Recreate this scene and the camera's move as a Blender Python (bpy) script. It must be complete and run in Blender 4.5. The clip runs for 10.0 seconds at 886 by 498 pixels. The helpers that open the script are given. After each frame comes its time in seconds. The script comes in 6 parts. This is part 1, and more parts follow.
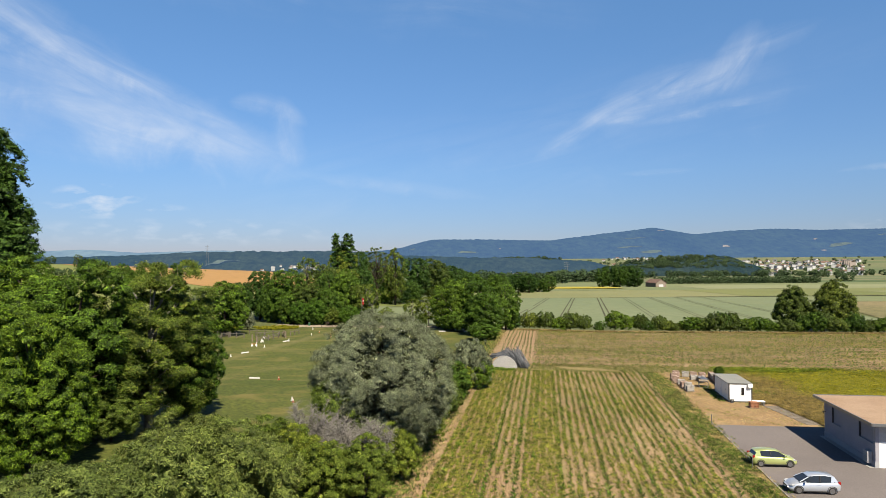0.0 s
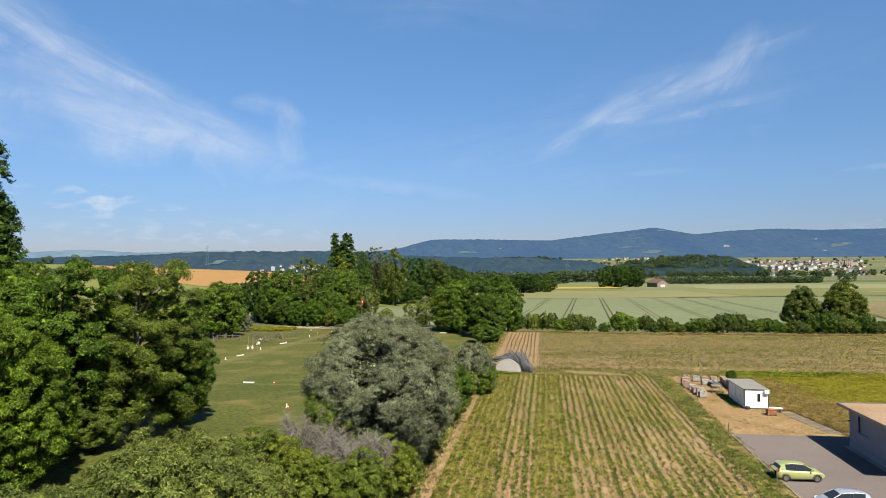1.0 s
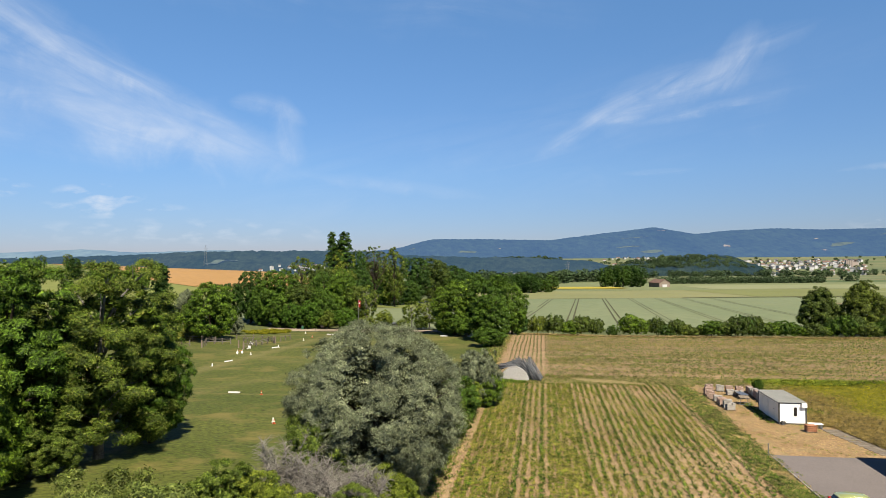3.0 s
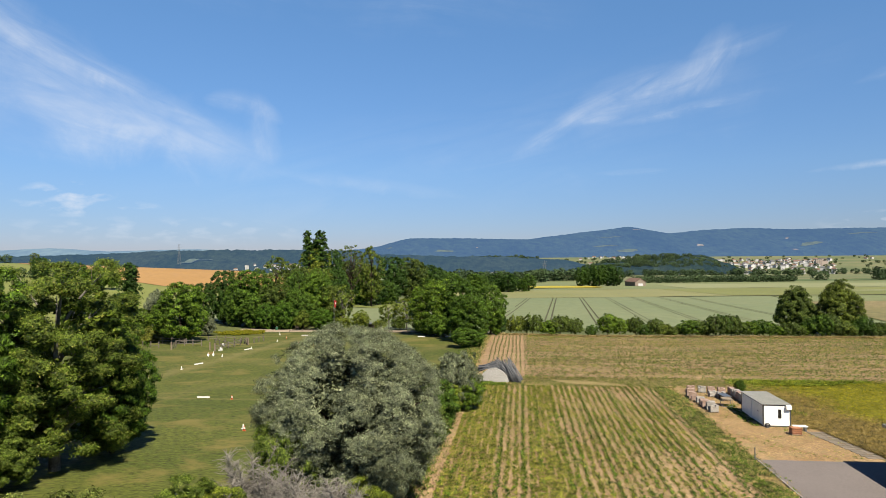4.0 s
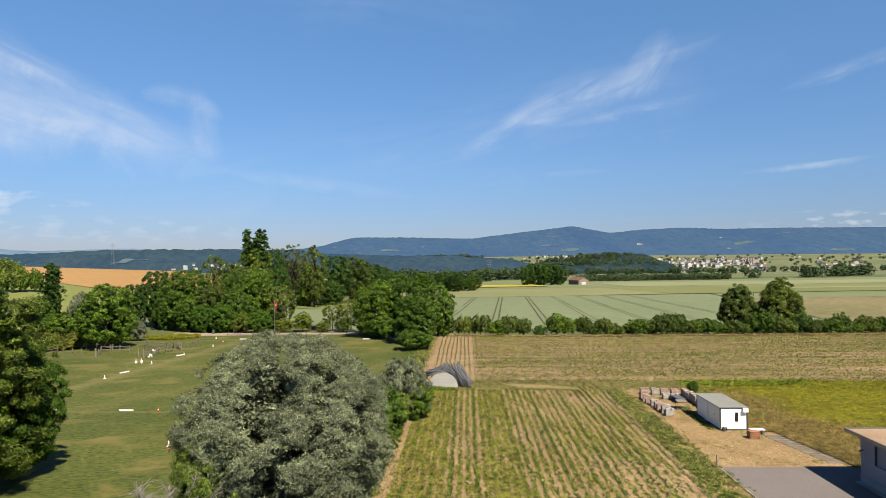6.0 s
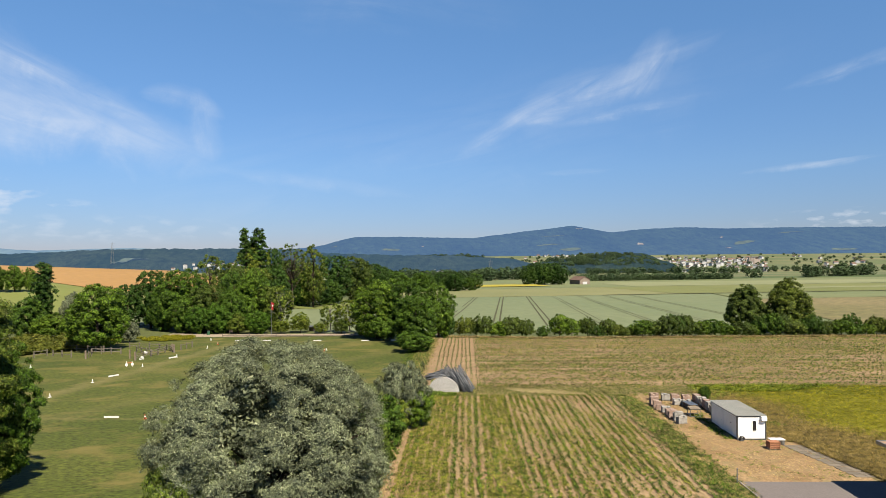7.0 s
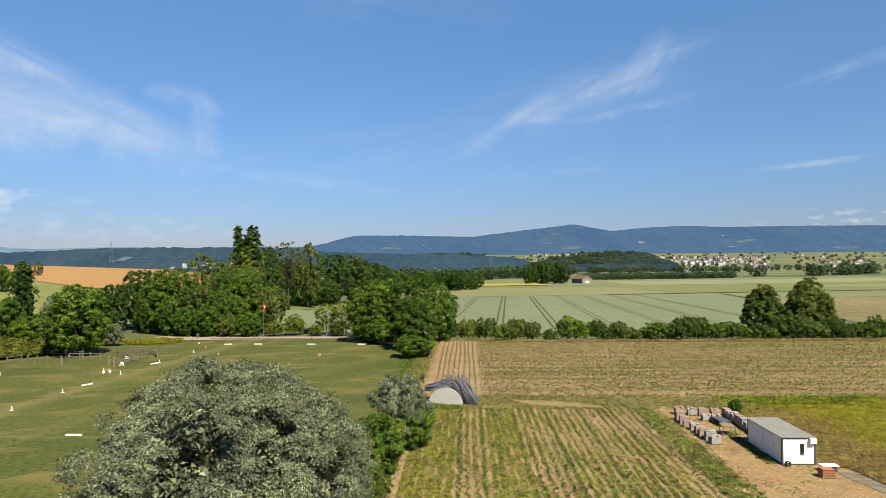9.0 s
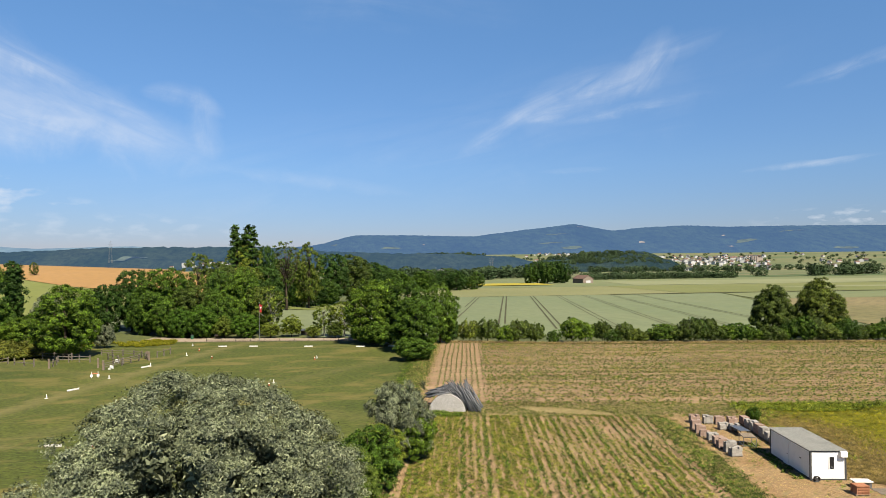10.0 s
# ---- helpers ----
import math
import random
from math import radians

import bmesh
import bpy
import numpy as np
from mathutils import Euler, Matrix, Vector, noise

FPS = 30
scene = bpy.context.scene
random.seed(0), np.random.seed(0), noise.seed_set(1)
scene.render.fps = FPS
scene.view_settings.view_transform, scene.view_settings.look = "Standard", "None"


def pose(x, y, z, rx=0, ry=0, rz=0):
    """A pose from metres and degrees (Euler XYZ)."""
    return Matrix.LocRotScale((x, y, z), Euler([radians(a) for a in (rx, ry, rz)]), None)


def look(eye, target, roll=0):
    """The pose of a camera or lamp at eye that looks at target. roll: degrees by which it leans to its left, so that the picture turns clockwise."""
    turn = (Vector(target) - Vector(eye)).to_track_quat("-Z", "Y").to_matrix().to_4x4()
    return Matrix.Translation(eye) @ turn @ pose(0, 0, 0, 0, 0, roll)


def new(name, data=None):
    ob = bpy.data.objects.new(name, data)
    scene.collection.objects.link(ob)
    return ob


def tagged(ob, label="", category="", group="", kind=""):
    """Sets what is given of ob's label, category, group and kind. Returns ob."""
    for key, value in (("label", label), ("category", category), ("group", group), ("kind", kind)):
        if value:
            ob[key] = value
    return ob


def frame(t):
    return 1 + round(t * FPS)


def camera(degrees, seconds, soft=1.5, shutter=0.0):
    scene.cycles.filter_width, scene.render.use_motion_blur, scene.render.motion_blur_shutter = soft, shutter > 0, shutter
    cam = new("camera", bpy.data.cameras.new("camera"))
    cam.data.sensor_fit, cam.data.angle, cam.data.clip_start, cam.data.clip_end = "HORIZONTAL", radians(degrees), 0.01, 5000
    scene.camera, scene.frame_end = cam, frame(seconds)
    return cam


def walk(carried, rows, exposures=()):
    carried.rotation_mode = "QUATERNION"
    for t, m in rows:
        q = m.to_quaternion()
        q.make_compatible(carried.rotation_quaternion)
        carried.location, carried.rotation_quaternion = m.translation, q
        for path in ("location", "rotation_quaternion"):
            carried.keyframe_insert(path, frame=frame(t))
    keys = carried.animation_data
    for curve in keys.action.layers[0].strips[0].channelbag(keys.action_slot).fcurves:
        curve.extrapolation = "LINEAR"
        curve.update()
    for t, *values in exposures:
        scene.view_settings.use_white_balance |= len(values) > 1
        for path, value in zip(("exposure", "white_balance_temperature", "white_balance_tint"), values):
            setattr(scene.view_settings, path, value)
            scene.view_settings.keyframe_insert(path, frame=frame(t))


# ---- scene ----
PATH = [
    (0, (-1.021, -2.87, 17.88), (-0.997, -0.87, 17.915), -0.4),
    (0.5, (-1.06, -1.142, 17.878), (-1.036, 0.857, 17.913), -0.4),
    (1, (-1.151, 0.828, 17.883), (-1.128, 2.827, 17.918), -0.4),
    (1.5, (-1.191, 2.873, 17.829), (-1.168, 4.872, 17.864), -0.4),
    (2, (-1.286, 4.886, 17.829), (-1.263, 6.886, 17.864), -0.4),
    (3.5, (-1.428, 9.799, 17.87), (-1.399, 11.799, 17.903), -0.4),
    (4, (-1.453, 10.901, 17.889), (-1.359, 12.898, 17.92), -0.4),
    (4.5, (-1.495, 11.826, 17.905), (-1.344, 13.82, 17.935), -0.4),
    (5, (-1.611, 12.706, 17.906), (-1.351, 14.688, 17.935), -0.4),
    (5.5, (-1.54, 13.888, 17.921), (-1.28, 15.871, 17.949), -0.5),
    (7, (-0.912, 19.105, 17.912), (-0.654, 21.088, 17.938), -0.5),
    (7.5, (-0.748, 20.998, 17.914), (-0.489, 22.981, 17.939), -0.4),
    (8, (-0.468, 22.987, 17.956), (-0.211, 24.97, 17.98), -0.4),
    (8.5, (-0.226, 25.024, 17.953), (0.031, 27.007, 17.976), -0.4),
    (9, (-0.023, 27.085, 17.93), (0.233, 29.068, 17.952), -0.5),
    (9.5, (0.115, 29.064, 17.918), (0.371, 31.048, 17.939), -0.4),
    (10, (0.291, 31.001, 17.899), (0.547, 32.985, 17.92), -0.5),
]
cam = camera(68.0, 10.0, soft=0.75)
walk(cam, [(t, look(eye, target, roll)) for t, eye, target, roll in PATH], [(0, 1.26), (10, 1.26)])

# ---------------------------------------------------------------- light
SUN_DIR = Vector((0.25, -0.60, 0.76)).normalized()
SUN_EL = math.asin(SUN_DIR.z)
SUN_AZ = math.atan2(SUN_DIR.x, SUN_DIR.y)

sun_data = bpy.data.lights.new("sun", "SUN")
sun_data.energy, sun_data.angle, sun_data.color = 5.2, radians(0.6), (1.0, 0.89, 0.71)
sun = new("sun", sun_data)
sun.rotation_euler = (-SUN_DIR).to_track_quat("-Z", "Y").to_euler()

world = bpy.data.worlds.new("sky")
world.use_nodes = True
scene.world = world
wn, wl = world.node_tree.nodes, world.node_tree.links
wn.clear()


def wnode(kind, **kw):
    n = wn.new(kind)
    for k, v in kw.items():
        setattr(n, k, v)
    return n


def wmath(op, a, b=None, c=None, clamp=False):
    n = wnode("ShaderNodeMath", operation=op, use_clamp=clamp)
    for i, v in enumerate((a, b, c)):
        if v is None:
            continue
        if isinstance(v, (int, float)):
            n.inputs[i].default_value = v
        else:
            wl.new(v, n.inputs[i])
    return n.outputs[0]


sky = wnode("ShaderNodeTexSky", sky_type="NISHITA", sun_disc=False)
sky.sun_elevation, sky.sun_rotation = SUN_EL, SUN_AZ
sky.altitude, sky.air_density, sky.dust_density, sky.ozone_density = 400, 1.0, 0.1, 4.0
wcoord = wnode("ShaderNodeTexCoord")
wsep = wnode("ShaderNodeSeparateXYZ")
wl.new(wcoord.outputs["Generated"], wsep.inputs[0])
SX, SY, SZ = wsep.outputs
w_az = wmath("ARCTAN2", SX, SY)
w_el = wmath("ARCSINE", SZ)


def streak(az, el, length, width, lean, bend, amount, grain, seed, veil=0.0):
    """One streak of thin high cloud: az and el of its middle, half sizes, lean and bend, all in radians; veil smooths it."""
    da = wmath("SUBTRACT", w_az, az)
    de = wmath("SUBTRACT", w_el, el)
    c, s = math.cos(lean), math.sin(lean)
    along = wmath("ADD", wmath("MULTIPLY", da, c), wmath("MULTIPLY", de, s))
    across = wmath("SUBTRACT", wmath("MULTIPLY", de, c), wmath("MULTIPLY", da, s))
    across = wmath("SUBTRACT", across, wmath("MULTIPLY", wmath("MULTIPLY", along, along), bend))
    comb = wnode("ShaderNodeCombineXYZ")
    wl.new(wmath("MULTIPLY", along, 0.16), comb.inputs[0])
    wl.new(across, comb.inputs[1])
    comb.inputs[2].default_value = seed
    fibre = wnode("ShaderNodeTexNoise")
    fibre.inputs["Scale"].default_value, fibre.inputs["Detail"].default_value = grain * 2.4, 9
    fibre.inputs["Roughness"].default_value, fibre.inputs["Distortion"].default_value = 0.62, 1.3
    wl.new(comb.outputs[0], fibre.inputs["Vector"])
    patch = wnode("ShaderNodeTexNoise")
    patch.inputs["Scale"].default_value, patch.inputs["Detail"].default_value = grain * 0.8, 6
    patch.inputs["Roughness"].default_value, patch.inputs["Distortion"].default_value = 0.6, 0.5
    wl.new(wcoord.outputs["Generated"], patch.inputs["Vector"])
    warp = wmath("MULTIPLY", wmath("SUBTRACT", patch.outputs[0], 0.5), width * 1.6)
    q = wmath("ADD", wmath("POWER", wmath("ABSOLUTE", wmath("DIVIDE", along, length)), 2.5), wmath("POWER", wmath("ABSOLUTE", wmath("DIVIDE", wmath("ADD", across, warp), width)), 1.5))
    fall = wmath("POWER", wmath("SUBTRACT", 1.0, q, clamp=True), 1.2)
    body = wmath("MULTIPLY", wmath("SUBTRACT", fibre.outputs[0], 0.34, clamp=True), wmath("MULTIPLY", wmath("SUBTRACT", patch.outputs[0], 0.27, clamp=True), 13.0))
    body = wmath("ADD", wmath("MULTIPLY", body, 1.0 - veil), wmath("MULTIPLY", patch.outputs[0], veil))
    return wmath("MULTIPLY", wmath("MULTIPLY", fall, body), amount)


def puffs(az, el, length, width, amount, grain, seed):
    """A loose group of small heaped clouds low over the horizon."""
    da, de = wmath("SUBTRACT", w_az, az), wmath("SUBTRACT", w_el, el)
    comb = wnode("ShaderNodeCombineXYZ")
    wl.new(da, comb.inputs[0])
    wl.new(wmath("MULTIPLY", de, 2.4), comb.inputs[1])
    comb.inputs[2].default_value = seed
    tex = wnode("ShaderNodeTexNoise")
    tex.inputs["Scale"].default_value, tex.inputs["Detail"].default_value = grain, 4
    wl.new(comb.outputs[0], tex.inputs["Vector"])
    q = wmath("ADD", wmath("POWER", wmath("DIVIDE", da, length), 2.0), wmath("POWER", wmath("DIVIDE", de, width), 2.0))
    fall = wmath("SUBTRACT", 1.0, q, clamp=True)
    body = wmath("MULTIPLY", wmath("SUBTRACT", tex.outputs[0], 0.5, clamp=True), 5.0, clamp=True)
    return wmath("MULTIPLY", wmath("MULTIPLY", fall, body), amount)


CLOUDS = [
    streak(-0.41, 0.243, 0.19, 0.020, -0.40, -0.35, 0.30, 16, 1.0, 0.15),
    streak(-0.52, 0.272, 0.24, 0.060, -0.46, -0.3, 0.24, 13, 5.0, 0.2),
    streak(-0.46, 0.205, 0.30, 0.062, -0.22, -0.2, 0.42, 12, 6.0, 0.6),
    streak(-0.38, 0.178, 0.20, 0.040, -0.12, 0.0, 0.26, 12, 26.0, 0.6),
    streak(-0.60, 0.170, 0.26, 0.036, -0.10, 0.0, 0.24, 12, 16.0, 0.6),
    streak(-0.56, 0.30, 0.16, 0.045, -0.6, 0.0, 0.20, 13, 36.0, 0.4),
    streak(-0.245, 0.224, 0.060, 0.020, -0.25, -2.0, 0.36, 15, 9.0, 0.4),
    streak(-0.222, 0.190, 0.055, 0.028, -1.30, 1.0, 0.36, 15, 19.0, 0.5),
    streak(-0.62, 0.33, 0.12, 0.020, -0.5, 0.0, 0.20, 15, 11.0),
    streak(0.225, 0.194, 0.095, 0.016, 0.55, 0.0, 0.26, 17, 3.0, 0.3),
    streak(0.325, 0.236, 0.120, 0.030, 0.28, 0.0, 0.36, 15, 13.0, 0.3),
    streak(0.36, 0.226, 0.15, 0.040, 0.22, 0.0, 0.12, 12, 43.0, 0.5),
    streak(0.432, 0.272, 0.060, 0.032, 0.85, 0.0, 0.30, 14, 23.0, 0.4),
    streak(0.46, 0.285, 0.09, 0.020, 0.25, 0.0, 0.14, 14, 33.0, 0.4),
    streak(0.40, 0.208, 0.13, 0.010, 0.14, 0.0, 0.24, 17, 7.0),
    streak(-0.06, 0.112, 0.15, 0.014, -0.12, 0.0, 0.20, 18, 2.0, 0.5),
    streak(0.64, 0.118, 0.09, 0.006, 0.07, 0.0, 0.36, 20, 4.0),
    streak(0.33, 0.125, 0.06, 0.006, 0.02, 0.0, 0.14, 20, 24.0),
    streak(0.72, 0.245, 0.12, 0.012, 0.22, 0.0, 0.19, 18, 14.0),
    streak(0.10, 0.17, 0.60, 0.10, 0.2, 0.0, 0.06, 9, 8.0),
    streak(-0.2, 0.40, 0.5, 0.07, -0.1, 0.0, 0.09, 9, 18.0),
    puffs(-0.47, 0.092, 0.06, 0.016, 0.8, 22, 0.0),
    puffs(-0.45, 0.072, 0.11, 0.014, 0.55, 26, 3.0),
    puffs(-0.60, 0.096, 0.06, 0.014, 0.8, 22, 5.0),
    puffs(-0.36, 0.042, 0.25, 0.022, 0.30, 30, 2.0),
    puffs(0.70, 0.044, 0.14, 0.018, 0.75, 34, 6.0),
]
cover = CLOUDS[0]
for c in CLOUDS[1:]:
    cover = wmath("ADD", cover, c)
cover = wmath("MINIMUM", cover, 0.8)
wmix = wnode("ShaderNodeMix", data_type="RGBA")
wl.new(cover, wmix.inputs["Factor"])
# clear summer air: a deep, even blue down to the horizon
tint = wnode("ShaderNodeValToRGB")
for p, c in ((0.13, (0.49, 0.58, 0.70, 1)), (0.38, (0.68, 0.88, 0.97, 1)), (0.60, (0.36, 0.47, 0.58, 1))):
    tint.color_ramp.elements.new(p).color = c
tint.color_ramp.elements[0].color, tint.color_ramp.elements[-1].color = (0.33, 0.338, 0.49, 1), (0.27, 0.35, 0.46, 1)
wl.new(wmath("MAXIMUM", SZ, 0.0), tint.inputs[0])
tinted = wnode("ShaderNodeMix", data_type="RGBA", blend_type="MULTIPLY")
tinted.inputs["Factor"].default_value = 1.0
wl.new(sky.outputs[0], tinted.inputs["A"])
wl.new(tint.outputs[0], tinted.inputs["B"])
wl.new(tinted.outputs["Result"], wmix.inputs["A"])
wmix.inputs["B"].default_value = (5.0, 5.3, 5.8, 1)
wback = wnode("ShaderNodeBackground")
wback.inputs["Strength"].default_value = 0.066
wout = wnode("ShaderNodeOutputWorld")
wl.new(wmix.outputs["Result"], wback.inputs["Color"])
wl.new(wback.outputs[0], wout.inputs[0])


# ---------------------------------------------------------------- materials
def shader(name):
    m = bpy.data.materials.new(name)
    m.use_nodes = True
    nt = m.node_tree
    return m, nt, nt.nodes["Principled BSDF"]


def ramp(nt, fac, stops):
    r = nt.nodes.new("ShaderNodeValToRGB")
    el = r.color_ramp.elements
    while len(el) < len(stops):
        el.new(0.5)
    for e, (p, c) in zip(el, stops):
        e.position, e.color = p, (*c, 1)
    nt.links.new(fac, r.inputs[0])
    return r.outputs[0]


def noise_tex(nt, coord, scale, detail=5, rough=0.6, distort=0.0):
    n = nt.nodes.new("ShaderNodeTexNoise")
    n.inputs["Scale"].default_value, n.inputs["Detail"].default_value = scale, detail
    n.inputs["Roughness"].default_value, n.inputs["Distortion"].default_value = rough, distort
    nt.links.new(coord, n.inputs["Vector"])
    return n.outputs[0]


def mixed(nt, fac, a, b, blend="MIX"):
    m = nt.nodes.new("ShaderNodeMix")
    m.data_type, m.blend_type = "RGBA", blend
    for sock, v in (("Factor", fac), ("A", a), ("B", b)):
        if isinstance(v, tuple):
            m.inputs[sock].default_value = (*v, 1)
        elif isinstance(v, (int, float)):
            m.inputs[sock].default_value = v
        else:
            nt.links.new(v, m.inputs[sock])
    return m.outputs["Result"]


def coords(nt, turn=0.0, stretch=(1, 1, 1)):
    tc = nt.nodes.new("ShaderNodeTexCoord")
    mp = nt.nodes.new("ShaderNodeMapping")
    mp.inputs["Rotation"].default_value = (0, 0, turn)
    mp.inputs["Scale"].default_value = stretch
    nt.links.new(tc.outputs["Object"], mp.inputs[0])
    return mp.outputs[0]


def bump(nt, bsdf, height, strength, dist):
    b = nt.nodes.new("ShaderNodeBump")
    b.inputs["Strength"].default_value, b.inputs["Distance"].default_value = strength, dist
    nt.links.new(height, b.inputs["Height"])
    nt.links.new(b.outputs[0], bsdf.inputs["Normal"])


def surface(name, dark, light, big=0.05, fine=3.0, rough=0.9, relief=0.4, depth=0.05, third=None, mid=0.25, turn=0.0, stretch=(1, 1, 1), metal=0.0):
    """Two-scale mottled material: colours dark to light, grain sizes in 1/m."""
    m, nt, bsdf = shader(name)
    co = coords(nt, turn, stretch)
    a, b = noise_tex(nt, co, big, 4), noise_tex(nt, co, fine, 6, 0.7)
    half = tuple(0.5 * (p + q) for p, q in zip(dark, light))
    col = ramp(nt, a, [(0.32, dark), (0.5, half), (0.68, light)])
    grain = ramp(nt, b, [(0.3, (1 - mid * 2,) * 3), (0.7, (1 + mid,) * 3)])
    col = mixed(nt, 1.0, col, grain, "MULTIPLY")
    if third:
        c = noise_tex(nt, co, big * 3.1, 5, 0.65, 0.6)
        col = mixed(nt, ramp(nt, c, [(0.52, (0, 0, 0)), (0.66, (1, 1, 1))]), col, third)
    nt.links.new(col, bsdf.inputs["Base Color"])
    bsdf.inputs["Roughness"].default_value, bsdf.inputs["Metallic"].default_value = rough, metal
    bsdf.inputs["Specular IOR Level"].default_value = 0.25
    if relief:
        bump(nt, bsdf, b, relief, depth)
    return m


def leafy(name, dark, light, through_light=0.3, warm=None, vary=1.0):
    """Leaves: every leaf has its own tone, and light shines through."""
    m, nt, bsdf = shader(name)
    geo = nt.nodes.new("ShaderNodeNewGeometry")
    stops = [(0.0, dark), (0.75, light)]
    if warm:
        stops.append((1.0, warm))
    col = ramp(nt, geo.outputs["Random Per Island"], stops)
    big = noise_tex(nt, coords(nt), 0.35, 3)
    col = mixed(nt, 1.0, col, ramp(nt, big, [(0.3, (0.72,) * 3), (0.7, (1.22,) * 3)]), "MULTIPLY")
    sprays = noise_tex(nt, coords(nt), 1.7, 3, 0.7)
    col = mixed(nt, 1.0, col, ramp(nt, sprays, [(0.36, (0.50, 0.52, 0.55)), (0.64, (1.50, 1.46, 1.30))]), "MULTIPLY")
    who = nt.nodes.new("ShaderNodeObjectInfo")
    col = mixed(nt, 1.0, col, ramp(nt, who.outputs["Random"], [(0.0, tuple(1 - vary * q for q in (0.30, 0.25, 0.22))), (0.5, (1.0, 1.0, 1.0)), (1.0, tuple(1 + vary * q for q in (0.42, 0.26, 0.0)))]), "MULTIPLY")
    nt.links.new(col, bsdf.inputs["Base Color"])
    bsdf.inputs["Roughness"].default_value = 0.6
    bsdf.inputs["Specular IOR Level"].default_value = 0.14
    tr = nt.nodes.new("ShaderNodeBsdfTranslucent")
    nt.links.new(mixed(nt, 1.0, col, (1.25, 1.3, 0.7), "MULTIPLY"), tr.inputs["Color"])
    mx = nt.nodes.new("ShaderNodeMixShader")
    mx.inputs[0].default_value = through_light
    nt.links.new(bsdf.outputs[0], mx.inputs[1])
    nt.links.new(tr.outputs[0], mx.inputs[2])
    nt.links.new(mx.outputs[0], nt.nodes["Material Output"].inputs[0])
    return m


def plain(name, colour, rough=0.6, metal=0.0, wear=0.12, scale=6.0):
    m, nt, bsdf = shader(name)
    n = noise_tex(nt, coords(nt), scale, 5, 0.65)
    c = ramp(nt, n, [(0.3, tuple(v * (1 - wear) for v in colour)), (0.7, tuple(min(1, v * (1 + wear)) for v in colour))])
    nt.links.new(c, bsdf.inputs["Base Color"])
    bsdf.inputs["Roughness"].default_value, bsdf.inputs["Metallic"].default_value = rough, metal
    return m


def hazed_backdrop(name, dark, light, air, amount, big, fine, canopy=7.0):
    """The far backdrop of woods and mountains: forest, with blue haze painted in as an even glow."""
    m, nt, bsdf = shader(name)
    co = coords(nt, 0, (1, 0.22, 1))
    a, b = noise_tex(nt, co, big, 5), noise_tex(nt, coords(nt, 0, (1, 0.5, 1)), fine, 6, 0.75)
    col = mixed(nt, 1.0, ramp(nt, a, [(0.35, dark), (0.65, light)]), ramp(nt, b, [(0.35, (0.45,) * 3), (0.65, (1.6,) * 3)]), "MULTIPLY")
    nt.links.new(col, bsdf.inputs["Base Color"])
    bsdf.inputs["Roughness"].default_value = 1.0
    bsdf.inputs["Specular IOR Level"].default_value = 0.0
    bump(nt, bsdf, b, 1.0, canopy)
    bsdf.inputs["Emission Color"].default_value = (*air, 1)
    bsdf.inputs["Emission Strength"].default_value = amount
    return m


TURN = radians(-9.4)            # the parcels lie turned by this much
M_GROUND = surface("meadow_ground", (0.04857, 0.06315, 0.017), (0.08257, 0.0923, 0.02914), 0.02, 1.2)
M_LAWN = surface("mown_grass", (0.044, 0.060, 0.0075), (0.072, 0.083, 0.0130), 0.045, 2.6, third=(0.100, 0.088, 0.024), relief=0.5, mid=0.42, turn=TURN, stretch=(0.6, 1.3, 1))


def worn_lines(m, lines, colour):
    """Adds trodden lines to a lawn: each has a normal (nx, ny), an offset, a half width and a strength."""
    nt = m.node_tree
    bsdf = nt.nodes["Principled BSDF"]
    col = bsdf.inputs["Base Color"].links[0].from_socket
    co = coords(nt)
    sep = nt.nodes.new("ShaderNodeSeparateXYZ")
    nt.links.new(co, sep.inputs[0])
    rag = noise_tex(nt, co, 0.5, 5, 0.7)

    def calc(op, a, b, clamp=False):
        n = nt.nodes.new("ShaderNodeMath")
        n.operation, n.use_clamp = op, clamp
        for k, v in enumerate((a, b)):
            if isinstance(v, (int, float)):
                n.inputs[k].default_value = v
            else:
                nt.links.new(v, n.inputs[k])
        return n.outputs[0]

    for nx_, ny_, off, half, strength in lines:
        d = calc("ADD", calc("MULTIPLY", sep.outputs[0], nx_), calc("MULTIPLY", sep.outputs[1], ny_))
        d = calc("ABSOLUTE", calc("SUBTRACT", calc("ADD", d, calc("MULTIPLY", calc("SUBTRACT", rag, 0.5), half * 2.5)), off), 0)
        k = calc("SUBTRACT", 1.0, calc("DIVIDE", d, half), True)
        k = calc("MULTIPLY", calc("MULTIPLY", k, calc("MULTIPLY", rag, 2.0)), strength, True)
        col = mixed(nt, k, col, colour)
    nt.links.new(col, bsdf.inputs["Base Color"])


worn_lines(M_LAWN, [(0.9615, -0.2747, -70.8, 2.6, 0.6), (0.1633, 0.9866, 91.8, 0.7, 0.4), (0.1633, 0.9866, 160.0, 0.6, 0.6), (0.62, 0.78, 82.0, 3.0, 0.22), (-0.75, 0.66, 92.0, 3.0, 0.25)], (0.122, 0.106, 0.040))
M_SOIL = surface("straw_strewn_soil", (0.22, 0.139, 0.0781), (0.297, 0.208, 0.121), 0.12, 4.5, third=(0.195, 0.153, 0.0744), mid=0.34, turn=TURN, stretch=(2.2, 0.22, 1), relief=0.7)
M_SOIL_X = surface("straw_strewn_soil_across", (0.19, 0.123, 0.0697), (0.271, 0.185, 0.109), 0.14, 4.0, third=(0.162, 0.127, 0.0593), mid=0.36, turn=TURN, stretch=(0.16, 1.6, 1), relief=0.7)
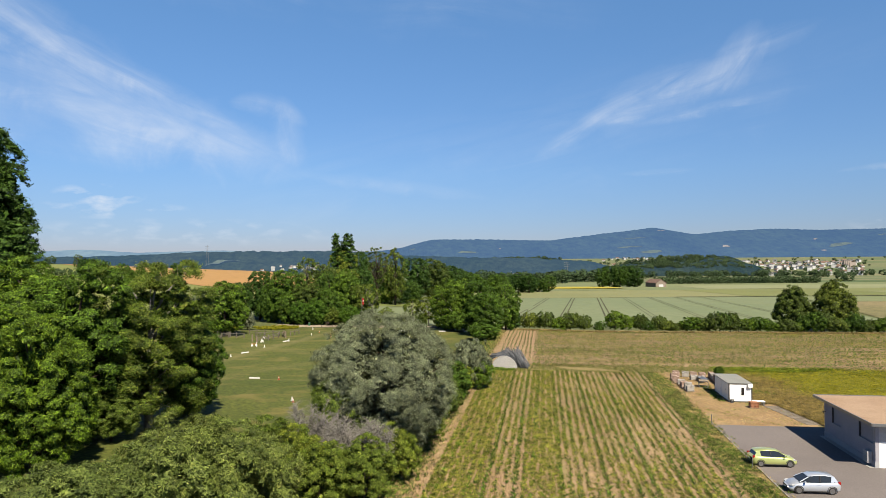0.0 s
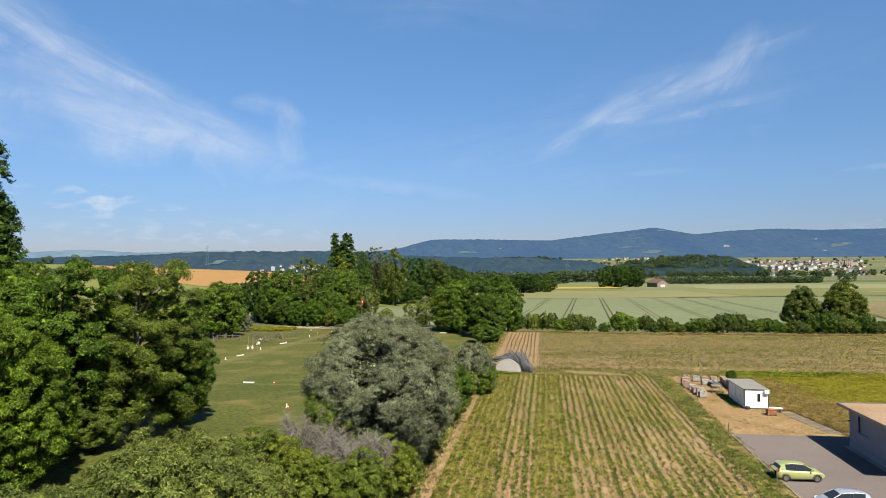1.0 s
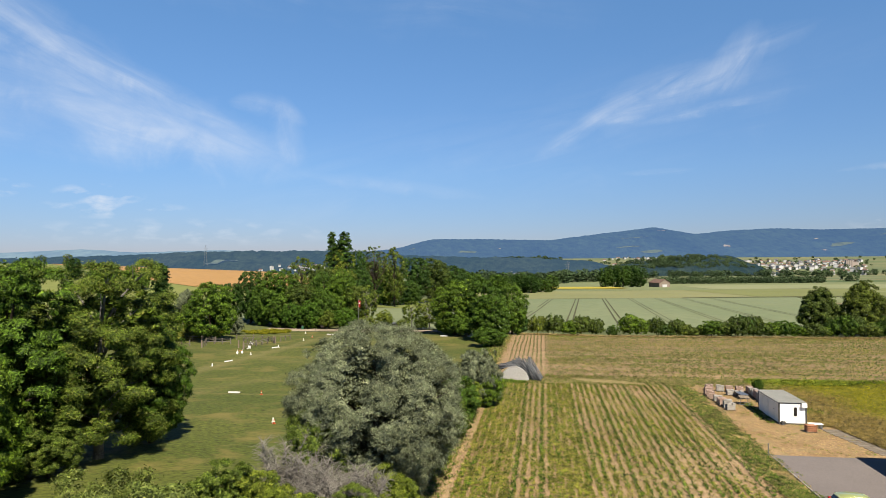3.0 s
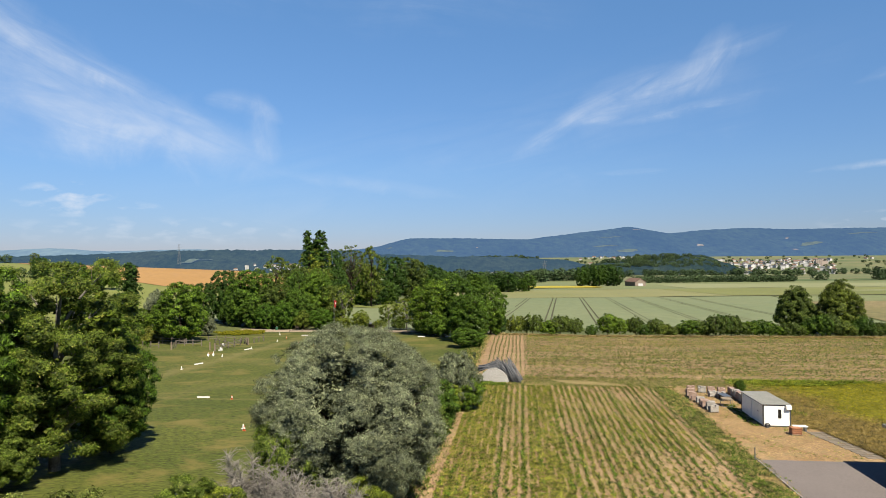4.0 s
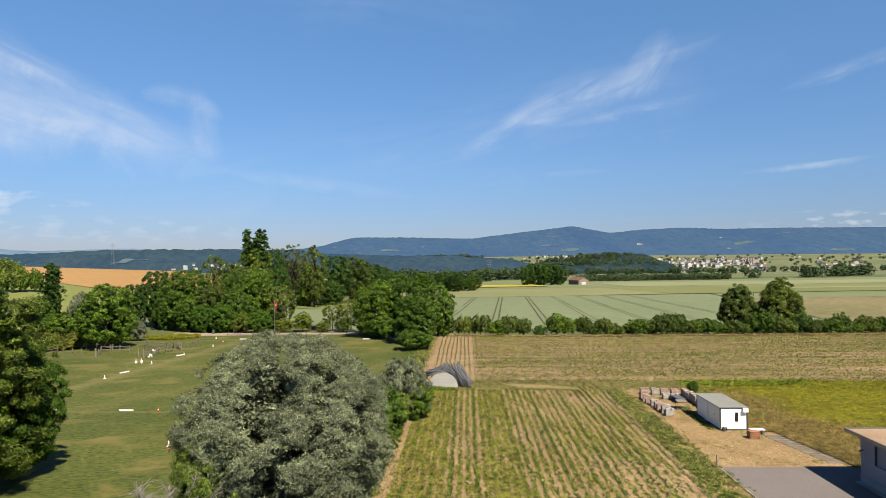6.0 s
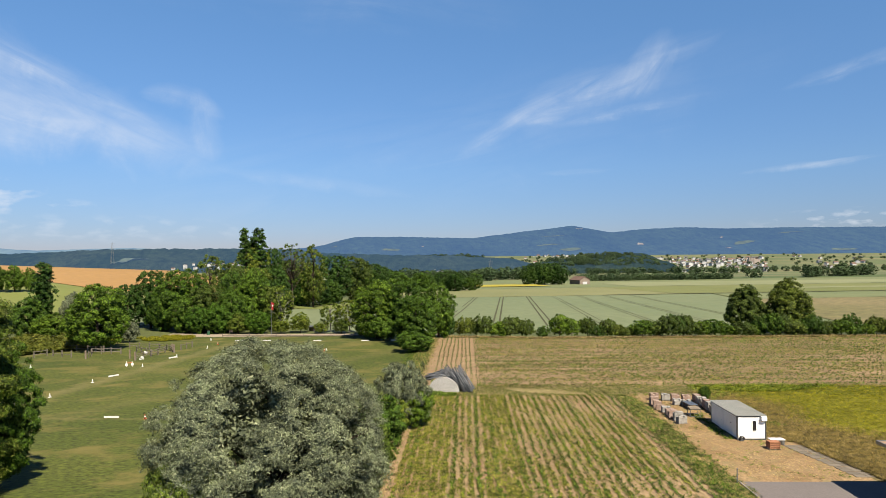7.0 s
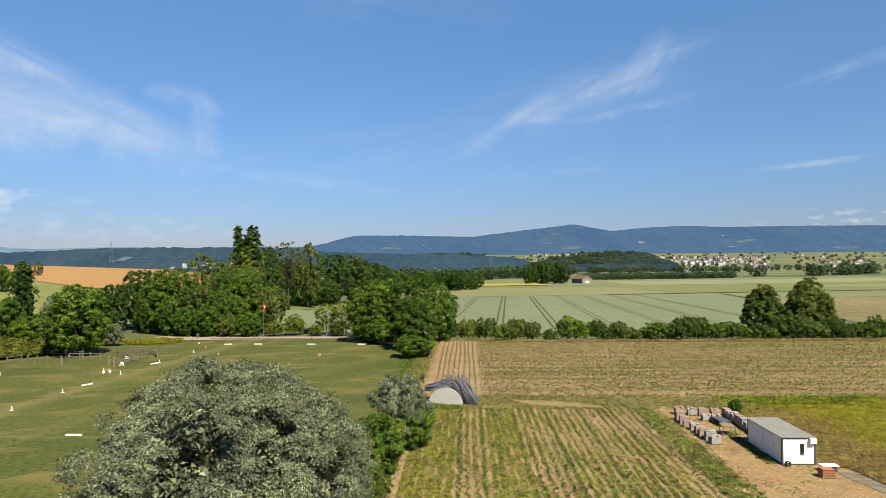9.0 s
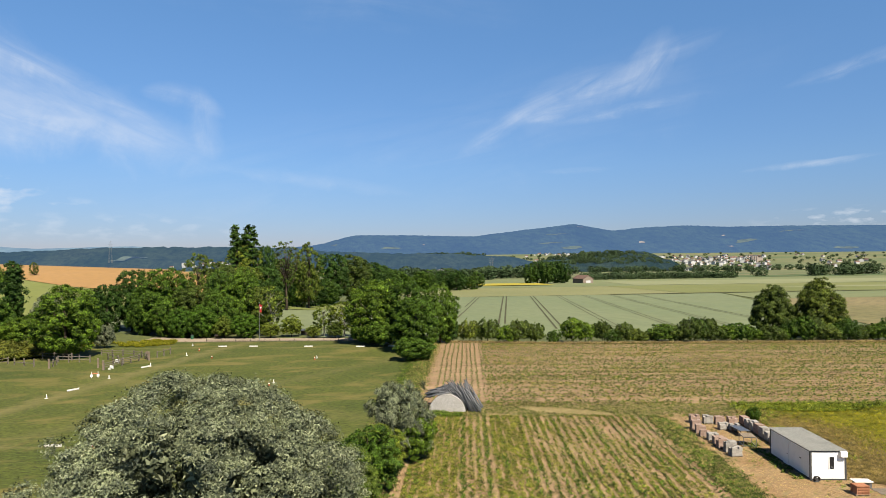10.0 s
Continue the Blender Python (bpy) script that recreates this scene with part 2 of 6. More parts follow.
M_STRIP = surface("dry_grass_strip", (0.1749, 0.136, 0.05343), (0.2331, 0.1846, 0.08257), 0.3, 5.0, third=(0.1457, 0.1311, 0.04372), mid=0.3)
M_BANK = surface("patchy_bank_grass", (0.1079, 0.1037, 0.02905), (0.166, 0.1286, 0.0498), 0.4, 4.0, third=(0.2241, 0.1494, 0.07055), mid=0.3)
M_YARD = surface("trampled_straw_yard", (0.204, 0.1263, 0.06071), (0.2672, 0.1846, 0.09711), 0.25, 5.0, third=(0.1652, 0.1311, 0.06315), mid=0.3)
M_ASPHALT = surface("asphalt", (0.1042, 0.09222, 0.08916), (0.1295, 0.1136, 0.1098), 0.12, 9.0, 0.85, 0.25, 0.01, mid=0.12)
M_MEADOW = surface("rough_meadow", (0.101, 0.101, 0.00552), (0.155, 0.144, 0.0071), 0.05, 2.2, third=(0.0881, 0.0989, 0.011), mid=0.25, turn=TURN, stretch=(0.5, 1.4, 1))
M_DRYMEADOW = surface("dry_brown_meadow", (0.1, 0.0816, 0.0288), (0.152, 0.118, 0.0522), 0.15, 3.0, third=(0.076, 0.076, 0.0234), mid=0.3)
M_WHEAT = surface("green_wheat", (0.09888, 0.1232, 0.06256), (0.1202, 0.139, 0.07344), 0.012, 0.35, turn=TURN, stretch=(1, 0.3, 1), mid=0.08)
M_TRAM = surface("wheel_track_soil", (0.034, 0.03643, 0.01457), (0.05828, 0.05343, 0.02429), 0.1, 1.0)
M_RIPE = surface("ripening_grain", (0.1175, 0.1258, 0.05168), (0.1496, 0.1495, 0.06527), 0.008, 0.3, mid=0.08)
M_BARLEY = surface("ripe_barley", (0.2137, 0.1214, 0.04128), (0.2429, 0.1457, 0.05586), 0.01, 0.3, mid=0.08)
M_GREEN = surface("green_crop", (0.09888, 0.118, 0.05168), (0.1255, 0.1416, 0.06527), 0.008, 0.3, mid=0.08)
M_HILLGREEN = surface("light_green_crop", (0.09711, 0.1141, 0.02817), (0.1214, 0.136, 0.03643), 0.01, 0.3, mid=0.08)
M_OLIVE = surface("olive_fallow", (0.1165, 0.1068, 0.04372), (0.1603, 0.1311, 0.06315), 0.015, 0.3)
M_OLIVEGREEN = surface("olive_green_crop", (0.0968, 0.1102, 0.0336), (0.1232, 0.1318, 0.0448), 0.008, 0.3, mid=0.08)
M_PALECROP = surface("pale_green_crop", (0.1375, 0.1534, 0.07392), (0.165, 0.1728, 0.0896), 0.008, 0.3, mid=0.08)
M_DEEPGREEN = surface("deep_green_crop", (0.050, 0.075, 0.026), (0.066, 0.092, 0.034), 0.008, 0.3, mid=0.08)
M_RAPE = surface("flowering_rape", (0.2361, 0.2004, 0.02186), (0.2754, 0.2307, 0.02671), 0.02, 0.4, mid=0.08)
M_TRACK = surface("gravel_track", (0.204, 0.1603, 0.1165), (0.2526, 0.2088, 0.1603), 0.3, 4.0, mid=0.12)
M_BARK = surface("bark", (0.034, 0.02429, 0.017), (0.06315, 0.04857, 0.034), 1.5, 12, relief=0.8, depth=0.03)
M_LEAF = leafy("maple_leaves", (0.00664, 0.0175, 0.00182), (0.0593, 0.116, 0.00802), 0.10, warm=(0.0949, 0.155, 0.0164))
M_LEAF_OAK = leafy("oak_leaves", (0.00802, 0.0214, 0.00256), (0.0648, 0.125, 0.0107), 0.10, warm=(0.105, 0.168, 0.0192))
M_LEAF_DARK = leafy("dark_leaves", (0.006213, 0.01805, 0.003142), (0.04142, 0.08699, 0.01167), 0.10)
M_LEAF_OLD = leafy("thin_olive_leaves", (0.0146, 0.02839, 0.00336), (0.08555, 0.1289, 0.01512), 0.18, warm=(0.1304, 0.142, 0.03192))
M_LEAF_GREY = leafy("silver_willow_leaves", (0.040, 0.050, 0.028), (0.132, 0.154, 0.096), 0.12, warm=(0.195, 0.216, 0.152), vary=0.1)
M_LEAF_SHRUB = leafy("shrub_leaves", (0.01632, 0.03147, 0.004488), (0.09619, 0.1422, 0.01616), 0.18, warm=(0.1748, 0.2057, 0.04488))
M_LEAF_PALE = leafy("pale_shrub_leaves", (0.0444, 0.0655, 0.0139), (0.0998, 0.133, 0.0313), 0.2, warm=(0.139, 0.164, 0.0487), vary=0.3)
M_LEAF_LIME = leafy("hedge_tree_leaves", (0.01025, 0.01933, 0.00359), (0.07119, 0.1063, 0.01616), 0.10, warm=(0.1025, 0.1353, 0.02244))
M_LEAF_FRESH = leafy("fresh_green_leaves", (0.01008, 0.0252, 0.00252), (0.0504, 0.1134, 0.0084), 0.2, warm=(0.084, 0.1512, 0.0168))
M_LEAF_BRAMBLE = leafy("bramble_leaves", (0.0336, 0.0462, 0.00672), (0.1008, 0.1176, 0.0168), 0.2, warm=(0.1596, 0.1512, 0.0336))
M_TWIG = surface("dead_twigs", (0.105, 0.098, 0.088), (0.195, 0.182, 0.165), 2.0, 9.0)
M_MAIZE = leafy("yellow_green_weeds", (0.06614, 0.08201, 0.01247), (0.1323, 0.1508, 0.02381), 0.25, warm=(0.2328, 0.217, 0.07369))
M_CORN = leafy("maize_leaves", (0.02359, 0.04704, 0.005544), (0.08891, 0.1392, 0.01663), 0.2, warm=(0.1542, 0.1929, 0.04158))
M_WEED = leafy("weed_leaves", (0.0405, 0.07146, 0.00864), (0.1125, 0.1663, 0.01944), 0.25, warm=(0.1913, 0.2094, 0.0486))
M_STRAWGRASS = leafy("dry_grass_blades", (0.148, 0.122, 0.0611), (0.257, 0.213, 0.122), 0.25)
M_MEADOWGRASS = leafy("meadow_blades", (0.124, 0.129, 0.00756), (0.199, 0.19, 0.0121), 0.35, warm=(0.252, 0.216, 0.0302))
# far backdrops: the third colour is blue haze, added as emission
M_RIDGE = hazed_backdrop("wooded_ridge", (0.006, 0.010, 0.004), (0.015, 0.019, 0.010), (0.0170, 0.0370, 0.0680), 0.9, 0.006, 0.055)
M_HILLWOOD = hazed_backdrop("far_wood", (0.00581, 0.01162, 0.00415), (0.0160, 0.0225, 0.0100), (0.0085, 0.0185, 0.0340), 0.9, 0.02, 0.07)
M_MOUNT = hazed_backdrop("far_mountains", (0.006, 0.011, 0.004), (0.014, 0.022, 0.009), (0.0320, 0.0630, 0.1340), 0.9, 0.0022, 0.030, 16.0)
M_PALEHILL = hazed_backdrop("palest_hills", (0.0249, 0.0332, 0.0249), (0.03735, 0.04565, 0.0332), (0.1005, 0.1648, 0.2513), 0.72, 0.002, 0.01)
# haze is mixed into this base colour: bluer and greyer than near leaves
M_FARTREE = surface("hazy_far_trees", (0.0166, 0.03486, 0.01162), (0.04565, 0.0747, 0.02656), 0.02, 0.5, mid=0.3, relief=0)
M_VALLEY = surface("valley_fields", (0.0498, 0.07885, 0.02988), (0.1494, 0.1369, 0.07055), 0.006, 0.05, mid=0.15, third=(0.07055, 0.0996, 0.03735), relief=0, stretch=(0.5, 1.4, 1))


# ---------------------------------------------------------------- geometry helpers
CU, SU = math.cos(TURN), math.sin(TURN)


def P(a, b, z=0.0):
    """Parcel coordinates (a across the rows, b along them) to the world."""
    return Vector((a * CU - b * SU, a * SU + b * CU, z))


def PA(a, b):
    return a * CU - b * SU, a * SU + b * CU


def height(x, y):
    """The lie of the land: level near by, falling slowly to the valley, rising to a low hill on the left."""
    x, y = np.asarray(x, float), np.asarray(y, float)
    z = np.interp(y, [-1e5, 165, 190, 730, 1500, 2900], [0, 0, -0.8, -9.7, -14, 24])
    z = z - np.interp(x, [12, 40], [0, 1]) * np.interp(y, [-1e5, 112, 168, 190, 730, 1500, 2900], [0, 0, 0.65, 0.75, 3.6, 9, 3])
    w = np.interp(-x, [-1e5, 15, 108, 246, 420, 1e5], [0, 0, 11, 17.0, 20, 20])
    r = np.interp(y, [-1e5, 185, 300, 400, 430, 640, 1e5], [0, 0, 0.62, 0.98, 1.0, 0.0, 0.0])
    return z * (1 - r * np.clip(w / 11, 0, 1)) + w * r


def H(x, y):
    return float(height(x, y))


class Geo:
    """Collects vertices and faces for one mesh."""

    def __init__(self):
        self.v, self.f = [], []

    def add(self, verts, faces):
        n = len(self.v)
        self.v.extend([tuple(p) for p in verts])
        self.f.extend([tuple(i + n for i in f) for f in faces])
        return self

    def box(self, c, s, m=None, ch=0.0):
        """A box of centre c and size s, with edges chamfered by ch."""
        x, y, z = (k / 2 for k in s)
        if ch <= 0:
            vs = [Vector((i * x, j * y, k * z)) for i in (-1, 1) for j in (-1, 1) for k in (-1, 1)]
            fs = [(0, 1, 3, 2), (4, 6, 7, 5), (0, 4, 5, 1), (2, 3, 7, 6), (0, 2, 6, 4), (1, 5, 7, 3)]
        else:
            bm = bmesh.new()
            bmesh.ops.create_cube(bm, size=1)
            for v in bm.verts:
                v.co = Vector((v.co.x * s[0], v.co.y * s[1], v.co.z * s[2]))
            bmesh.ops.bevel(bm, geom=bm.edges[:], offset=ch, segments=2, affect="EDGES", profile=0.6)
            bm.verts.index_update()
            vs = [v.co.copy() for v in bm.verts]
            fs = [[v.index for v in f.verts] for f in bm.faces]
            bm.free()
        m = m or Matrix.Identity(4)
        c = Vector(c)
        return self.add([m @ (p + c) for p in vs], fs)

    def tube(self, pts, radii, n=8, cap=True):
        pts = [Vector(p) for p in pts]
        rings = []
        for i, p in enumerate(pts):
            d = (pts[min(i + 1, len(pts) - 1)] - pts[max(i - 1, 0)]).normalized()
            side = d.cross(Vector((0, 0, 1)) if abs(d.z) < 0.95 else Vector((1, 0, 0))).normalized()
            up = side.cross(d)
            r = radii[i] if isinstance(radii, (list, tuple)) else radii
            rings.append([p + (side * math.cos(k * math.tau / n) + up * math.sin(k * math.tau / n)) * r for k in range(n)])
        vs = [q for ring in rings for q in ring]
        fs = [(i * n + k, i * n + (k + 1) % n, (i + 1) * n + (k + 1) % n, (i + 1) * n + k) for i in range(len(pts) - 1) for k in range(n)]
        if cap:
            fs += [tuple(range(n))[::-1], tuple((len(pts) - 1) * n + k for k in range(n))]
        return self.add(vs, fs)


def mesh_of(name, geo, material, smooth=False):
    me = bpy.data.meshes.new(name)
    me.from_pydata(geo.v, [], geo.f)
    me.materials.append(material)
    if smooth:
        me.shade_smooth()
    me.update()
    return me


def part(name, geo, material, parent, label="", smooth=False):
    me = geo if isinstance(geo, bpy.types.Mesh) else mesh_of(name, geo, material, smooth)
    ob = new(name, me)
    ob.parent = parent
    if label:
        tagged(ob, label)
    return ob


def thing(name, label, category, m, group="", kind=""):
    ob = new(name)
    ob.empty_display_size = 0.2
    ob.matrix_world = m
    return tagged(ob, label, category, group, kind)


def quads(name, verts, material):
    """A mesh of loose three- or four-cornered leaves from an array of shape (n, corners, 3)."""
    n, k = len(verts), verts.shape[1]
    me = bpy.data.meshes.new(name)
    me.vertices.add(n * k)
    me.vertices.foreach_set("co", verts.reshape(-1).astype(np.float32))
    me.loops.add(n * k)
    me.loops.foreach_set("vertex_index", np.arange(n * k, dtype=np.int32))
    me.polygons.add(n)
    me.polygons.foreach_set("loop_start", np.arange(n, dtype=np.int32) * k)
    me.polygons.foreach_set("loop_total", np.full(n, k, dtype=np.int32))
    me.materials.append(material)
    me.update(calc_edges=True)
    return me


def sheet(name, label, category, corner, material, lift=0.0, step=8.0, parcel=True, kind="structure"):
    """A patch of ground that follows the land. corner: four (a, b) or (x, y) corners in order."""
    c = [np.array(q, float) for q in corner]
    nu = max(2, int(max(np.linalg.norm(c[1] - c[0]), np.linalg.norm(c[2] - c[3])) / step) + 1)
    nv = max(2, int(max(np.linalg.norm(c[3] - c[0]), np.linalg.norm(c[2] - c[1])) / step) + 1)
    g = Geo()
    for j in range(nv + 1):
        for i in range(nu + 1):
            s, t = i / nu, j / nv
            q = (1 - t) * ((1 - s) * c[0] + s * c[1]) + t * ((1 - s) * c[3] + s * c[2])
            x, y = PA(*q) if parcel else q
            g.v.append((x, y, H(x, y) + lift))
    for j in range(nv):
        for i in range(nu):
            k = j * (nu + 1) + i
            g.f.append((k, k + 1, k + nu + 2, k + nu + 1))
    ob = new(name, mesh_of(name, g, material, True))
    return tagged(ob, label, category, kind=kind)


# ---------------------------------------------------------------- land
def axis(stops):
    out = []
    for (p, q, n) in stops:
        out += list(np.linspace(p, q, n, endpoint=False))
    return np.array(out + [stops[-1][1]])


gx = axis([(-5000, -1000, 10), (-1000, -300, 14), (-300, 300, 50), (300, 1000, 14), (1000, 6000, 12)])
gy = axis([(-3000, -200, 8), (-200, 160, 12), (160, 760, 60), (760, 1500, 12), (1500, 4900, 10)])
GX, GY = np.meshgrid(gx, gy)
GZ = height(GX, GY) - 0.02 - np.clip((GY - 200) / 3000, 0, 0.3)
g = Geo()
g.v = [tuple(p) for p in np.stack([GX, GY, GZ], -1).reshape(-1, 3)]
nx = len(gx)
g.f = [(j * nx + i, j * nx + i + 1, (j + 1) * nx + i + 1, (j + 1) * nx + i) for j in range(len(gy) - 1) for i in range(nx - 1)]
tagged(new("ground", mesh_of("ground", g, M_GROUND, True)), "green meadow land falling gently to the valley", "ground", kind="structure")

sheet("lawn", "mown training lawn with worn patches", "lawn", [(-130, -40), (-11, -40), (-11, 171), (-130, 171)], M_LAWN, 0.02)
sheet("maize_field", "young maize field of straw-strewn soil", "field", [(-16, 20), (14.9, 20), (14.9, 104.5), (-10.4, 104.5)], M_SOIL, 0.03)
sheet("headland", "worn dry headland between two fields", "field", [(-10.6, 104.4), (27, 104.4), (27, 110.0), (-10.6, 109.0)], M_STRIP, 0.04)
sheet("cross_field", "young maize field with rows running across", "field", [(-10.8, 108.8), (150, 110.5), (150, 168.5), (-11.5, 168.5)], M_SOIL_X, 0.035)
sheet("field_bank", "dry strip of grass along the field's edge", "verge", [(-17.5, 40), (-12.6, 44), (-10.1, 168), (-12.2, 168)], M_BANK, 0.045)
sheet("verge", "weedy green verge beside the maize", "verge", [(14.6, 20), (17.3, 20), (17.0, 104.6), (15.2, 104.6)], M_STRIP, 0.05)
sheet("yard", "trampled yard of straw and bare soil", "yard", [(17.0, 71.2), (30, 71.2), (27.2, 106), (16.6, 106)], M_YARD, 0.055)
sheet("meadow", "rough yellow-green meadow of tall grass", "meadow", [(28.5, 71), (150, 71), (150, 110.6), (26.4, 108.6)], M_MEADOW, 0.06)
sheet("meadow_edge", "dry brownish edge of the meadow", "meadow", [(28.2, 71.3), (38.0, 71.3), (30.5, 98), (26.2, 98)], M_DRYMEADOW, 0.066)
sheet("parking_lot", "grey asphalt parking lot", "road", [(17.3, 10), (60, 10), (60, 71.4), (17.3, 71.4)], M_ASPHALT, 0.075)
sheet("gravel_track", "pale gravel track beside the lawn", "road", [(-78, 173.2), (-11, 171.6), (-11, 176.6), (-78, 182)], M_TRACK, 0.06)
sheet("wheat_field", "pale green wheat field with wheel tracks", "field", [(-12, 184), (132, 184), (220, 409), (30, 409)], M_WHEAT, 0.12, 14, False)
sheet("wheat_field", "pale green wheat field behind the trees", "field", [(-75, 214), (-3, 200), (12, 300), (-85, 310)], M_WHEAT, 0.12, 10, False)
sheet("grass_bank", "olive grass bank above the small wheat field", "verge", [(-70, 262), (-8, 285), (12, 330), (-80, 330)], M_HILLGREEN, 0.3, 8, False)
sheet("grain_field", "yellowish ripening grain field", "field", [(30, 409.5), (600, 409.5), (700, 585), (10, 585)], M_RIPE, 0.2, 20, False)
sheet("fallow_field", "olive and tan fallow field", "field", [(133, 184), (600, 184), (600, 330), (195, 330)], M_OLIVE, 0.13, 16, False)
sheet("green_field", "long green crop field", "field", [(195, 331), (700, 331), (700, 409), (221, 409)], M_GREEN, 0.15, 16, False)
sheet("green_field", "broad green crop field in the valley", "field", [(20, 586), (900, 586), (1500, 980), (-60, 980)], M_GREEN, 0.25, 30, False)
sheet("green_field", "olive green crop field", "field", [(200, 411), (700, 411), (800, 584), (215, 584)], M_OLIVEGREEN, 0.3, 20, False)
sheet("field_strip", "pale strip of mown grass", "field", [(330, 480), (760, 470), (770, 500), (320, 508)], M_PALECROP, 0.4, 20, False)
sheet("field_margin", "dark green margin between two fields", "verge", [(150, 406), (700, 402), (700, 409), (150, 410)], M_TRAM, 0.45, 20, False)
sheet("field_strip", "pale green crop strip across the valley", "field", [(250, 600), (950, 600), (1100, 760), (280, 760)], M_PALECROP, 0.45, 30, False)
sheet("green_field", "darker green crop strip across the valley", "field", [(240, 880), (1250, 860), (1480, 978), (270, 978)], M_DEEPGREEN, 0.5, 30, False)
sheet("rape_field", "bright yellow flowering rape field", "field", [(95, 640), (186, 640), (190, 728), (105, 728)], M_RAPE, 0.9, 30, False)
sheet("barley_field", "orange-tan ripe barley field on the hill", "field", [(-112, 310), (-46, 292), (-50, 429), (-246, 429)], M_BARLEY, 0.4, 12, False)
sheet("green_field", "light green crop on the hillside", "field", [(-420, 200), (-80, 200), (-46, 430), (-420, 430)], M_HILLGREEN, 0.2, 12, False)
sheet("valley_floor", "mixed fields of the far valley", "field", [(-300, 985), (2500, 985), (4300, 2900), (-900, 2900)], M_VALLEY, 0.5, 120, False)
for k in range(12):
    x0 = 24 + 16 * k
    wid = 0.6 if k < 5 else 0.35
    for off in (0.0, 1.9):
        x1, y1, xs = x0 + off - 36, 200, x0 + off + 12
        if x1 < 118:
            sheet("wheel_track", "dark wheel track through the wheat", "track", [(x1, y1), (x1 + wid, y1), (xs + wid, 408), (xs, 408)], M_TRAM, 0.17, 12, False)


# ---------------------------------------------------------------- trees
# lobes, smallest and largest share of R, flatness, squareness and unevenness of the outline, low cut, lift of the leaves
SHAPES = {
    "layered": (230, 0.07, 0.15, 0.60, 2.3, 0.20, -0.95, 0.36),
    "dome": (150, 0.09, 0.18, 0.90, 2.3, 0.17, -0.95, 0.20),
    "loose": (170, 0.10, 0.22, 0.90, 2.1, 0.06, -0.92, 0.16),
    "thin": (120, 0.08, 0.17, 0.85, 2.2, 0.24, -0.9, 0.18),
    "pear": (150, 0.10, 0.19, 0.90, 2.2, 0.15, -0.95, 0.20),
    "shrub": (90, 0.11, 0.23, 0.90, 2.2, 0.26, -0.8, 0.18),
}


def lobes_for(rng, kind, R, h, base):
    """Clumps of foliage (x, y, z and three radii) that together make a crown of radius R between base and h; the inner ones come last."""
    out = []
    if kind == "poplar":
        n = int(80 * h / 25)
        for i in range(n):
            t = (i + rng.random()) / n
            rr = R * (0.70 + 0.30 * math.sin(math.pi * min(1, t * 1.05))) * (1 - 0.4 * max(0, t - 0.9) / 0.1)
            an = rng.random() * math.tau
            d = rr * (0.25 + 0.45 * rng.random())
            out.append((d * math.cos(an), d * math.sin(an), base + (h - base) * (0.03 + 0.92 * t), rr * 0.42, rr * 0.42, rr * 0.95))
        return out, len(out)
    if kind == "cone":
        n = 44
        for i in range(n):
            t = i / n
            rr = R * (1 - t) + 0.35
            an = i * 2.4
            out.append((rr * 0.6 * math.cos(an), rr * 0.6 * math.sin(an), base + (h - base) * t, rr * 0.42, rr * 0.42, 0.5 + 0.3 * rr))
        return out, len(out)
    n, s0, s1, flat, square, uneven, low, _ = SHAPES[kind]
    shift = Vector((rng.uniform(0, 50), rng.uniform(0, 50), rng.uniform(0, 50)))
    mid, half = (base + h) / 2, (h - base) / 2
    for i in range(n):
        cz = 1 - (1 - low) * (i + 0.5) / n
        an = i * 2.39996 + rng.uniform(-0.35, 0.35)
        rad = max(0.0, 1 - abs(cz) ** square) ** (1 / square)
        if kind == "pear":
            rad *= 0.94 - 0.34 * cz
        elif cz < 0:
            rad *= 1 - 0.22 * cz * cz
        s = R * rng.uniform(s0, s1)
        k = (1 + uneven * 1.6 * noise.noise(Vector((math.cos(an) * rad, math.sin(an) * rad, cz)) * 1.6 + shift)) * rng.uniform(0.90, 1.02)
        side, up = max(0.2, k - 1.0 * s / R), max(0.2, k - 1.0 * s * flat / half)
        out.append((rad * side * R * math.cos(an), rad * side * R * math.sin(an), max(base + s * flat * 0.6, mid + cz * up * half), s, s, s * flat))
    outer = len(out)
    for i in range(n // 3):
        cz, an, k = rng.uniform(-0.85, 0.8), rng.random() * math.tau, rng.uniform(0.2, 0.55)
        rad = math.sqrt(1 - cz * cz)
        s = R * 0.26
        out.append((rad * k * R * math.cos(an), rad * k * R * math.sin(an), mid + cz * 0.62 * half, s, s, s * 0.8))
    return out, outer


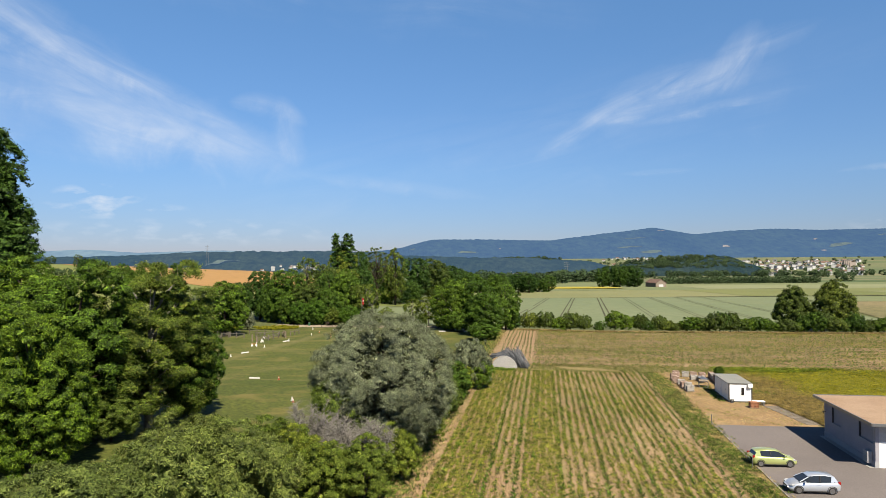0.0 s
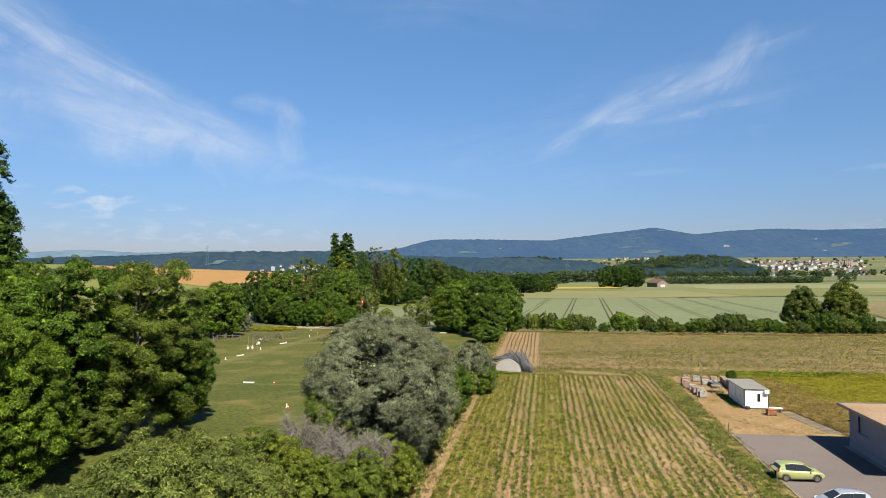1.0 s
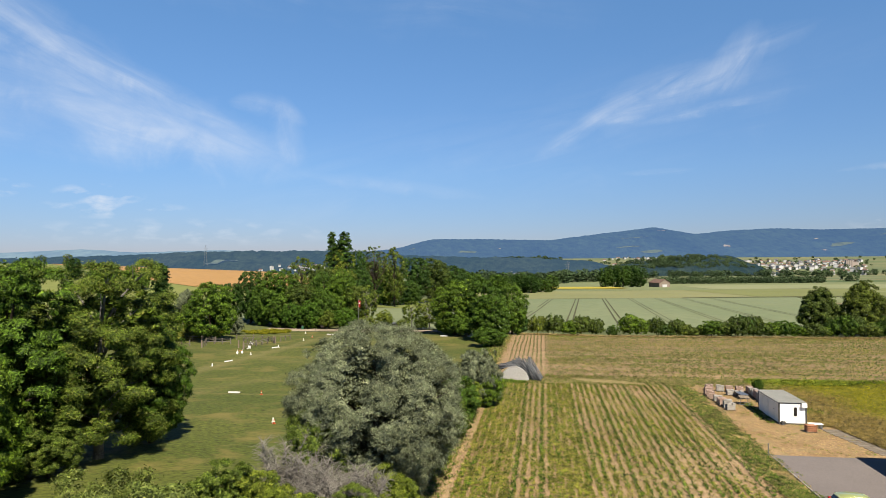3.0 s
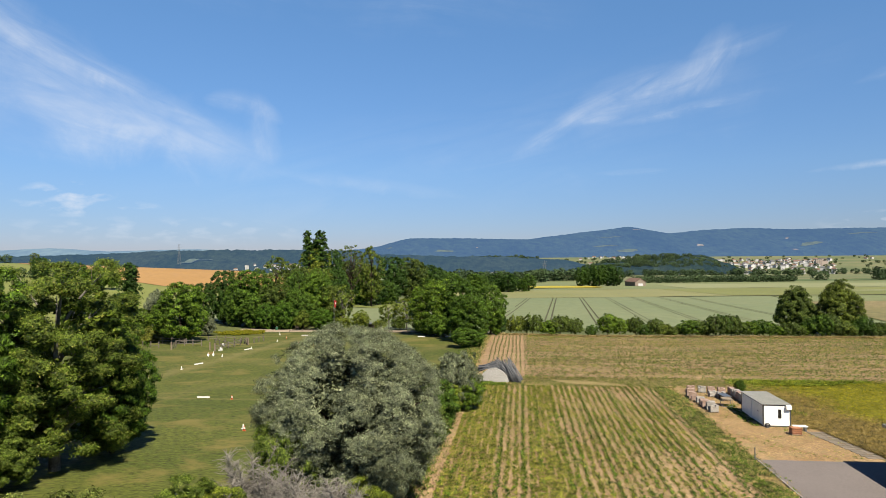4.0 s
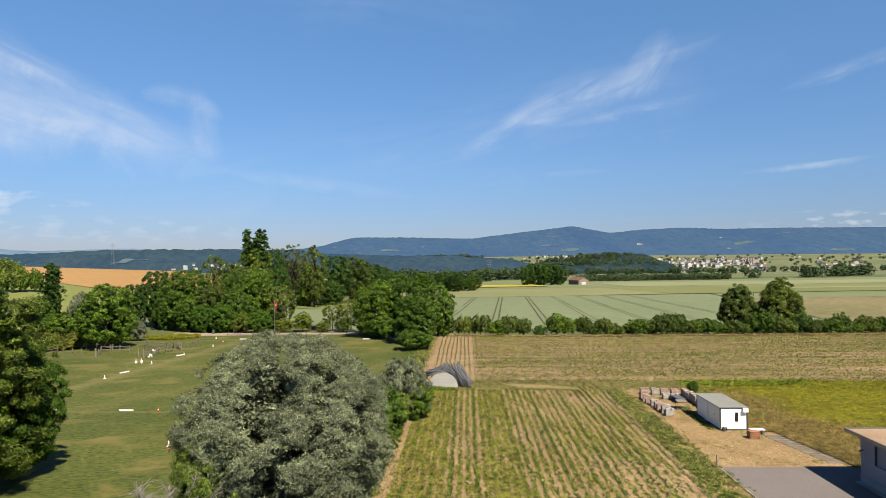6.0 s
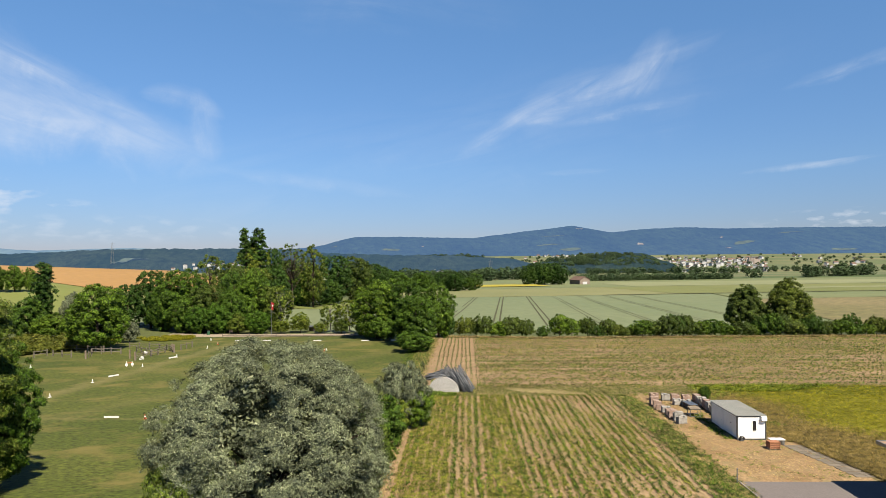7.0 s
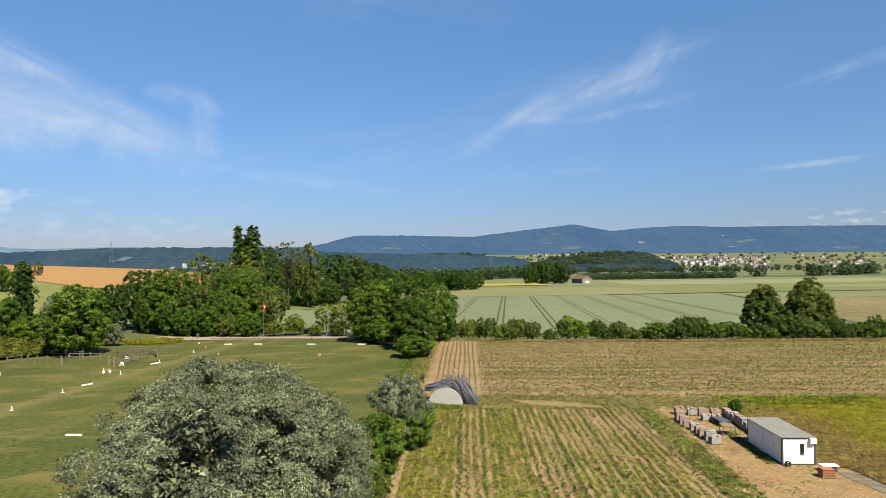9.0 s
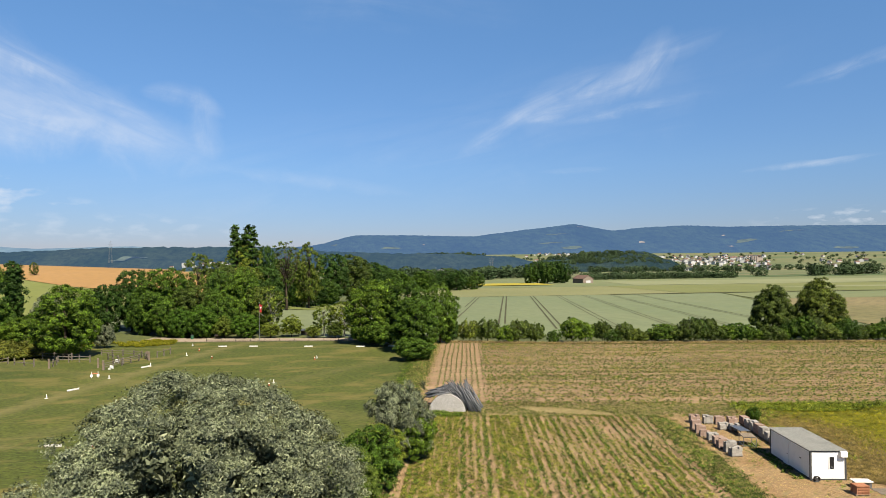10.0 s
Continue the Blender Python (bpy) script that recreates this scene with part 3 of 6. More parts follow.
def crown_mesh(name, seed, kind, R, h, base, n, size, material, slim=0.55, droop=0.0, per=22, fill=0.22, spread=1.0, thin=0.0):
    rng = random.Random(seed)
    nr = np.random.RandomState(seed)
    lobes, outer = lobes_for(rng, kind, R, h, base)
    L = np.array(lobes)
    O = L[:outer]
    # tufts on the upper and outer side of every clump
    m = max(40, n // per)
    area = O[:, 3] * O[:, 3] * (0.6 + 0.8 * nr.random_sample(outer)) if thin else O[:, 3] * O[:, 3]
    pick = nr.choice(outer, m, p=area / area.sum())
    out = O[pick, :3] - np.array([0, 0, base + 0.42 * (h - base)])
    out /= np.linalg.norm(out, axis=1)[:, None] + 1e-6
    lift = SHAPES[kind][7] if kind in SHAPES else 0.1
    u = nr.normal(size=(m, 3)) * 0.60 + out * 0.80 + np.array([0, 0, lift])
    u /= np.linalg.norm(u, axis=1)[:, None]
    tip = O[pick, :3] + u * O[pick, 3:6] * (0.70 + 0.38 * nr.random_sample(m) ** 0.7)[:, None]
    k = nr.randint(0, m, n)
    off = nr.normal(size=(n, 3)) * np.array([1, 1, 0.6])
    pos = tip[k] + off * (0.05 * R + 1.1 * size) * 0.42 * spread
    nrm = u[k] * 0.85 + off * 0.18 + nr.normal(size=(n, 3)) * 0.48 + np.array([0.03, -0.06, 0.12 + 0.5 * lift])
    nrm /= np.linalg.norm(nrm, axis=1)[:, None]
    t1 = np.cross(nrm, nr.normal(size=(n, 3)))
    t1[:, 2] -= droop
    t1 -= nrm * (t1 * nrm).sum(1)[:, None]
    t1 /= np.linalg.norm(t1, axis=1)[:, None] + 1e-9
    t2 = np.cross(nrm, t1)
    s = (size * (0.6 + 0.8 * nr.random_sample(n)))[:, None]
    a, b = t1 * s, t2 * s * slim
    v = np.stack([pos - a, pos + b, pos + a], 1) if slim > 0.45 else np.stack([pos + b - a * 0.6, pos + a, pos - b - a * 0.6], 1)
    # larger shaded leaves deep inside
    c = max(60, int(n * fill))
    pk = nr.randint(0, len(L), c)
    q = nr.normal(size=(c, 3))
    q /= np.linalg.norm(q, axis=1)[:, None]
    deep = np.where(pk < outer, 0.84, 0.97)[:, None]
    mid = np.array([0, 0, base + 0.42 * (h - base)])
    ip = mid + (L[pk, :3] - mid) * deep + q * L[pk, 3:6] * (0.6 * nr.random_sample(c) ** 0.4)[:, None]
    e1 = nr.normal(size=(c, 3))
    e1 /= np.linalg.norm(e1, axis=1)[:, None]
    e2 = np.cross(e1, q)
    big = np.minimum(0.34 * L[pk, 3], 2.6 * size)[:, None]
    v = np.concatenate([v, np.stack([ip - e1 * big, ip + e2 * big, ip + e1 * big], 1)])
    v[..., 2] = np.maximum(v[..., 2], 0.03)
    return quads(name, v, material), lobes


def trunk_mesh(name, seed, h, lobes, r0, limbs=14, material=None):
    rng = random.Random(seed + 99)
    g = Geo()
    lean = Vector((rng.uniform(-0.03, 0.03), rng.uniform(-0.03, 0.03), 1)) * h
    pts = [lean * t + Vector((rng.uniform(-1, 1), rng.uniform(-1, 1), 0)) * 0.03 * h * t * (1 - t) for t in (0, 0.15, 0.35, 0.55, 0.75, 0.92)]
    pts[0].z = -0.3
    g.tube(pts, [r0 * 1.25, r0, r0 * 0.78, r0 * 0.55, r0 * 0.32, r0 * 0.08], 9)
    for L in rng.sample(lobes, min(limbs, len(lobes))):
        end = Vector(L[:3])
        s = lean * max(0.12, min(0.8, 0.8 * (end.z / h) - 0.12))
        mid = (s + end) / 2 + Vector((0, 0, 0.06 * h * rng.random()))
        g.tube([s, mid, end], [r0 * 0.42, r0 * 0.26, r0 * 0.07], 6)
        for _ in range(3):
            e = end + Vector((rng.uniform(-1, 1), rng.uniform(-1, 1), rng.uniform(0, 1))) * L[3] * 1.1
            g.tube([mid.lerp(end, 0.5), e], [r0 * 0.14, r0 * 0.04], 4, False)
    return mesh_of(name, g, material or M_BARK, True)


class Kind:
    """One shape of tree, built once: crown and trunk meshes."""

    def __init__(self, label, seed, kind, R, h, base, n, size, material, r0, cat="tree", name="tree", limbs=14, bark=None, **kw):
        self.label, self.cat, self.name, self.h, self.R = label, cat, name, h, R
        self.crown, lobes = crown_mesh("crown", seed, kind, R, h, base, n, size, material, **kw)
        self.trunk = trunk_mesh("trunk", seed, h * 0.93, lobes, r0, limbs, bark)

    def put(self, x, y, h=None, turn=0.0, wide=1.0, label="", group="", z=None):
        s = (h or self.h) / self.h
        root = new(self.name)
        root.matrix_world = Matrix.Translation((x, y, (H(x, y) if z is None else z) - 0.05)) @ Euler((0, 0, turn)).to_matrix().to_4x4() @ Matrix.Diagonal((s * wide, s * wide, s, 1))
        tagged(root, label or self.label, self.cat, group)
        part("trunk", self.trunk, None, root)
        part("crown", self.crown, None, root)
        return root

    def stand(self, x, y, top, width, turn=0.0, label="", group=""):
        """Puts a tree whose crown reaches the level top and is width across."""
        h = top - H(x, y)
        return self.put(x, y, h, turn, width / 2 / self.R * self.h / h, label, group)


MAPLE = Kind("large green maple tree with dense foliage", 11, "layered", 7.2, 16.5, 0.2, 120000, 0.155, M_LEAF, 0.42, per=40)
THIN = Kind("thin brownish-green tree with visible branches", 12, "thin", 5.2, 15.0, 0.3, 120000, 0.098, M_LEAF_OLD, 0.3, fill=0.10, limbs=30, spread=1.2, bark=M_TWIG, thin=1.0)
GREY = Kind("silver-grey willow with dense round crown", 13, "loose", 6.7, 13.6, 0.2, 330000, 0.070, M_LEAF_GREY, 0.4, slim=0.36, droop=0.3, per=60, fill=0.16, spread=0.9)
LOMB = Kind("tall dark Lombardy poplar", 14, "poplar", 3.6, 33.0, 1.0, 60000, 0.24, M_LEAF_DARK, 0.5)
SHRUB = Kind("dense green shrub on the bank", 15, "shrub", 3.9, 8.4, 0.1, 42000, 0.105, M_LEAF_SHRUB, 0.12, "shrub", "shrub")
SHRUB_P = Kind("pale green willow shrub", 16, "shrub", 4.0, 8.2, 0.1, 56000, 0.10, M_LEAF_PALE, 0.12, "shrub", "shrub", slim=0.3, droop=0.5)
BUSH = Kind("rounded dark green bush", 17, "shrub", 3.2, 6.0, 0.1, 20000, 0.14, M_LEAF_OAK, 0.12, "bush", "bush")
BUSH_G = Kind("rounded grey-green leafy bush", 18, "shrub", 3.3, 6.2, 0.1, 36000, 0.10, M_LEAF_GREY, 0.12, "bush", "bush", slim=0.4)
OAK = Kind("broad green oak tree", 21, "dome", 6.0, 13.5, 0.1, 24000, 0.24, M_LEAF_OAK, 0.35)
OAK_B = Kind("rounded green field maple", 22, "dome", 5.4, 12.5, 0.1, 24000, 0.23, M_LEAF, 0.32)
OAK_D = Kind("dark green woodland tree", 23, "dome", 5.0, 14.5, 0.1, 22000, 0.24, M_LEAF_DARK, 0.3)
OAK_O = Kind("pale olive woodland tree with airy crown", 24, "thin", 4.6, 14.0, 0.6, 14000, 0.23, M_LEAF_OLD, 0.28, fill=0.05, limbs=24)
OAK_G = Kind("greyish green woodland tree", 34, "dome", 5.0, 14.5, 0.1, 22000, 0.23, M_LEAF_LIME, 0.3)
BRIGHT = Kind("bright green young tree", 35, "dome", 4.6, 9.0, 0.1, 18000, 0.23, M_LEAF_FRESH, 0.25)
BARE = Kind("half-bare tree with pale trunk and limbs", 36, "thin", 4.6, 20.0, 7.0, 5200, 0.26, M_LEAF_OLD, 0.34, fill=0.02, limbs=40)
AIRY = Kind("slim young tree with open crown", 37, "thin", 2.7, 8.0, 2.0, 5600, 0.20, M_LEAF_SHRUB, 0.14, fill=0.03, limbs=20, bark=M_TWIG)
POPL = Kind("tall slender poplar above the wood", 26, "poplar", 2.2, 27.0, 1.0, 16000, 0.28, M_LEAF_DARK, 0.35, fill=0.03)
SLIM = Kind("slender irregular dark green tree", 27, "poplar", 2.9, 17.0, 0.3, 14000, 0.24, M_LEAF_DARK, 0.25)
HEDGE = Kind("low green hedgerow shrub", 28, "shrub", 2.3, 3.2, 0.05, 6500, 0.15, M_LEAF_LIME, 0.07, "shrub", "hedge_shrub")
HEDGE_G = Kind("light green leafy hedgerow shrub", 29, "shrub", 2.1, 3.4, 0.05, 6500, 0.15, M_LEAF_OAK, 0.07, "shrub", "hedge_shrub")
HEDGE_D = Kind("dark grey-green hedgerow shrub", 33, "shrub", 2.1, 3.6, 0.05, 6500, 0.15, M_LEAF_DARK, 0.07, "shrub", "hedge_shrub")
LITE_A = Kind("green tree at the back of the wood", 41, "dome", 5.6, 14.0, 0.2, 9000, 0.38, M_LEAF_OAK, 0.35)
LITE_B = Kind("bright green tree at the back of the wood", 42, "dome", 5.2, 13.0, 0.3, 9000, 0.38, M_LEAF, 0.32)
LITE_C = Kind("dark tree at the back of the wood", 43, "dome", 4.8, 14.5, 0.3, 9000, 0.38, M_LEAF_DARK, 0.3)
BRAMBLE = Kind("low yellow-green bramble thicket", 46, "shrub", 2.6, 2.3, 0.0, 8000, 0.14, M_LEAF_BRAMBLE, 0.05, "shrub", "bramble")
HEDGE_TREE = Kind("broad dark tree standing in the hedge", 44, "pear", 5.9, 12.0, 0.0, 40000, 0.19, M_LEAF_LIME, 0.3)
FAR_AT = []


class FarKind(Kind):
    """Far trees are only noted here and joined into one mesh at the end."""

    def put(self, x, y, h=None, turn=0.0, wide=1.0, label="", group="", z=None):
        FAR_AT.append((x, y, (H(x, y) if z is None else z) - 0.2, (h or self.h) / self.h, turn, wide))


FARTREE = FarKind("far green tree of the valley", 30, "dome", 5.0, 9.5, 0.0, 330, 1.25, M_LEAF_OAK, 0.3, per=3, fill=0.3)

# the big trees beside the lawn
MAPLE.put(-43.5, 64, 17.6, 0.4)
MAPLE.put(-44.5, 52, 15.0, 2.1)
MAPLE.put(-37.6, 65.0, 17.2, 4.0, 0.92)
MAPLE.put(-29.6, 74.0, 12.4, 1.0, 0.72, "fresh green maple growing against the thin tree")
THIN.put(-32.2, 69.0, 17.6, 0.0, 1.16)
SHRUB.put(-33.5, 63.5, 5.0, 0.1, 1.2)
MAPLE.put(-34.6, 52.5, 13.5, 3.3, 0.82)
LOMB.put(-53.6, 77, 34.5, 1.0, 1.12)
GREY.put(-5.8, 57.2, 13.6, 0.6)
# shrubs on the bank
SHRUB_P.put(-20.2, 29.5, 8.3, 0.2)
SHRUB_P.put(-17.6, 31.0, 8.4, 1.9)
SHRUB_P.put(-14.8, 33.8, 9.2, 1.2)
SHRUB_P.put(-12.0, 34.2, 9.0, 4.0, 0.85)
SHRUB_P.put(-15.9, 37.4, 8.9, 3.2, 0.8)
SHRUB.put(-13.6, 47.6, 5.9, 4.2)
SHRUB.put(-11.6, 46.6, 5.4, 2.2)
SHRUB.put(-8.8, 46.6, 4.3, 5.2)
SHRUB.put(-6.4, 46.2, 4.8, 0.9)
SHRUB.put(-12.2, 44.6, 4.6, 1.3)
SHRUB.put(-9.4, 44.4, 4.6, 3.3)
SHRUB.put(-9.5, 53.8, 8.2, 0.3, 0.62)
SHRUB.put(-4.6, 50.4, 4.6, 2.7)
SHRUB.put(-0.6, 76.5, 4.8, 0.5)
BUSH.put(0.9, 81.5, 4.8, 1.5)
SHRUB.put(-1.2, 71.0, 4.8, 2.5)
SHRUB.put(0.4, 74.0, 3.6, 5.5)
SHRUB.put(2.0, 84.5, 4.2, 4.5)
SHRUB.put(-2.0, 62.5, 4.4, 1.5)
BUSH.put(-2.4, 66.0, 4.4, 3.5)
BUSH_G.put(3.9, 89.0, 7.1, 0.9, 0.72)
BUSH.put(5.2, 88.6, 4.4, 2.6, 0.8)
# oaks at the end of the bank
GROUP = "oaks at the field's corner"
OAK.stand(3.4, 167, 13.0, 12.0, 2.0, group=GROUP)
OAK_B.stand(10.2, 166, 12.4, 11.0, 3.0, group=GROUP)
OAK.stand(17.0, 166, 12.0, 8.0, 0.0, group=GROUP)
OAK_B.stand(10.6, 153, 9.5, 9.2, 4.0, "bright round maple at the field's corner")
BUSH.stand(9.4, 143.5, 4.0, 6.6, 4.4, "olive bush at the field's corner")
BUSH.put(4.5, 162.5, 5.0, 5.0, 1.2)
OAK_B.stand(-52.2, 157.5, 12.5, 11.2, 1.0, "rounded dark green tree beside the rail pen")
# growth at the hill side of the lawn
SLIM.stand(-76.0, 188, 17.6, 6.0, 0.5)
BUSH.stand(-77.5, 184, 9.0, 9.0, 0.5)
BUSH_G.stand(-69.5, 190, 10.5, 6.5, 0.5)
SHRUB.stand(-66.0, 186, 7.5, 6.5, 1.4)
OAK_D.stand(-88.5, 186, 12.0, 8.0, 1.4)
BUSH.stand(-84.5, 180, 6.5, 8.0, 2.4)
BUSH.stand(-71.0, 181, 5.5, 8.0, 2.9)
for i in range(12):
    BRAMBLE.put(-71 + 1.3 * i + 0.8 * math.sin(i * 2.1), 149.8 + 1.0 * i, 1.7 + 0.5 * math.sin(i * 1.7), i, 1.2)
    BRAMBLE.put(-74 + 1.5 * i, 154.5 + 1.2 * i + math.sin(i), 2.5 + 0.9 * math.sin(i * 1.3 + 1), i + 3, 1.1)
BUSH_G.stand(-50.9, 172, 4.6, 4.2, 0.4)

# the wood behind the lawn: kind, place, level of its top, breadth
rng = random.Random(5)
WOOD = [
    (OAK_D, -61.5, 203, 11.9, 7.5), (OAK_D, -56.6, 206, 15.5, 8.2), (OAK_D, -66.5, 207, 9.5, 8.0), (OAK_B, -47.6, 200, 14.6, 13.0), (OAK, -51.5, 199, 10.5, 7.5), (OAK_O, -47.6, 238, 18.8, 9.8),
    (OAK_G, -42.5, 245, 17.2, 9.0), (OAK_G, -39.5, 196, 11.6, 9.5), (OAK, -33.0, 193, 9.6, 8.5), (BRIGHT, -35.9, 190, 6.8, 7.0), (OAK_B, -29.0, 200, 13.0, 10.5), (OAK, -34.5, 205, 14.4, 9.5),
    (OAK_O, -36.6, 252, 21.8, 12.5), (OAK_G, -40.0, 236, 16.0, 9.5), (OAK_D, -31.1, 262, 22.5, 6.6), (OAK_G, -33.5, 240, 15.5, 11.0), (OAK_D, -29.8, 258, 15.0, 10.0), (BARE, -25.7, 275, 23.4, 10.6),
    (OAK_O, -18.9, 290, 22.8, 10.5), (OAK_D, -30.2, 300, 18.0, 12.0), (OAK_G, -23.9, 318, 17.2, 12.4), (OAK_D, -11.2, 320, 19.9, 14.8), (OAK_G, -1.7, 335, 19.4, 15.5), (OAK_D, 6.5, 345, 15.8, 11.5),
    (BRIGHT, -24.0, 296, 12.6, 10.8), (OAK_D, -17.1, 305, 9.2, 9.0), (OAK_D, -12.5, 312, 8.0, 9.0), (OAK_D, 11.5, 352, 14.0, 10.0), (OAK_D, 17.0, 362, 12.0, 9.0), (OAK_D, -29.0, 285, 11.0, 9.5),
    (OAK_G, -24.0, 199, 11.0, 7.5), (AIRY, -20.5, 191, 11.2, 6.6), (OAK_D, -26.6, 208, 12.5, 8.0), (SHRUB, -15.4, 188.5, 4.2, 5.0), (AIRY, -7.7, 186, 7.0, 5.4), (AIRY, -3.0, 184, 7.7, 6.2),
    (SHRUB, -5.0, 182.5, 3.0, 4.0), (SHRUB, 0.8, 179, 4.4, 5.0), (SHRUB, -10.0, 184.5, 2.2, 3.6), (BRIGHT, -25.8, 187.5, 5.2, 6.2), (BRIGHT, -41.0, 191, 6.4, 6.0), (OAK, -44.6, 194, 8.4, 8.0),
    (SHRUB, -30.5, 188.0, 4.2, 5.0), (OAK, -30.2, 214, 15.0, 8.0), (OAK_D, -46.0, 208, 13.0, 9.0), (SHRUB, -20.0, 187.0, 3.0, 4.5),
]
for kind, x, y, top, width in WOOD:
    kind.stand(x, y, top, width, rng.random() * 6.28, group="trees of the wood")
POPL.stand(-39.0, 250, 29.4, 5.6, 0.3)
POPL.stand(-34.6, 251, 29.3, 7.0, 2.3)
POPL.stand(-37.0, 252, 26.5, 3.6, 4.3)
# a further belt of trees towards the valley
for i in range(21):
    x = 6 + 4.4 * i + rng.uniform(-2, 2)
    rng.choice((LITE_A, LITE_C, LITE_C, LITE_B)).put(x, 500 + 0.6 * x + rng.uniform(-14, 14), rng.uniform(9, 17), rng.random() * 6.28, rng.uniform(1.0, 1.5), group="trees of the far belt")

# the hedge between the fields, with two big trees
rng = random.Random(8)
a = -8.6
while a < 120:
    tall = rng.random() < 0.28
    rng.choice((HEDGE, HEDGE, HEDGE_G, HEDGE_D)).put(*PA(a, 170.2 + rng.uniform(-0.7, 0.7)), rng.uniform(4.2, 5.4) if tall else rng.uniform(2.3, 3.9), rng.random() * 6.28, rng.uniform(0.62, 0.8) if tall else rng.uniform(0.85, 1.2), group="shrubs of the hedge")
    a += rng.uniform(1.6, 2.6) if a > 22 else rng.uniform(2.4, 4.2)
HEDGE_TREE.put(91.5, 166.5, 11.2, 0.4, 0.92)
HEDGE_TREE.put(100.2, 163.4, 12.6, 2.4, 0.92)


# ---------------------------------------------------------------- distance
def ridge(name, label, line, y0, depth, material, rough, nxs, bumps, base=-20.0):
    """A far chain of hills: line gives (x, crest height) along y0; it comes forward by depth. Returns its height over (x, share of the depth)."""
    xs = np.linspace(line[0][0], line[-1][0], nxs)
    crest = np.interp(xs, [p[0] for p in line], [p[1] for p in line])
    crest = np.convolve(np.pad(crest, 4, mode="edge"), np.ones(9) / 9, "valid")

    def level(x, t):
        top = float(np.interp(x, xs, crest))
        q = Vector((x * rough, t * depth * rough, 3.1))
        z = base + (top - base) * (t ** 0.85) * (1 + 0.45 * (1 - t) * noise.fractal(q * 0.35, 0.8, 2.0, 4))
        return z + noise.fractal(Vector((x * 0.043, t * depth * 0.03, 7.7)), 0.7, 2.17, 5) * bumps * 0.6

    ny = 22
    g = Geo()
    for j in range(ny + 1):
        for x in xs:
            g.v.append((x, y0 - depth * (1 - j / ny), level(x, j / ny)))
    for j in range(ny):
        for i in range(nxs - 1):
            k = j * nxs + i
            g.f.append((k, k + 1, k + nxs + 1, k + nxs))
    tagged(new(name, mesh_of(name, g, material, True)), label, "mountains" if "mount" in name else "hills", kind="structure")
    return level


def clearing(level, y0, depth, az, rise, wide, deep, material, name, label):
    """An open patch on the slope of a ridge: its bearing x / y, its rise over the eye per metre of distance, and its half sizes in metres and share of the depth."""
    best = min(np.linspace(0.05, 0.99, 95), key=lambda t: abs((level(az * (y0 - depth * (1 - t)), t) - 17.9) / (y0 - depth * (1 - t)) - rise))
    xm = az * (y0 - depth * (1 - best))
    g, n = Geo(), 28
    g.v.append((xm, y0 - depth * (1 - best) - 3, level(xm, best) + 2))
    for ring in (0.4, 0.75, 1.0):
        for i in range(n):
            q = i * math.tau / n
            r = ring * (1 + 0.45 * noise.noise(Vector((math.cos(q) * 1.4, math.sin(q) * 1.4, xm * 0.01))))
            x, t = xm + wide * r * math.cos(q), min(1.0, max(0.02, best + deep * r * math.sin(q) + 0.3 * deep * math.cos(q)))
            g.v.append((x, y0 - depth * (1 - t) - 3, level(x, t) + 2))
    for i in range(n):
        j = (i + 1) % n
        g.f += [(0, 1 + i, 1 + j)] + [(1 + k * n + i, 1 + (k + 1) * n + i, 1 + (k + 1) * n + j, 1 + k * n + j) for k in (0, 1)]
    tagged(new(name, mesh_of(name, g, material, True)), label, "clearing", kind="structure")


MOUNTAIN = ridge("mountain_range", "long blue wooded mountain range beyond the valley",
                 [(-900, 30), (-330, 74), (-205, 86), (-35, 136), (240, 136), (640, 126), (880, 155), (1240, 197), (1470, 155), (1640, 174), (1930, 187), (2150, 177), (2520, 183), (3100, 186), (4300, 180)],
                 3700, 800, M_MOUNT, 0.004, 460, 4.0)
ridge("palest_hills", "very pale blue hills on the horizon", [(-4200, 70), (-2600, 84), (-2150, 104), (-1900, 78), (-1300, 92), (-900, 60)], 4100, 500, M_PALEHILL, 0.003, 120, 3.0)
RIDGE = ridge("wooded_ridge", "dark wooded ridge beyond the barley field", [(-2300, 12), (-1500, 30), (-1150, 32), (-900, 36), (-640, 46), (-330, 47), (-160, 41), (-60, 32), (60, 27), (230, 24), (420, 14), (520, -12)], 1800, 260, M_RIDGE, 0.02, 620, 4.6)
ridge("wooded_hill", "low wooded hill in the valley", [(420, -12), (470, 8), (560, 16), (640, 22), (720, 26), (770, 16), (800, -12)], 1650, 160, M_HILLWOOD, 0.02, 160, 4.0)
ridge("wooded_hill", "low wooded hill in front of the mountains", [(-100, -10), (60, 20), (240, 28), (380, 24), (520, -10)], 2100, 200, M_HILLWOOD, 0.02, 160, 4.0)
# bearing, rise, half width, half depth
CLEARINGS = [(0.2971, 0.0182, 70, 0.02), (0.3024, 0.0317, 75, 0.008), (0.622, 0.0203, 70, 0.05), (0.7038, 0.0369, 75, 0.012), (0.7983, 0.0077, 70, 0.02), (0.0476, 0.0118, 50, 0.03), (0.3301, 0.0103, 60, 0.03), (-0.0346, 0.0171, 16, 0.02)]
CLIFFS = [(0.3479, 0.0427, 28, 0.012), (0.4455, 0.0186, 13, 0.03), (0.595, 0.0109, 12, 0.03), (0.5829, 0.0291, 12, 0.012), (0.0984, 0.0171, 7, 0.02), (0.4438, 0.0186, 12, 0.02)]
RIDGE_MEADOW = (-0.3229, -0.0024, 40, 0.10)
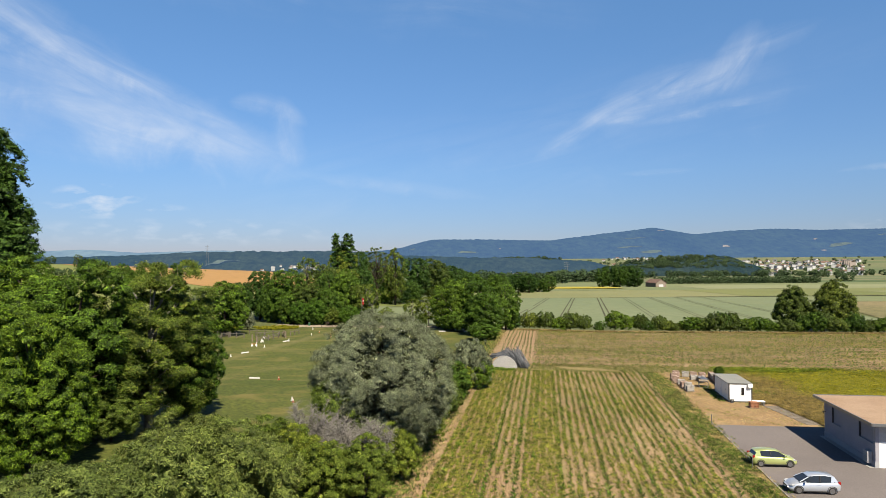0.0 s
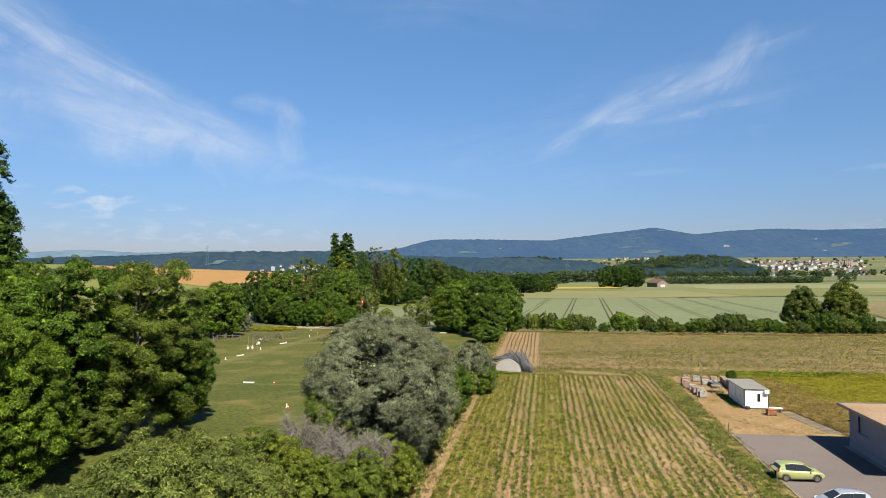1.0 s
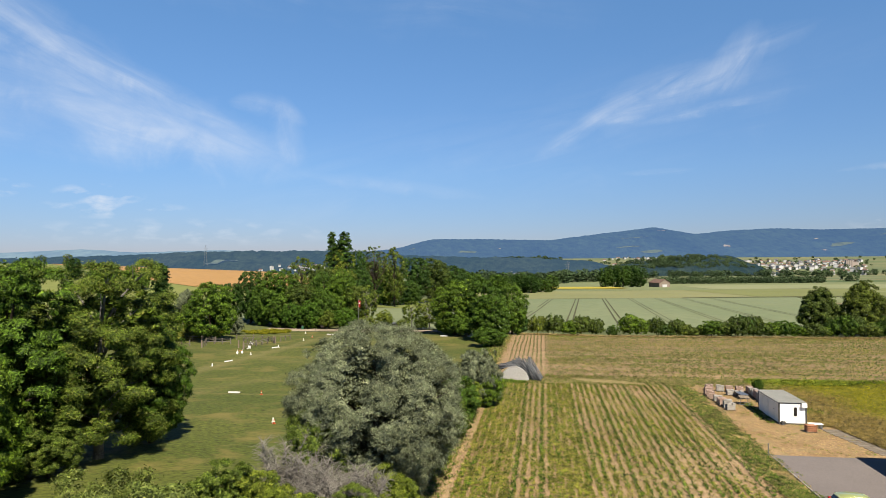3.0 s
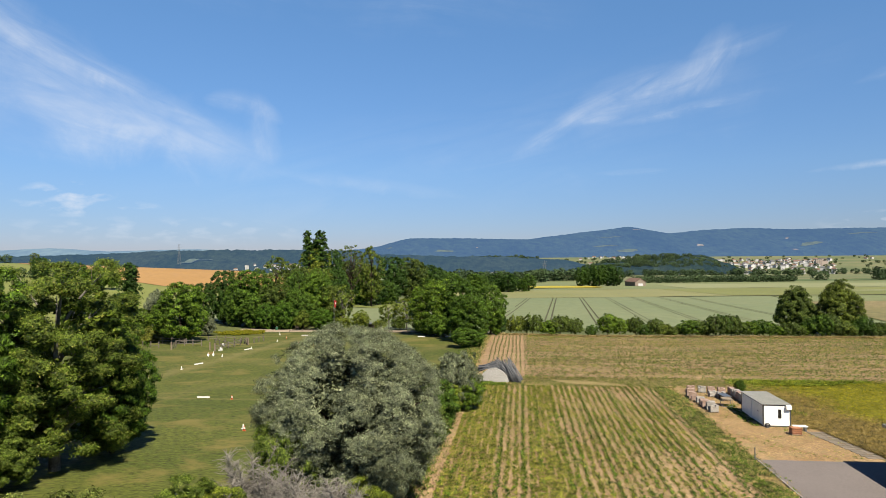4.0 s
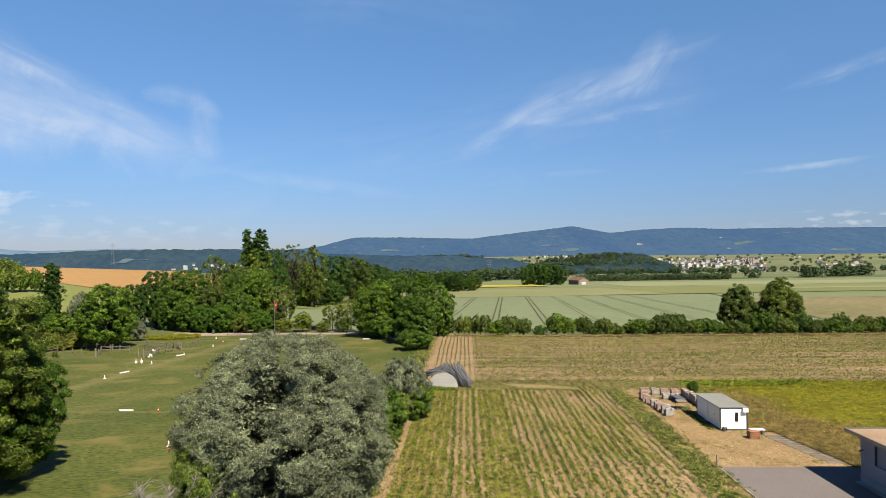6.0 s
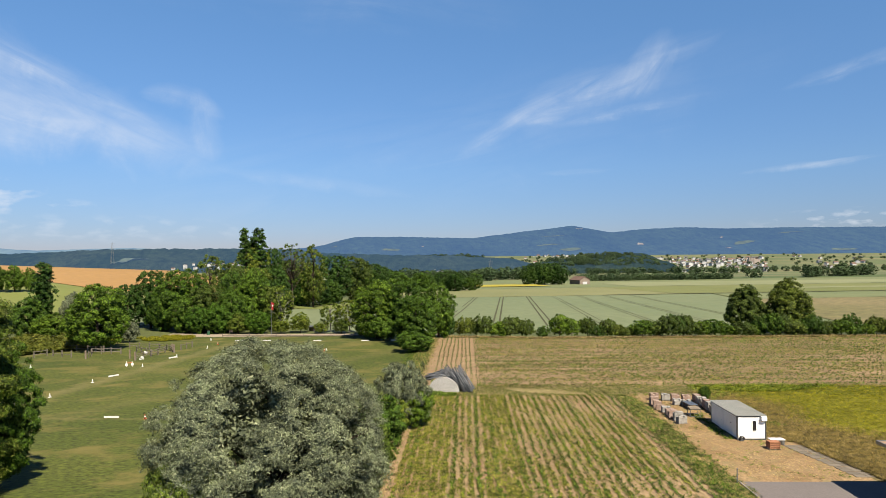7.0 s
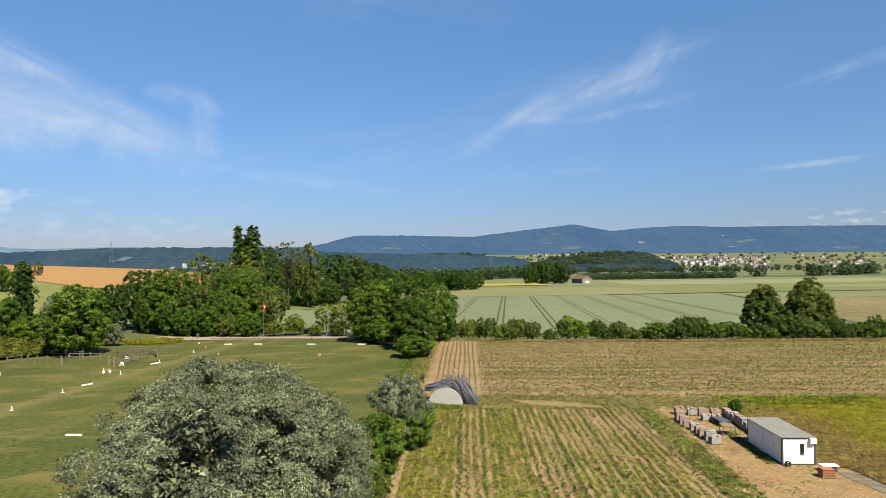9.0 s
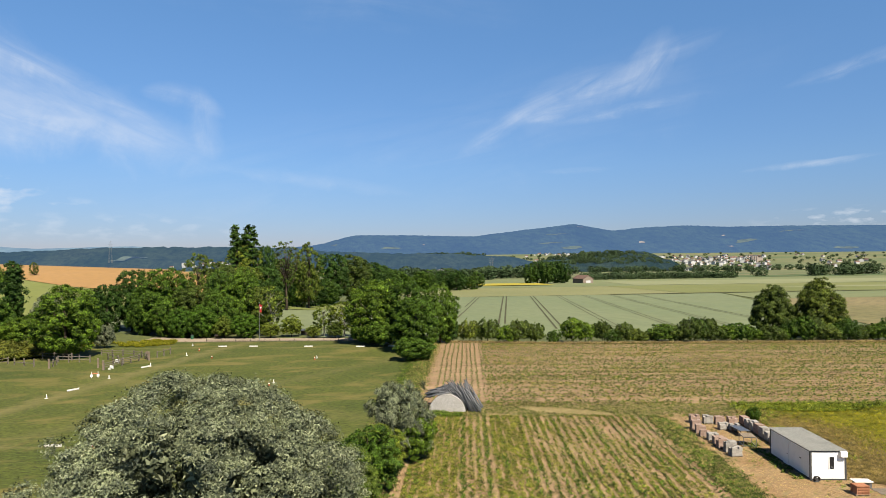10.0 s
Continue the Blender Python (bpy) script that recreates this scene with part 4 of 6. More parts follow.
# open patches carry the same painted haze glow as their slopes
M_CLEAR = hazed_backdrop("far_clearing", (0.02905, 0.03735, 0.01826), (0.0415, 0.0498, 0.0249), (0.02966, 0.05109, 0.09476), 0.9, 0.01, 0.02, 1.0)
M_CLIFF = hazed_backdrop("far_pale_rock", (0.0913, 0.08674, 0.08466), (0.137, 0.1278, 0.1245), (0.0136, 0.02266, 0.0445), 0.9, 0.01, 0.05, 1.0)
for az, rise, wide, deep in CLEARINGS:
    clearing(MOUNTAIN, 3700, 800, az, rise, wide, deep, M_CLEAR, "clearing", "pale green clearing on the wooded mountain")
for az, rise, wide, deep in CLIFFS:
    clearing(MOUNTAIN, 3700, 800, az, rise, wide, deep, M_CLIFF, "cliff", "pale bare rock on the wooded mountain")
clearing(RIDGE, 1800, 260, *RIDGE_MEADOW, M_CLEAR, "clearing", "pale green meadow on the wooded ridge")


# ---------------------------------------------------------------- far valley
M_HOUSE = plain("pale_render", (0.33, 0.335, 0.345), 0.8)
M_TILE_FAR = plain("brown_roof_tiles", (0.09711, 0.05828, 0.04372), 0.8, 0, 0.3, 0.5)
M_SLATE_FAR = plain("grey_roof", (0.08257, 0.08257, 0.0874), 0.7)
M_PANE_FAR = plain("dark_panes", (0.02429, 0.02914, 0.034), 0.2)


def house_geo(w, d, h, r):
    walls = Geo().box((0, 0, h / 2), (w, d, h))
    walls.add([(-w / 2, -d / 2, h), (w / 2, -d / 2, h), (0, -d / 2, h + r), (-w / 2, d / 2, h), (w / 2, d / 2, h), (0, d / 2, h + r)], [(0, 1, 2), (3, 5, 4)])
    o = 0.5
    e = h - o * r / (w / 2)
    roof = Geo()
    for sx in (-1, 1):
        p = [(sx * (w / 2 + o), -d / 2 - o, e), (sx * (w / 2 + o), d / 2 + o, e), (0, d / 2 + o, h + r + 0.05), (0, -d / 2 - o, h + r + 0.05)]
        q = [(x, y, z + 0.3) for x, y, z in p]
        roof.add(p + q, [(0, 1, 2, 3), (7, 6, 5, 4), (0, 4, 5, 1), (1, 5, 6, 2), (2, 6, 7, 3), (3, 7, 4, 0)])
    return walls, roof


HOUSES = []
for k, (w, d, h, r) in enumerate(((9, 11, 5.5, 3.2), (11, 9, 6.5, 3.0), (8, 14, 5, 3.4), (13, 10, 8.5, 2.4))):
    wa, ro = house_geo(w, d, h, r)
    HOUSES.append((mesh_of("wall", wa, M_HOUSE), mesh_of("roof", ro, M_SLATE_FAR if k % 2 else M_TILE_FAR)))


def put_house(x, y, z, k, turn, s=1.0):
    root = thing("house", "small far village house with pitched roof", "house", Matrix.Translation((x, y, z - 0.3)) @ Matrix.Rotation(turn, 4, "Z") @ Matrix.Scale(s, 4), "houses of the village")
    for n, me in zip(("wall", "roof"), HOUSES[k]):
        part(n, me, None, root)


rng = random.Random(21)


def village(az0, az1, d0, d1, n, trees, s=1.0):
    for i in range(n + trees):
        az, dd = rng.uniform(az0, az1), d0 + (d1 - d0) * rng.random() ** 0.8
        x, y = az * dd, dd
        if i < n:
            put_house(x, y, H(x, y), rng.randrange(4), rng.uniform(-0.6, 0.6) + rng.choice((0, 1.57)), s * rng.uniform(0.7, 1.1))
        else:
            FARTREE.put(x, y, rng.uniform(5, 11), rng.random() * 6.28, rng.uniform(0.8, 1.4), group="trees of the valley")


village(0.045, 0.20, 1350, 2100, 58, 40, 1.0)
village(0.46, 0.66, 1450, 2350, 145, 60, 1.05)
village(0.70, 0.92, 1500, 2500, 20, 30)
village(0.20, 0.46, 1900, 2600, 16, 26)
village(0.27, 0.36, 2700, 2890, 14, 6)
village(0.02, 0.9, 1300, 2800, 0, 150)
for i in range(36):
    x = rng.uniform(-400, -150) if i % 4 else rng.uniform(-340, -250)
    put_house(x, rng.uniform(1480, 1520), rng.uniform(-5, 6), rng.randrange(4), rng.random() * 3, 0.55)
# pylons on the valley floor
M_MAST = plain("grey_lattice_steel", (0.1457, 0.1506, 0.1555), 0.6, 0.4)
for x, y, hh in ((250, 1250, 34), (-520, 1500, 46), (660, 1700, 40)):
    py_ = thing("pylon", "far grey lattice power pylon", "pylon", Matrix.Translation((x, y, H(x, y) if x > 0 else 10)))
    for sx in (-1, 1):
        for sy in (-1, 1):
            part("leg", Geo().tube([(sx * 3, sy * 3, 0), (sx * 0.6, sy * 0.6, hh)], [0.22, 0.12], 4), M_MAST, py_)
    for z in (0.72, 0.84, 0.95):
        part("arm", Geo().tube([(-5, 0, hh * z), (5, 0, hh * z)], 0.16, 4), M_MAST, py_)
# white block of flats
flats = thing("apartment_block", "pale block of flats above the village", "building", Matrix.Translation((0.635 * 1900, 1900, H(1200, 1900))) @ Matrix.Rotation(-0.3, 4, "Z"))
M_PINK = plain("pale_pinkish_render", (0.2429, 0.204, 0.1797), 0.8)
part("wall", Geo().box((-6, 0, 10), (18, 13, 21), ch=0.2).box((10, 1, 7.5), (14, 12, 16), ch=0.2), M_PINK, flats)
part("roof", Geo().box((-6, 0, 20.9), (18.6, 13.6, 0.8)).box((10, 1, 15.9), (14.4, 12.6, 0.8)), M_SLATE_FAR, flats)
for fl in range(6):
    for q in (-11, -6, -1):
        part("window", Geo().box((q, -6.55, 3.0 + 3.1 * fl), (2.6, 0.3, 1.5)), M_PANE_FAR, flats)
# hedgerows, orchard and clumps of the valley
def row(x0, y0, x1, y1, n, h0, h1, jit=4):
    for i in range(n):
        t = (i + 0.5) / n
        x, y = x0 + (x1 - x0) * t + rng.uniform(-jit, jit) * 0.3, y0 + (y1 - y0) * t + rng.uniform(-jit, jit)
        FARTREE.put(x, y, rng.uniform(h0, h1), rng.random() * 6.28, rng.uniform(0.9, 1.3), group="trees of the valley")


row(285, 840, 500, 850, 34, 6.5, 8.5)
row(290, 862, 515, 872, 30, 8, 10)
row(60, 900, 190, 930, 16, 12, 20, 20)
row(185, 1000, 290, 1020, 14, 12, 20, 20)
row(640, 900, 800, 960, 16, 12, 18, 15)
row(560, 905, 580, 905, 2, 11, 12, 2)
row(-20, 640, 60, 760, 10, 10, 14, 12)
row(120, 1250, 800, 1300, 40, 8, 16, 30)
row(500, 1450, 1300, 1480, 40, 8, 15, 30)
for x, y, h in ((183, 716, 22), (192, 722, 25), (202, 717, 24), (212, 722, 25), (221, 718, 22)):
    OAK_D.put(x, y, h, x, 1.1, "large dark trees beside the barn")
# barn
M_BARN = plain("weathered_barn_boards", (0.1457, 0.1165, 0.0923), 0.8, 0, 0.3)
barn = thing("barn", "brown field barn with pale wall and gabled roof", "barn", Matrix.Translation((243, 722, H(243, 722))) @ Matrix.Rotation(0.25, 4, "Z"))
bw, br = house_geo(13, 20, 5.0, 3.6)
part("wall", bw, M_BARN, barn)
part("roof", br, M_TILE_FAR, barn)
part("door", Geo().box((0, -10.1, 1.6), (5.5, 0.2, 3.2)), M_HOUSE, barn)
# trees and bushes on the hill
for x, y, top, width in ((-146, 292, 16.0, 8.0), (-139, 290, 17.2, 8.5), (-132, 291, 16.0, 7.5), (-127, 293, 15.0, 5.0)):
    BUSH.stand(x, y, top, width, x, "dark round bush on the green hillside")
OAK_D.stand(-177, 330, 20.4, 8.0, 0.6, "single dark tree at the barley field")
OAK_B.put(-148, 242, 15, 0.3)
OAK.put(-163, 250, 16, 1.3)
OAK_D.put(-128, 215, 11, 1.3)
rng = random.Random(3)
for i in range(5):
    FARTREE.put(-196 + 5.2 * i, 338 + rng.uniform(-3, 3), rng.uniform(4, 6), i)
OAK_O.put(-212, 388, 8.5, 0.4)
OAK_O.put(-150, 360, 6.5, 1.4)
for i in range(2):
    FARTREE.put(-300 + 46 * i, 432, rng.uniform(5, 7), i)

# single trees that roughen the outline of the wooded hills
for x0, x1, y0, dep, top, cnt in ((430, 790, 1650, 160, 22, 230), (-60, 490, 2100, 200, 24, 170)):
    for i in range(cnt):
        x, t = rng.uniform(x0, x1), rng.uniform(0.3, 1.0)
        u = (x - x0) / (x1 - x0)
        crest = -12 + (top + 12) * min(1, 4.2 * u * (1 - u) ** 0.8)
        FARTREE.put(x, y0 - dep * (1 - t), rng.uniform(9, 15), rng.random() * 6.28, rng.uniform(0.7, 1.1), z=-20 + (crest + 20) * t ** 0.85 - 5)

far_co = np.empty(len(FARTREE.crown.vertices) * 3, np.float32)
FARTREE.crown.vertices.foreach_get("co", far_co)
far_co = far_co.reshape(-1, 3, 3)
joined = []
for x, y, z, s, turn, wide in FAR_AT:
    c, q = math.cos(turn), math.sin(turn)
    px, py, pz = far_co[..., 0] * s * wide, far_co[..., 1] * s * wide, far_co[..., 2] * s
    joined.append(np.stack([x + c * px - q * py, y + q * px + c * py, z + pz], -1))
tagged(new("valley_trees", quads("valley_trees", np.concatenate(joined), M_FARTREE)), "dark green trees and hedges of the valley", "trees", kind="stuff")

# ---------------------------------------------------------------- crops and grass
nr = np.random.RandomState(4)


def plants(name, label, category, x, y, z, leaves, length, rise, width, material):
    """Many small plants in one mesh: every plant has some arching leaves."""
    n = len(x)
    az = nr.random_sample((n, leaves)) * math.tau
    ln = length[:, None] * (0.7 + 0.6 * nr.random_sample((n, leaves)))
    up = ln * rise * (0.6 + 0.8 * nr.random_sample((n, leaves)))
    c, s = np.cos(az), np.sin(az)
    X, Y, Z = x[:, None], y[:, None], z[:, None]
    w = width * (0.7 + 0.6 * nr.random_sample((n, leaves)))
    v = np.empty((n, leaves, 3, 3))
    v[..., 0, :] = np.stack([X + c * ln * 0.12 - s * w, Y + s * ln * 0.12 + c * w, Z + up * 0.35], -1)
    v[..., 1, :] = np.stack([X + c * ln * 0.12 + s * w, Y + s * ln * 0.12 - c * w, Z + up * 0.35], -1)
    v[..., 2, :] = np.stack([X + c * ln, Y + s * ln, Z + up * 0.9], -1)
    ob = new(name, quads(name, v.reshape(-1, 3, 3), material))
    return tagged(ob, label, category, kind="stuff")


def patchy(a, b, scale, seed):
    return np.sin(a * scale * 1.3 + seed) * np.sin(b * scale + seed * 2.1) + 0.6 * np.sin(a * scale * 3.1 + b * scale * 2.3 + seed * 0.7)


def rows_along(a0, a1, b0, b1, spacing, step, across=False, loose=0.09):
    A, B, W = [], [], []
    lines = np.arange(a0, a1, spacing)
    for i, q in enumerate(lines):
        b = np.arange(b0, b1, step)
        b = b + nr.uniform(-0.4, 0.4, len(b)) * step
        a = q + nr.normal(0, loose, len(b)) + 0.06 * np.sin(b * 0.11 + i)
        strength = 0.58 + 0.52 * math.sin(i * 1.9) * math.sin(i * 0.53 + 1) + nr.uniform(-0.1, 0.1)
        A.append(a), B.append(b), W.append(np.full(len(b), strength))
    a, b, w = np.concatenate(A), np.concatenate(B), np.concatenate(W)
    return (b, a, w) if across else (a, b, w)


a, b, w = rows_along(-9.7, 14.7, 42, 103.8, 0.74, 0.34)
vig = np.clip(w + 0.22 * patchy(a, b, 0.16, 1.0) + 0.15 * patchy(a, b, 0.7, 2.0) + np.where(a < -3, 0.12, 0.0), 0.08, 1.1)
keep = nr.random_sample(len(a)) < (0.45 + 0.75 * vig) * np.where((a < -5.6) | ((a > -2.4) & (a < 0.9)), 0.42, 1.0)
a, b, vig = a[keep], b[keep], vig[keep]
x, y = PA(a, b)
plants("maize_plants", "rows of young green maize plants", "crop", x, y, np.full(len(x), 0.03), 7, (0.16 + 0.18 * vig) * (0.75 + 0.6 * nr.random_sample(len(x)) ** 1.5), 0.6, 0.055, M_CORN)
a, b, w = rows_along(110.6, 167.5, -2.5, 112, 0.76, 0.36, True, 0.16)
vig = np.clip(0.15 + 1.1 * (w - 0.3) + 0.22 * patchy(a * 0.3, b, 0.12, 4.0), 0.02, 1.0)
keep = nr.random_sample(len(a)) < np.where(np.floor((b - 110.6) / 0.76 + 0.5).astype(int) % 11 == 3, 0.45, 0.5 + 0.5 * vig)
a, b, vig = a[keep], b[keep], vig[keep]
x, y = PA(a, b)
plants("maize_plants", "cross rows of small maize plants", "crop", x, y, np.asarray(height(x, y)) + 0.035, 5, (0.19 + 0.16 * vig) * (0.7 + 0.7 * nr.random_sample(len(x)) ** 1.5), 0.6, 0.08, M_CORN)
a, b, w = rows_along(-9.0, -2.6, 110, 167.0, 0.80, 0.34)
x, y = PA(a, b)
plants("maize_plants", "headland rows of small maize plants", "crop", x, y, np.asarray(height(x, y)) + 0.035, 4, 0.22 + 0.0 * w, 0.5, 0.06, M_CORN)


M_BROWNGRASS = leafy("brown_seeding_grass", (0.113, 0.0944, 0.0306), (0.179, 0.144, 0.0612), 0.3, warm=(0.226, 0.176, 0.099))


def scatter(name, label, category, n, a0, a1, b0, b1, size, rise, width, material, leaves=4, soft=0.0, keepf=None, lift=0.05):
    a, b = nr.uniform(a0, a1, n), nr.uniform(b0, b1, n)
    if soft:
        a = a + nr.normal(0, soft, n)
    if keepf is not None:
        k = keepf(a, b)
        a, b = a[k], b[k]
    x, y = PA(a, b)
    return plants(name, label, category, x, y, np.asarray(height(x, y)) + lift, leaves, size * (0.6 + 0.8 * nr.random_sample(len(x))), rise, width, material)


scatter("verge_weeds", "dense green weeds along the verge", "weeds", 10000, 15.0, 16.8, 42, 104.0, 0.22, 0.6, 0.06, M_WEED, 5, 0.4, lambda a, b: patchy(a, b, 0.5, 6.0) > -0.95)
scatter("verge_grass", "dry grass among the weeds", "grass", 11000, 14.8, 17.1, 42, 104.0, 0.15, 1.0, 0.02, M_STRAWGRASS, 4, 0.3)
scatter("bank_grass", "dry grass along the field bank", "grass", 8000, -13.5, -10.2, 44, 168, 0.18, 1.0, 0.025, M_STRAWGRASS, 4, 0.5)
scatter("bank_weeds", "green weeds along the field bank", "weeds", 13000, -14.5, -11.0, 44, 168, 0.24, 0.7, 0.05, M_WEED, 4, 0.6)
scatter("field_weeds", "fine yellow-green weeds between the maize rows", "weeds", 112000, -9.9, 13.5, 44, 104.2, 0.15, 0.6, 0.045, M_MAIZE, 3, 0.0, lambda a, b: (np.abs(((a + 9.7) / 0.74) % 1.0 - 0.5) > np.where((a < -5.6) | ((a > -2.4) & (a < 0.9)), 0.05, 0.14) + 0.1 * np.sin(b * 0.9 + a * 3)) & (nr.random_sample(len(a)) < np.clip(np.where((a < -5.6) | ((a > -2.4) & (a < 0.9)), 0.95, 0.44) + 0.25 * patchy(a, b, 0.2, 5.0), 0.04, 1)))
scatter("cross_weeds", "fine weeds between the cross rows", "weeds", 66000, -2, 110, 109, 167, 0.18, 0.5, 0.065, M_MAIZE, 3, 0.0, lambda a, b: nr.random_sample(len(a)) < np.clip(0.62 + 0.4 * patchy(a * 0.22, b, 0.33, 2.0) - 0.5 * (np.sin(b * 1.02 + 0.4 * np.sin(a * 0.07)) > 0.86), 0.03, 1))
scatter("straw_litter", "pale straw lying between the maize rows", "straw", 60000, -9.7, 14.7, 44, 104, 0.17, 0.12, 0.03, M_STRAWGRASS, 2, 0.0, lambda a, b: (np.abs(((a + 9.7) / 0.74) % 1.0 - 0.5) < 0.13) & (nr.random_sample(len(a)) < 0.75 + 0.4 * patchy(a * 2.0, b * 0.3, 0.5, 9.0)))
scatter("headland_grass", "thin grass on the headland", "grass", 4000, -10, 27, 104.0, 110.2, 0.13, 0.5, 0.03, M_STRAWGRASS, 3, 0.3)
scatter("vault_weeds", "green grass in front of the vault", "weeds", 900, -12.5, -5.4, 103.4, 106.6, 0.20, 0.9, 0.05, M_WEED, 5, 0.0, lambda a, b: b < 106.4 + (a + 9) * -0.35)
scatter("headland_weeds", "yellow-green weeds on the headland", "weeds", 13000, -6.5, 60, 103.6, 111.0, 0.17, 0.5, 0.055, M_MAIZE, 3, 0.0, lambda a, b: patchy(a * 0.3, b, 0.5, 7.0) > -0.75)
scatter("meadow_grass", "tall yellow-green meadow grass", "grass", 50000, 27.0, 95, 71.5, 110, 0.28, 0.6, 0.04, M_MEADOWGRASS, 3, 0.0, lambda a, b: (b > 71.5 + 0.3 * np.sin(a)) & (a > 36.0 - (b - 71) * 0.25 + 1.5 * np.sin(b * 0.4) + nr.normal(0, 2.4, len(a))))
scatter("meadow_edge_grass", "tall dry brownish grass at the meadow's edge", "grass", 52000, 25.6, 41, 71.3, 106, 0.24, 0.9, 0.028, M_BROWNGRASS, 4, 0.4, lambda a, b: (a < 37.0 - (b - 71) * 0.27 + 1.5 * np.sin(b * 0.4) + nr.normal(0, 2.4, len(a))) & ~((a < 27.0 + (82 - b) * 0.16) & (b < 82.5)))
scatter("meadow_weeds", "dark green weeds in the meadow", "weeds", 16000, 26.2, 45, 80, 110, 0.30, 0.8, 0.05, M_LEAF_SHRUB, 4, 0.4, lambda a, b: (b > 105.2 + 1.0 * np.sin(a * 0.3) + (a - 27) * 0.16) | ((a < 27.8 + 1.4 * np.sin(b * 0.8)) & (b > 88)))
scatter("yard_straw", "loose straw and dry stalks on the yard", "straw", 8000, 16.8, 27, 71.8, 105, 0.12, 0.3, 0.02, M_STRAWGRASS, 3, 0.2)
scatter("yard_weeds", "low weeds growing on the yard", "weeds", 2600, 16.8, 27, 72.0, 105, 0.12, 0.5, 0.04, M_WEED, 4, 0.2, lambda a, b: patchy(a, b, 0.55, 3.0) > 0.35)
scatter("hut_weeds", "dark green weeds along the foot of the hut", "weeds", 420, 20.9, 21.9, 83.5, 93.5, 0.14, 0.9, 0.05, M_WEED, 5, 0.15, lambda a, b: patchy(a * 2, b, 0.7, 2.0) > -0.5)
scatter("pen_grass", "tall dry yellow grass beside the track", "grass", 5200, -79.0, -67.0, 162.0, 177.0, 0.28, 1.2, 0.05, M_MEADOWGRASS, 4, 0.4, lambda a, b: ((a + 73) / 6) ** 2 + ((b - 169.5) / 7) ** 2 + 0.4 * patchy(a, b, 0.6, 1.0) < 0.9)
scatter("hedge_grass", "dry grass along the foot of the hedge", "grass", 9000, -9, 118, 166.8, 168.8, 0.30, 1.1, 0.04, M_STRAWGRASS, 4, 0.0)
scatter("track_grass", "tall dry grass beside the track", "grass", 5000, -100, -66, 164, 171.5, 0.32, 1.1, 0.05, M_MEADOWGRASS, 4, 0.4, lambda a, b: patchy(a, b, 0.35, 3.0) > 0.0)

# dead bushes of bare twigs on the bank
rng = random.Random(31)


def dead_bush(x, y, h, wide):
    dead = thing("dead_bush", "dead grey bush of bare tangled twigs", "bush", Matrix.Translation((x, y, 0)))
    stems, twigs = Geo(), Geo()
    for i in range(46):
        an, sp = rng.random() * math.tau, wide * math.sqrt(rng.random())
        end = Vector((math.cos(an) * sp, math.sin(an) * sp, h * rng.uniform(0.55, 0.98) * (1 - 0.25 * (sp / wide) ** 2)))
        mid = end * 0.55 + Vector((rng.uniform(-.5, .5), rng.uniform(-.5, .5), 0.6))
        stems.tube([Vector((0, 0, -0.1)) + end * 0.05, mid, end], [0.06, 0.04, 0.02], 5)
        for j in range(44):
            s0 = mid.lerp(end, rng.random())
            e = s0 + Vector((rng.uniform(-1, 1), rng.uniform(-1, 1), rng.uniform(-0.4, 0.9))) * rng.uniform(0.4, 1.0)
            twigs.tube([s0, s0.lerp(e, 0.5) + Vector((0, 0, 0.1)), e], [0.020, 0.015, 0.008], 3, False)
    part("stem", stems, M_TWIG, dead)
    part("spray", twigs, M_TWIG, dead)


dead_bush(-11.0, 51.4, 7.3, 2.4)
dead_bush(-6.6, 48.8, 6.2, 2.3)
dead_bush(-8.6, 49.8, 6.0, 2.0)

# ---------------------------------------------------------------- site hut and its yard
M_WHITE = plain("white_panel_paint", (0.70, 0.70, 0.69), 0.45, 0, 0.05, 1.5)
M_DARKTRIM = plain("dark_grey_trim", (0.03643, 0.03789, 0.04128), 0.5)
M_ROOFMETAL = surface("corrugated_metal_roof", (0.204, 0.2088, 0.1894), (0.2526, 0.2526, 0.2331), 0.8, 6, 0.6, 0.2, 0.01, mid=0.15)
M_GLASS = plain("dark_window_glass", (0.009711, 0.01068, 0.01214), 0.08)
M_BLACK = plain("black_rubber", (0.009711, 0.009711, 0.009711), 0.7)
M_STEEL = plain("galvanised_steel", (0.2185, 0.2234, 0.2283), 0.4, 0.8)
M_WOOD = surface("weathered_wood", (0.1165, 0.0874, 0.06315), (0.1943, 0.1603, 0.1263), 1.2, 14, 0.85, 0.4, 0.01)
M_WOODPALE = surface("pallet_wood", (0.1749, 0.1409, 0.102), (0.2234, 0.1846, 0.1409), 1.2, 14, 0.85, 0.4, 0.01)


def varied(name, c1, c2, rough=0.9):
    """Piece material: each piece has its own tone, with grain on top."""
    m, nt, bsdf = shader(name)
    info = nt.nodes.new("ShaderNodeObjectInfo")
    col = ramp(nt, info.outputs["Random"], [(0.0, c1), (1.0, c2)])
    n = noise_tex(nt, coords(nt), 14, 5, 0.7)
    col = mixed(nt, 1.0, col, ramp(nt, n, [(0.3, (0.78,) * 3), (0.7, (1.15,) * 3)]), "MULTIPLY")
    nt.links.new(col, bsdf.inputs["Base Color"])
    bsdf.inputs["Roughness"].default_value = rough
    bump(nt, bsdf, n, 0.4, 0.01)
    return m


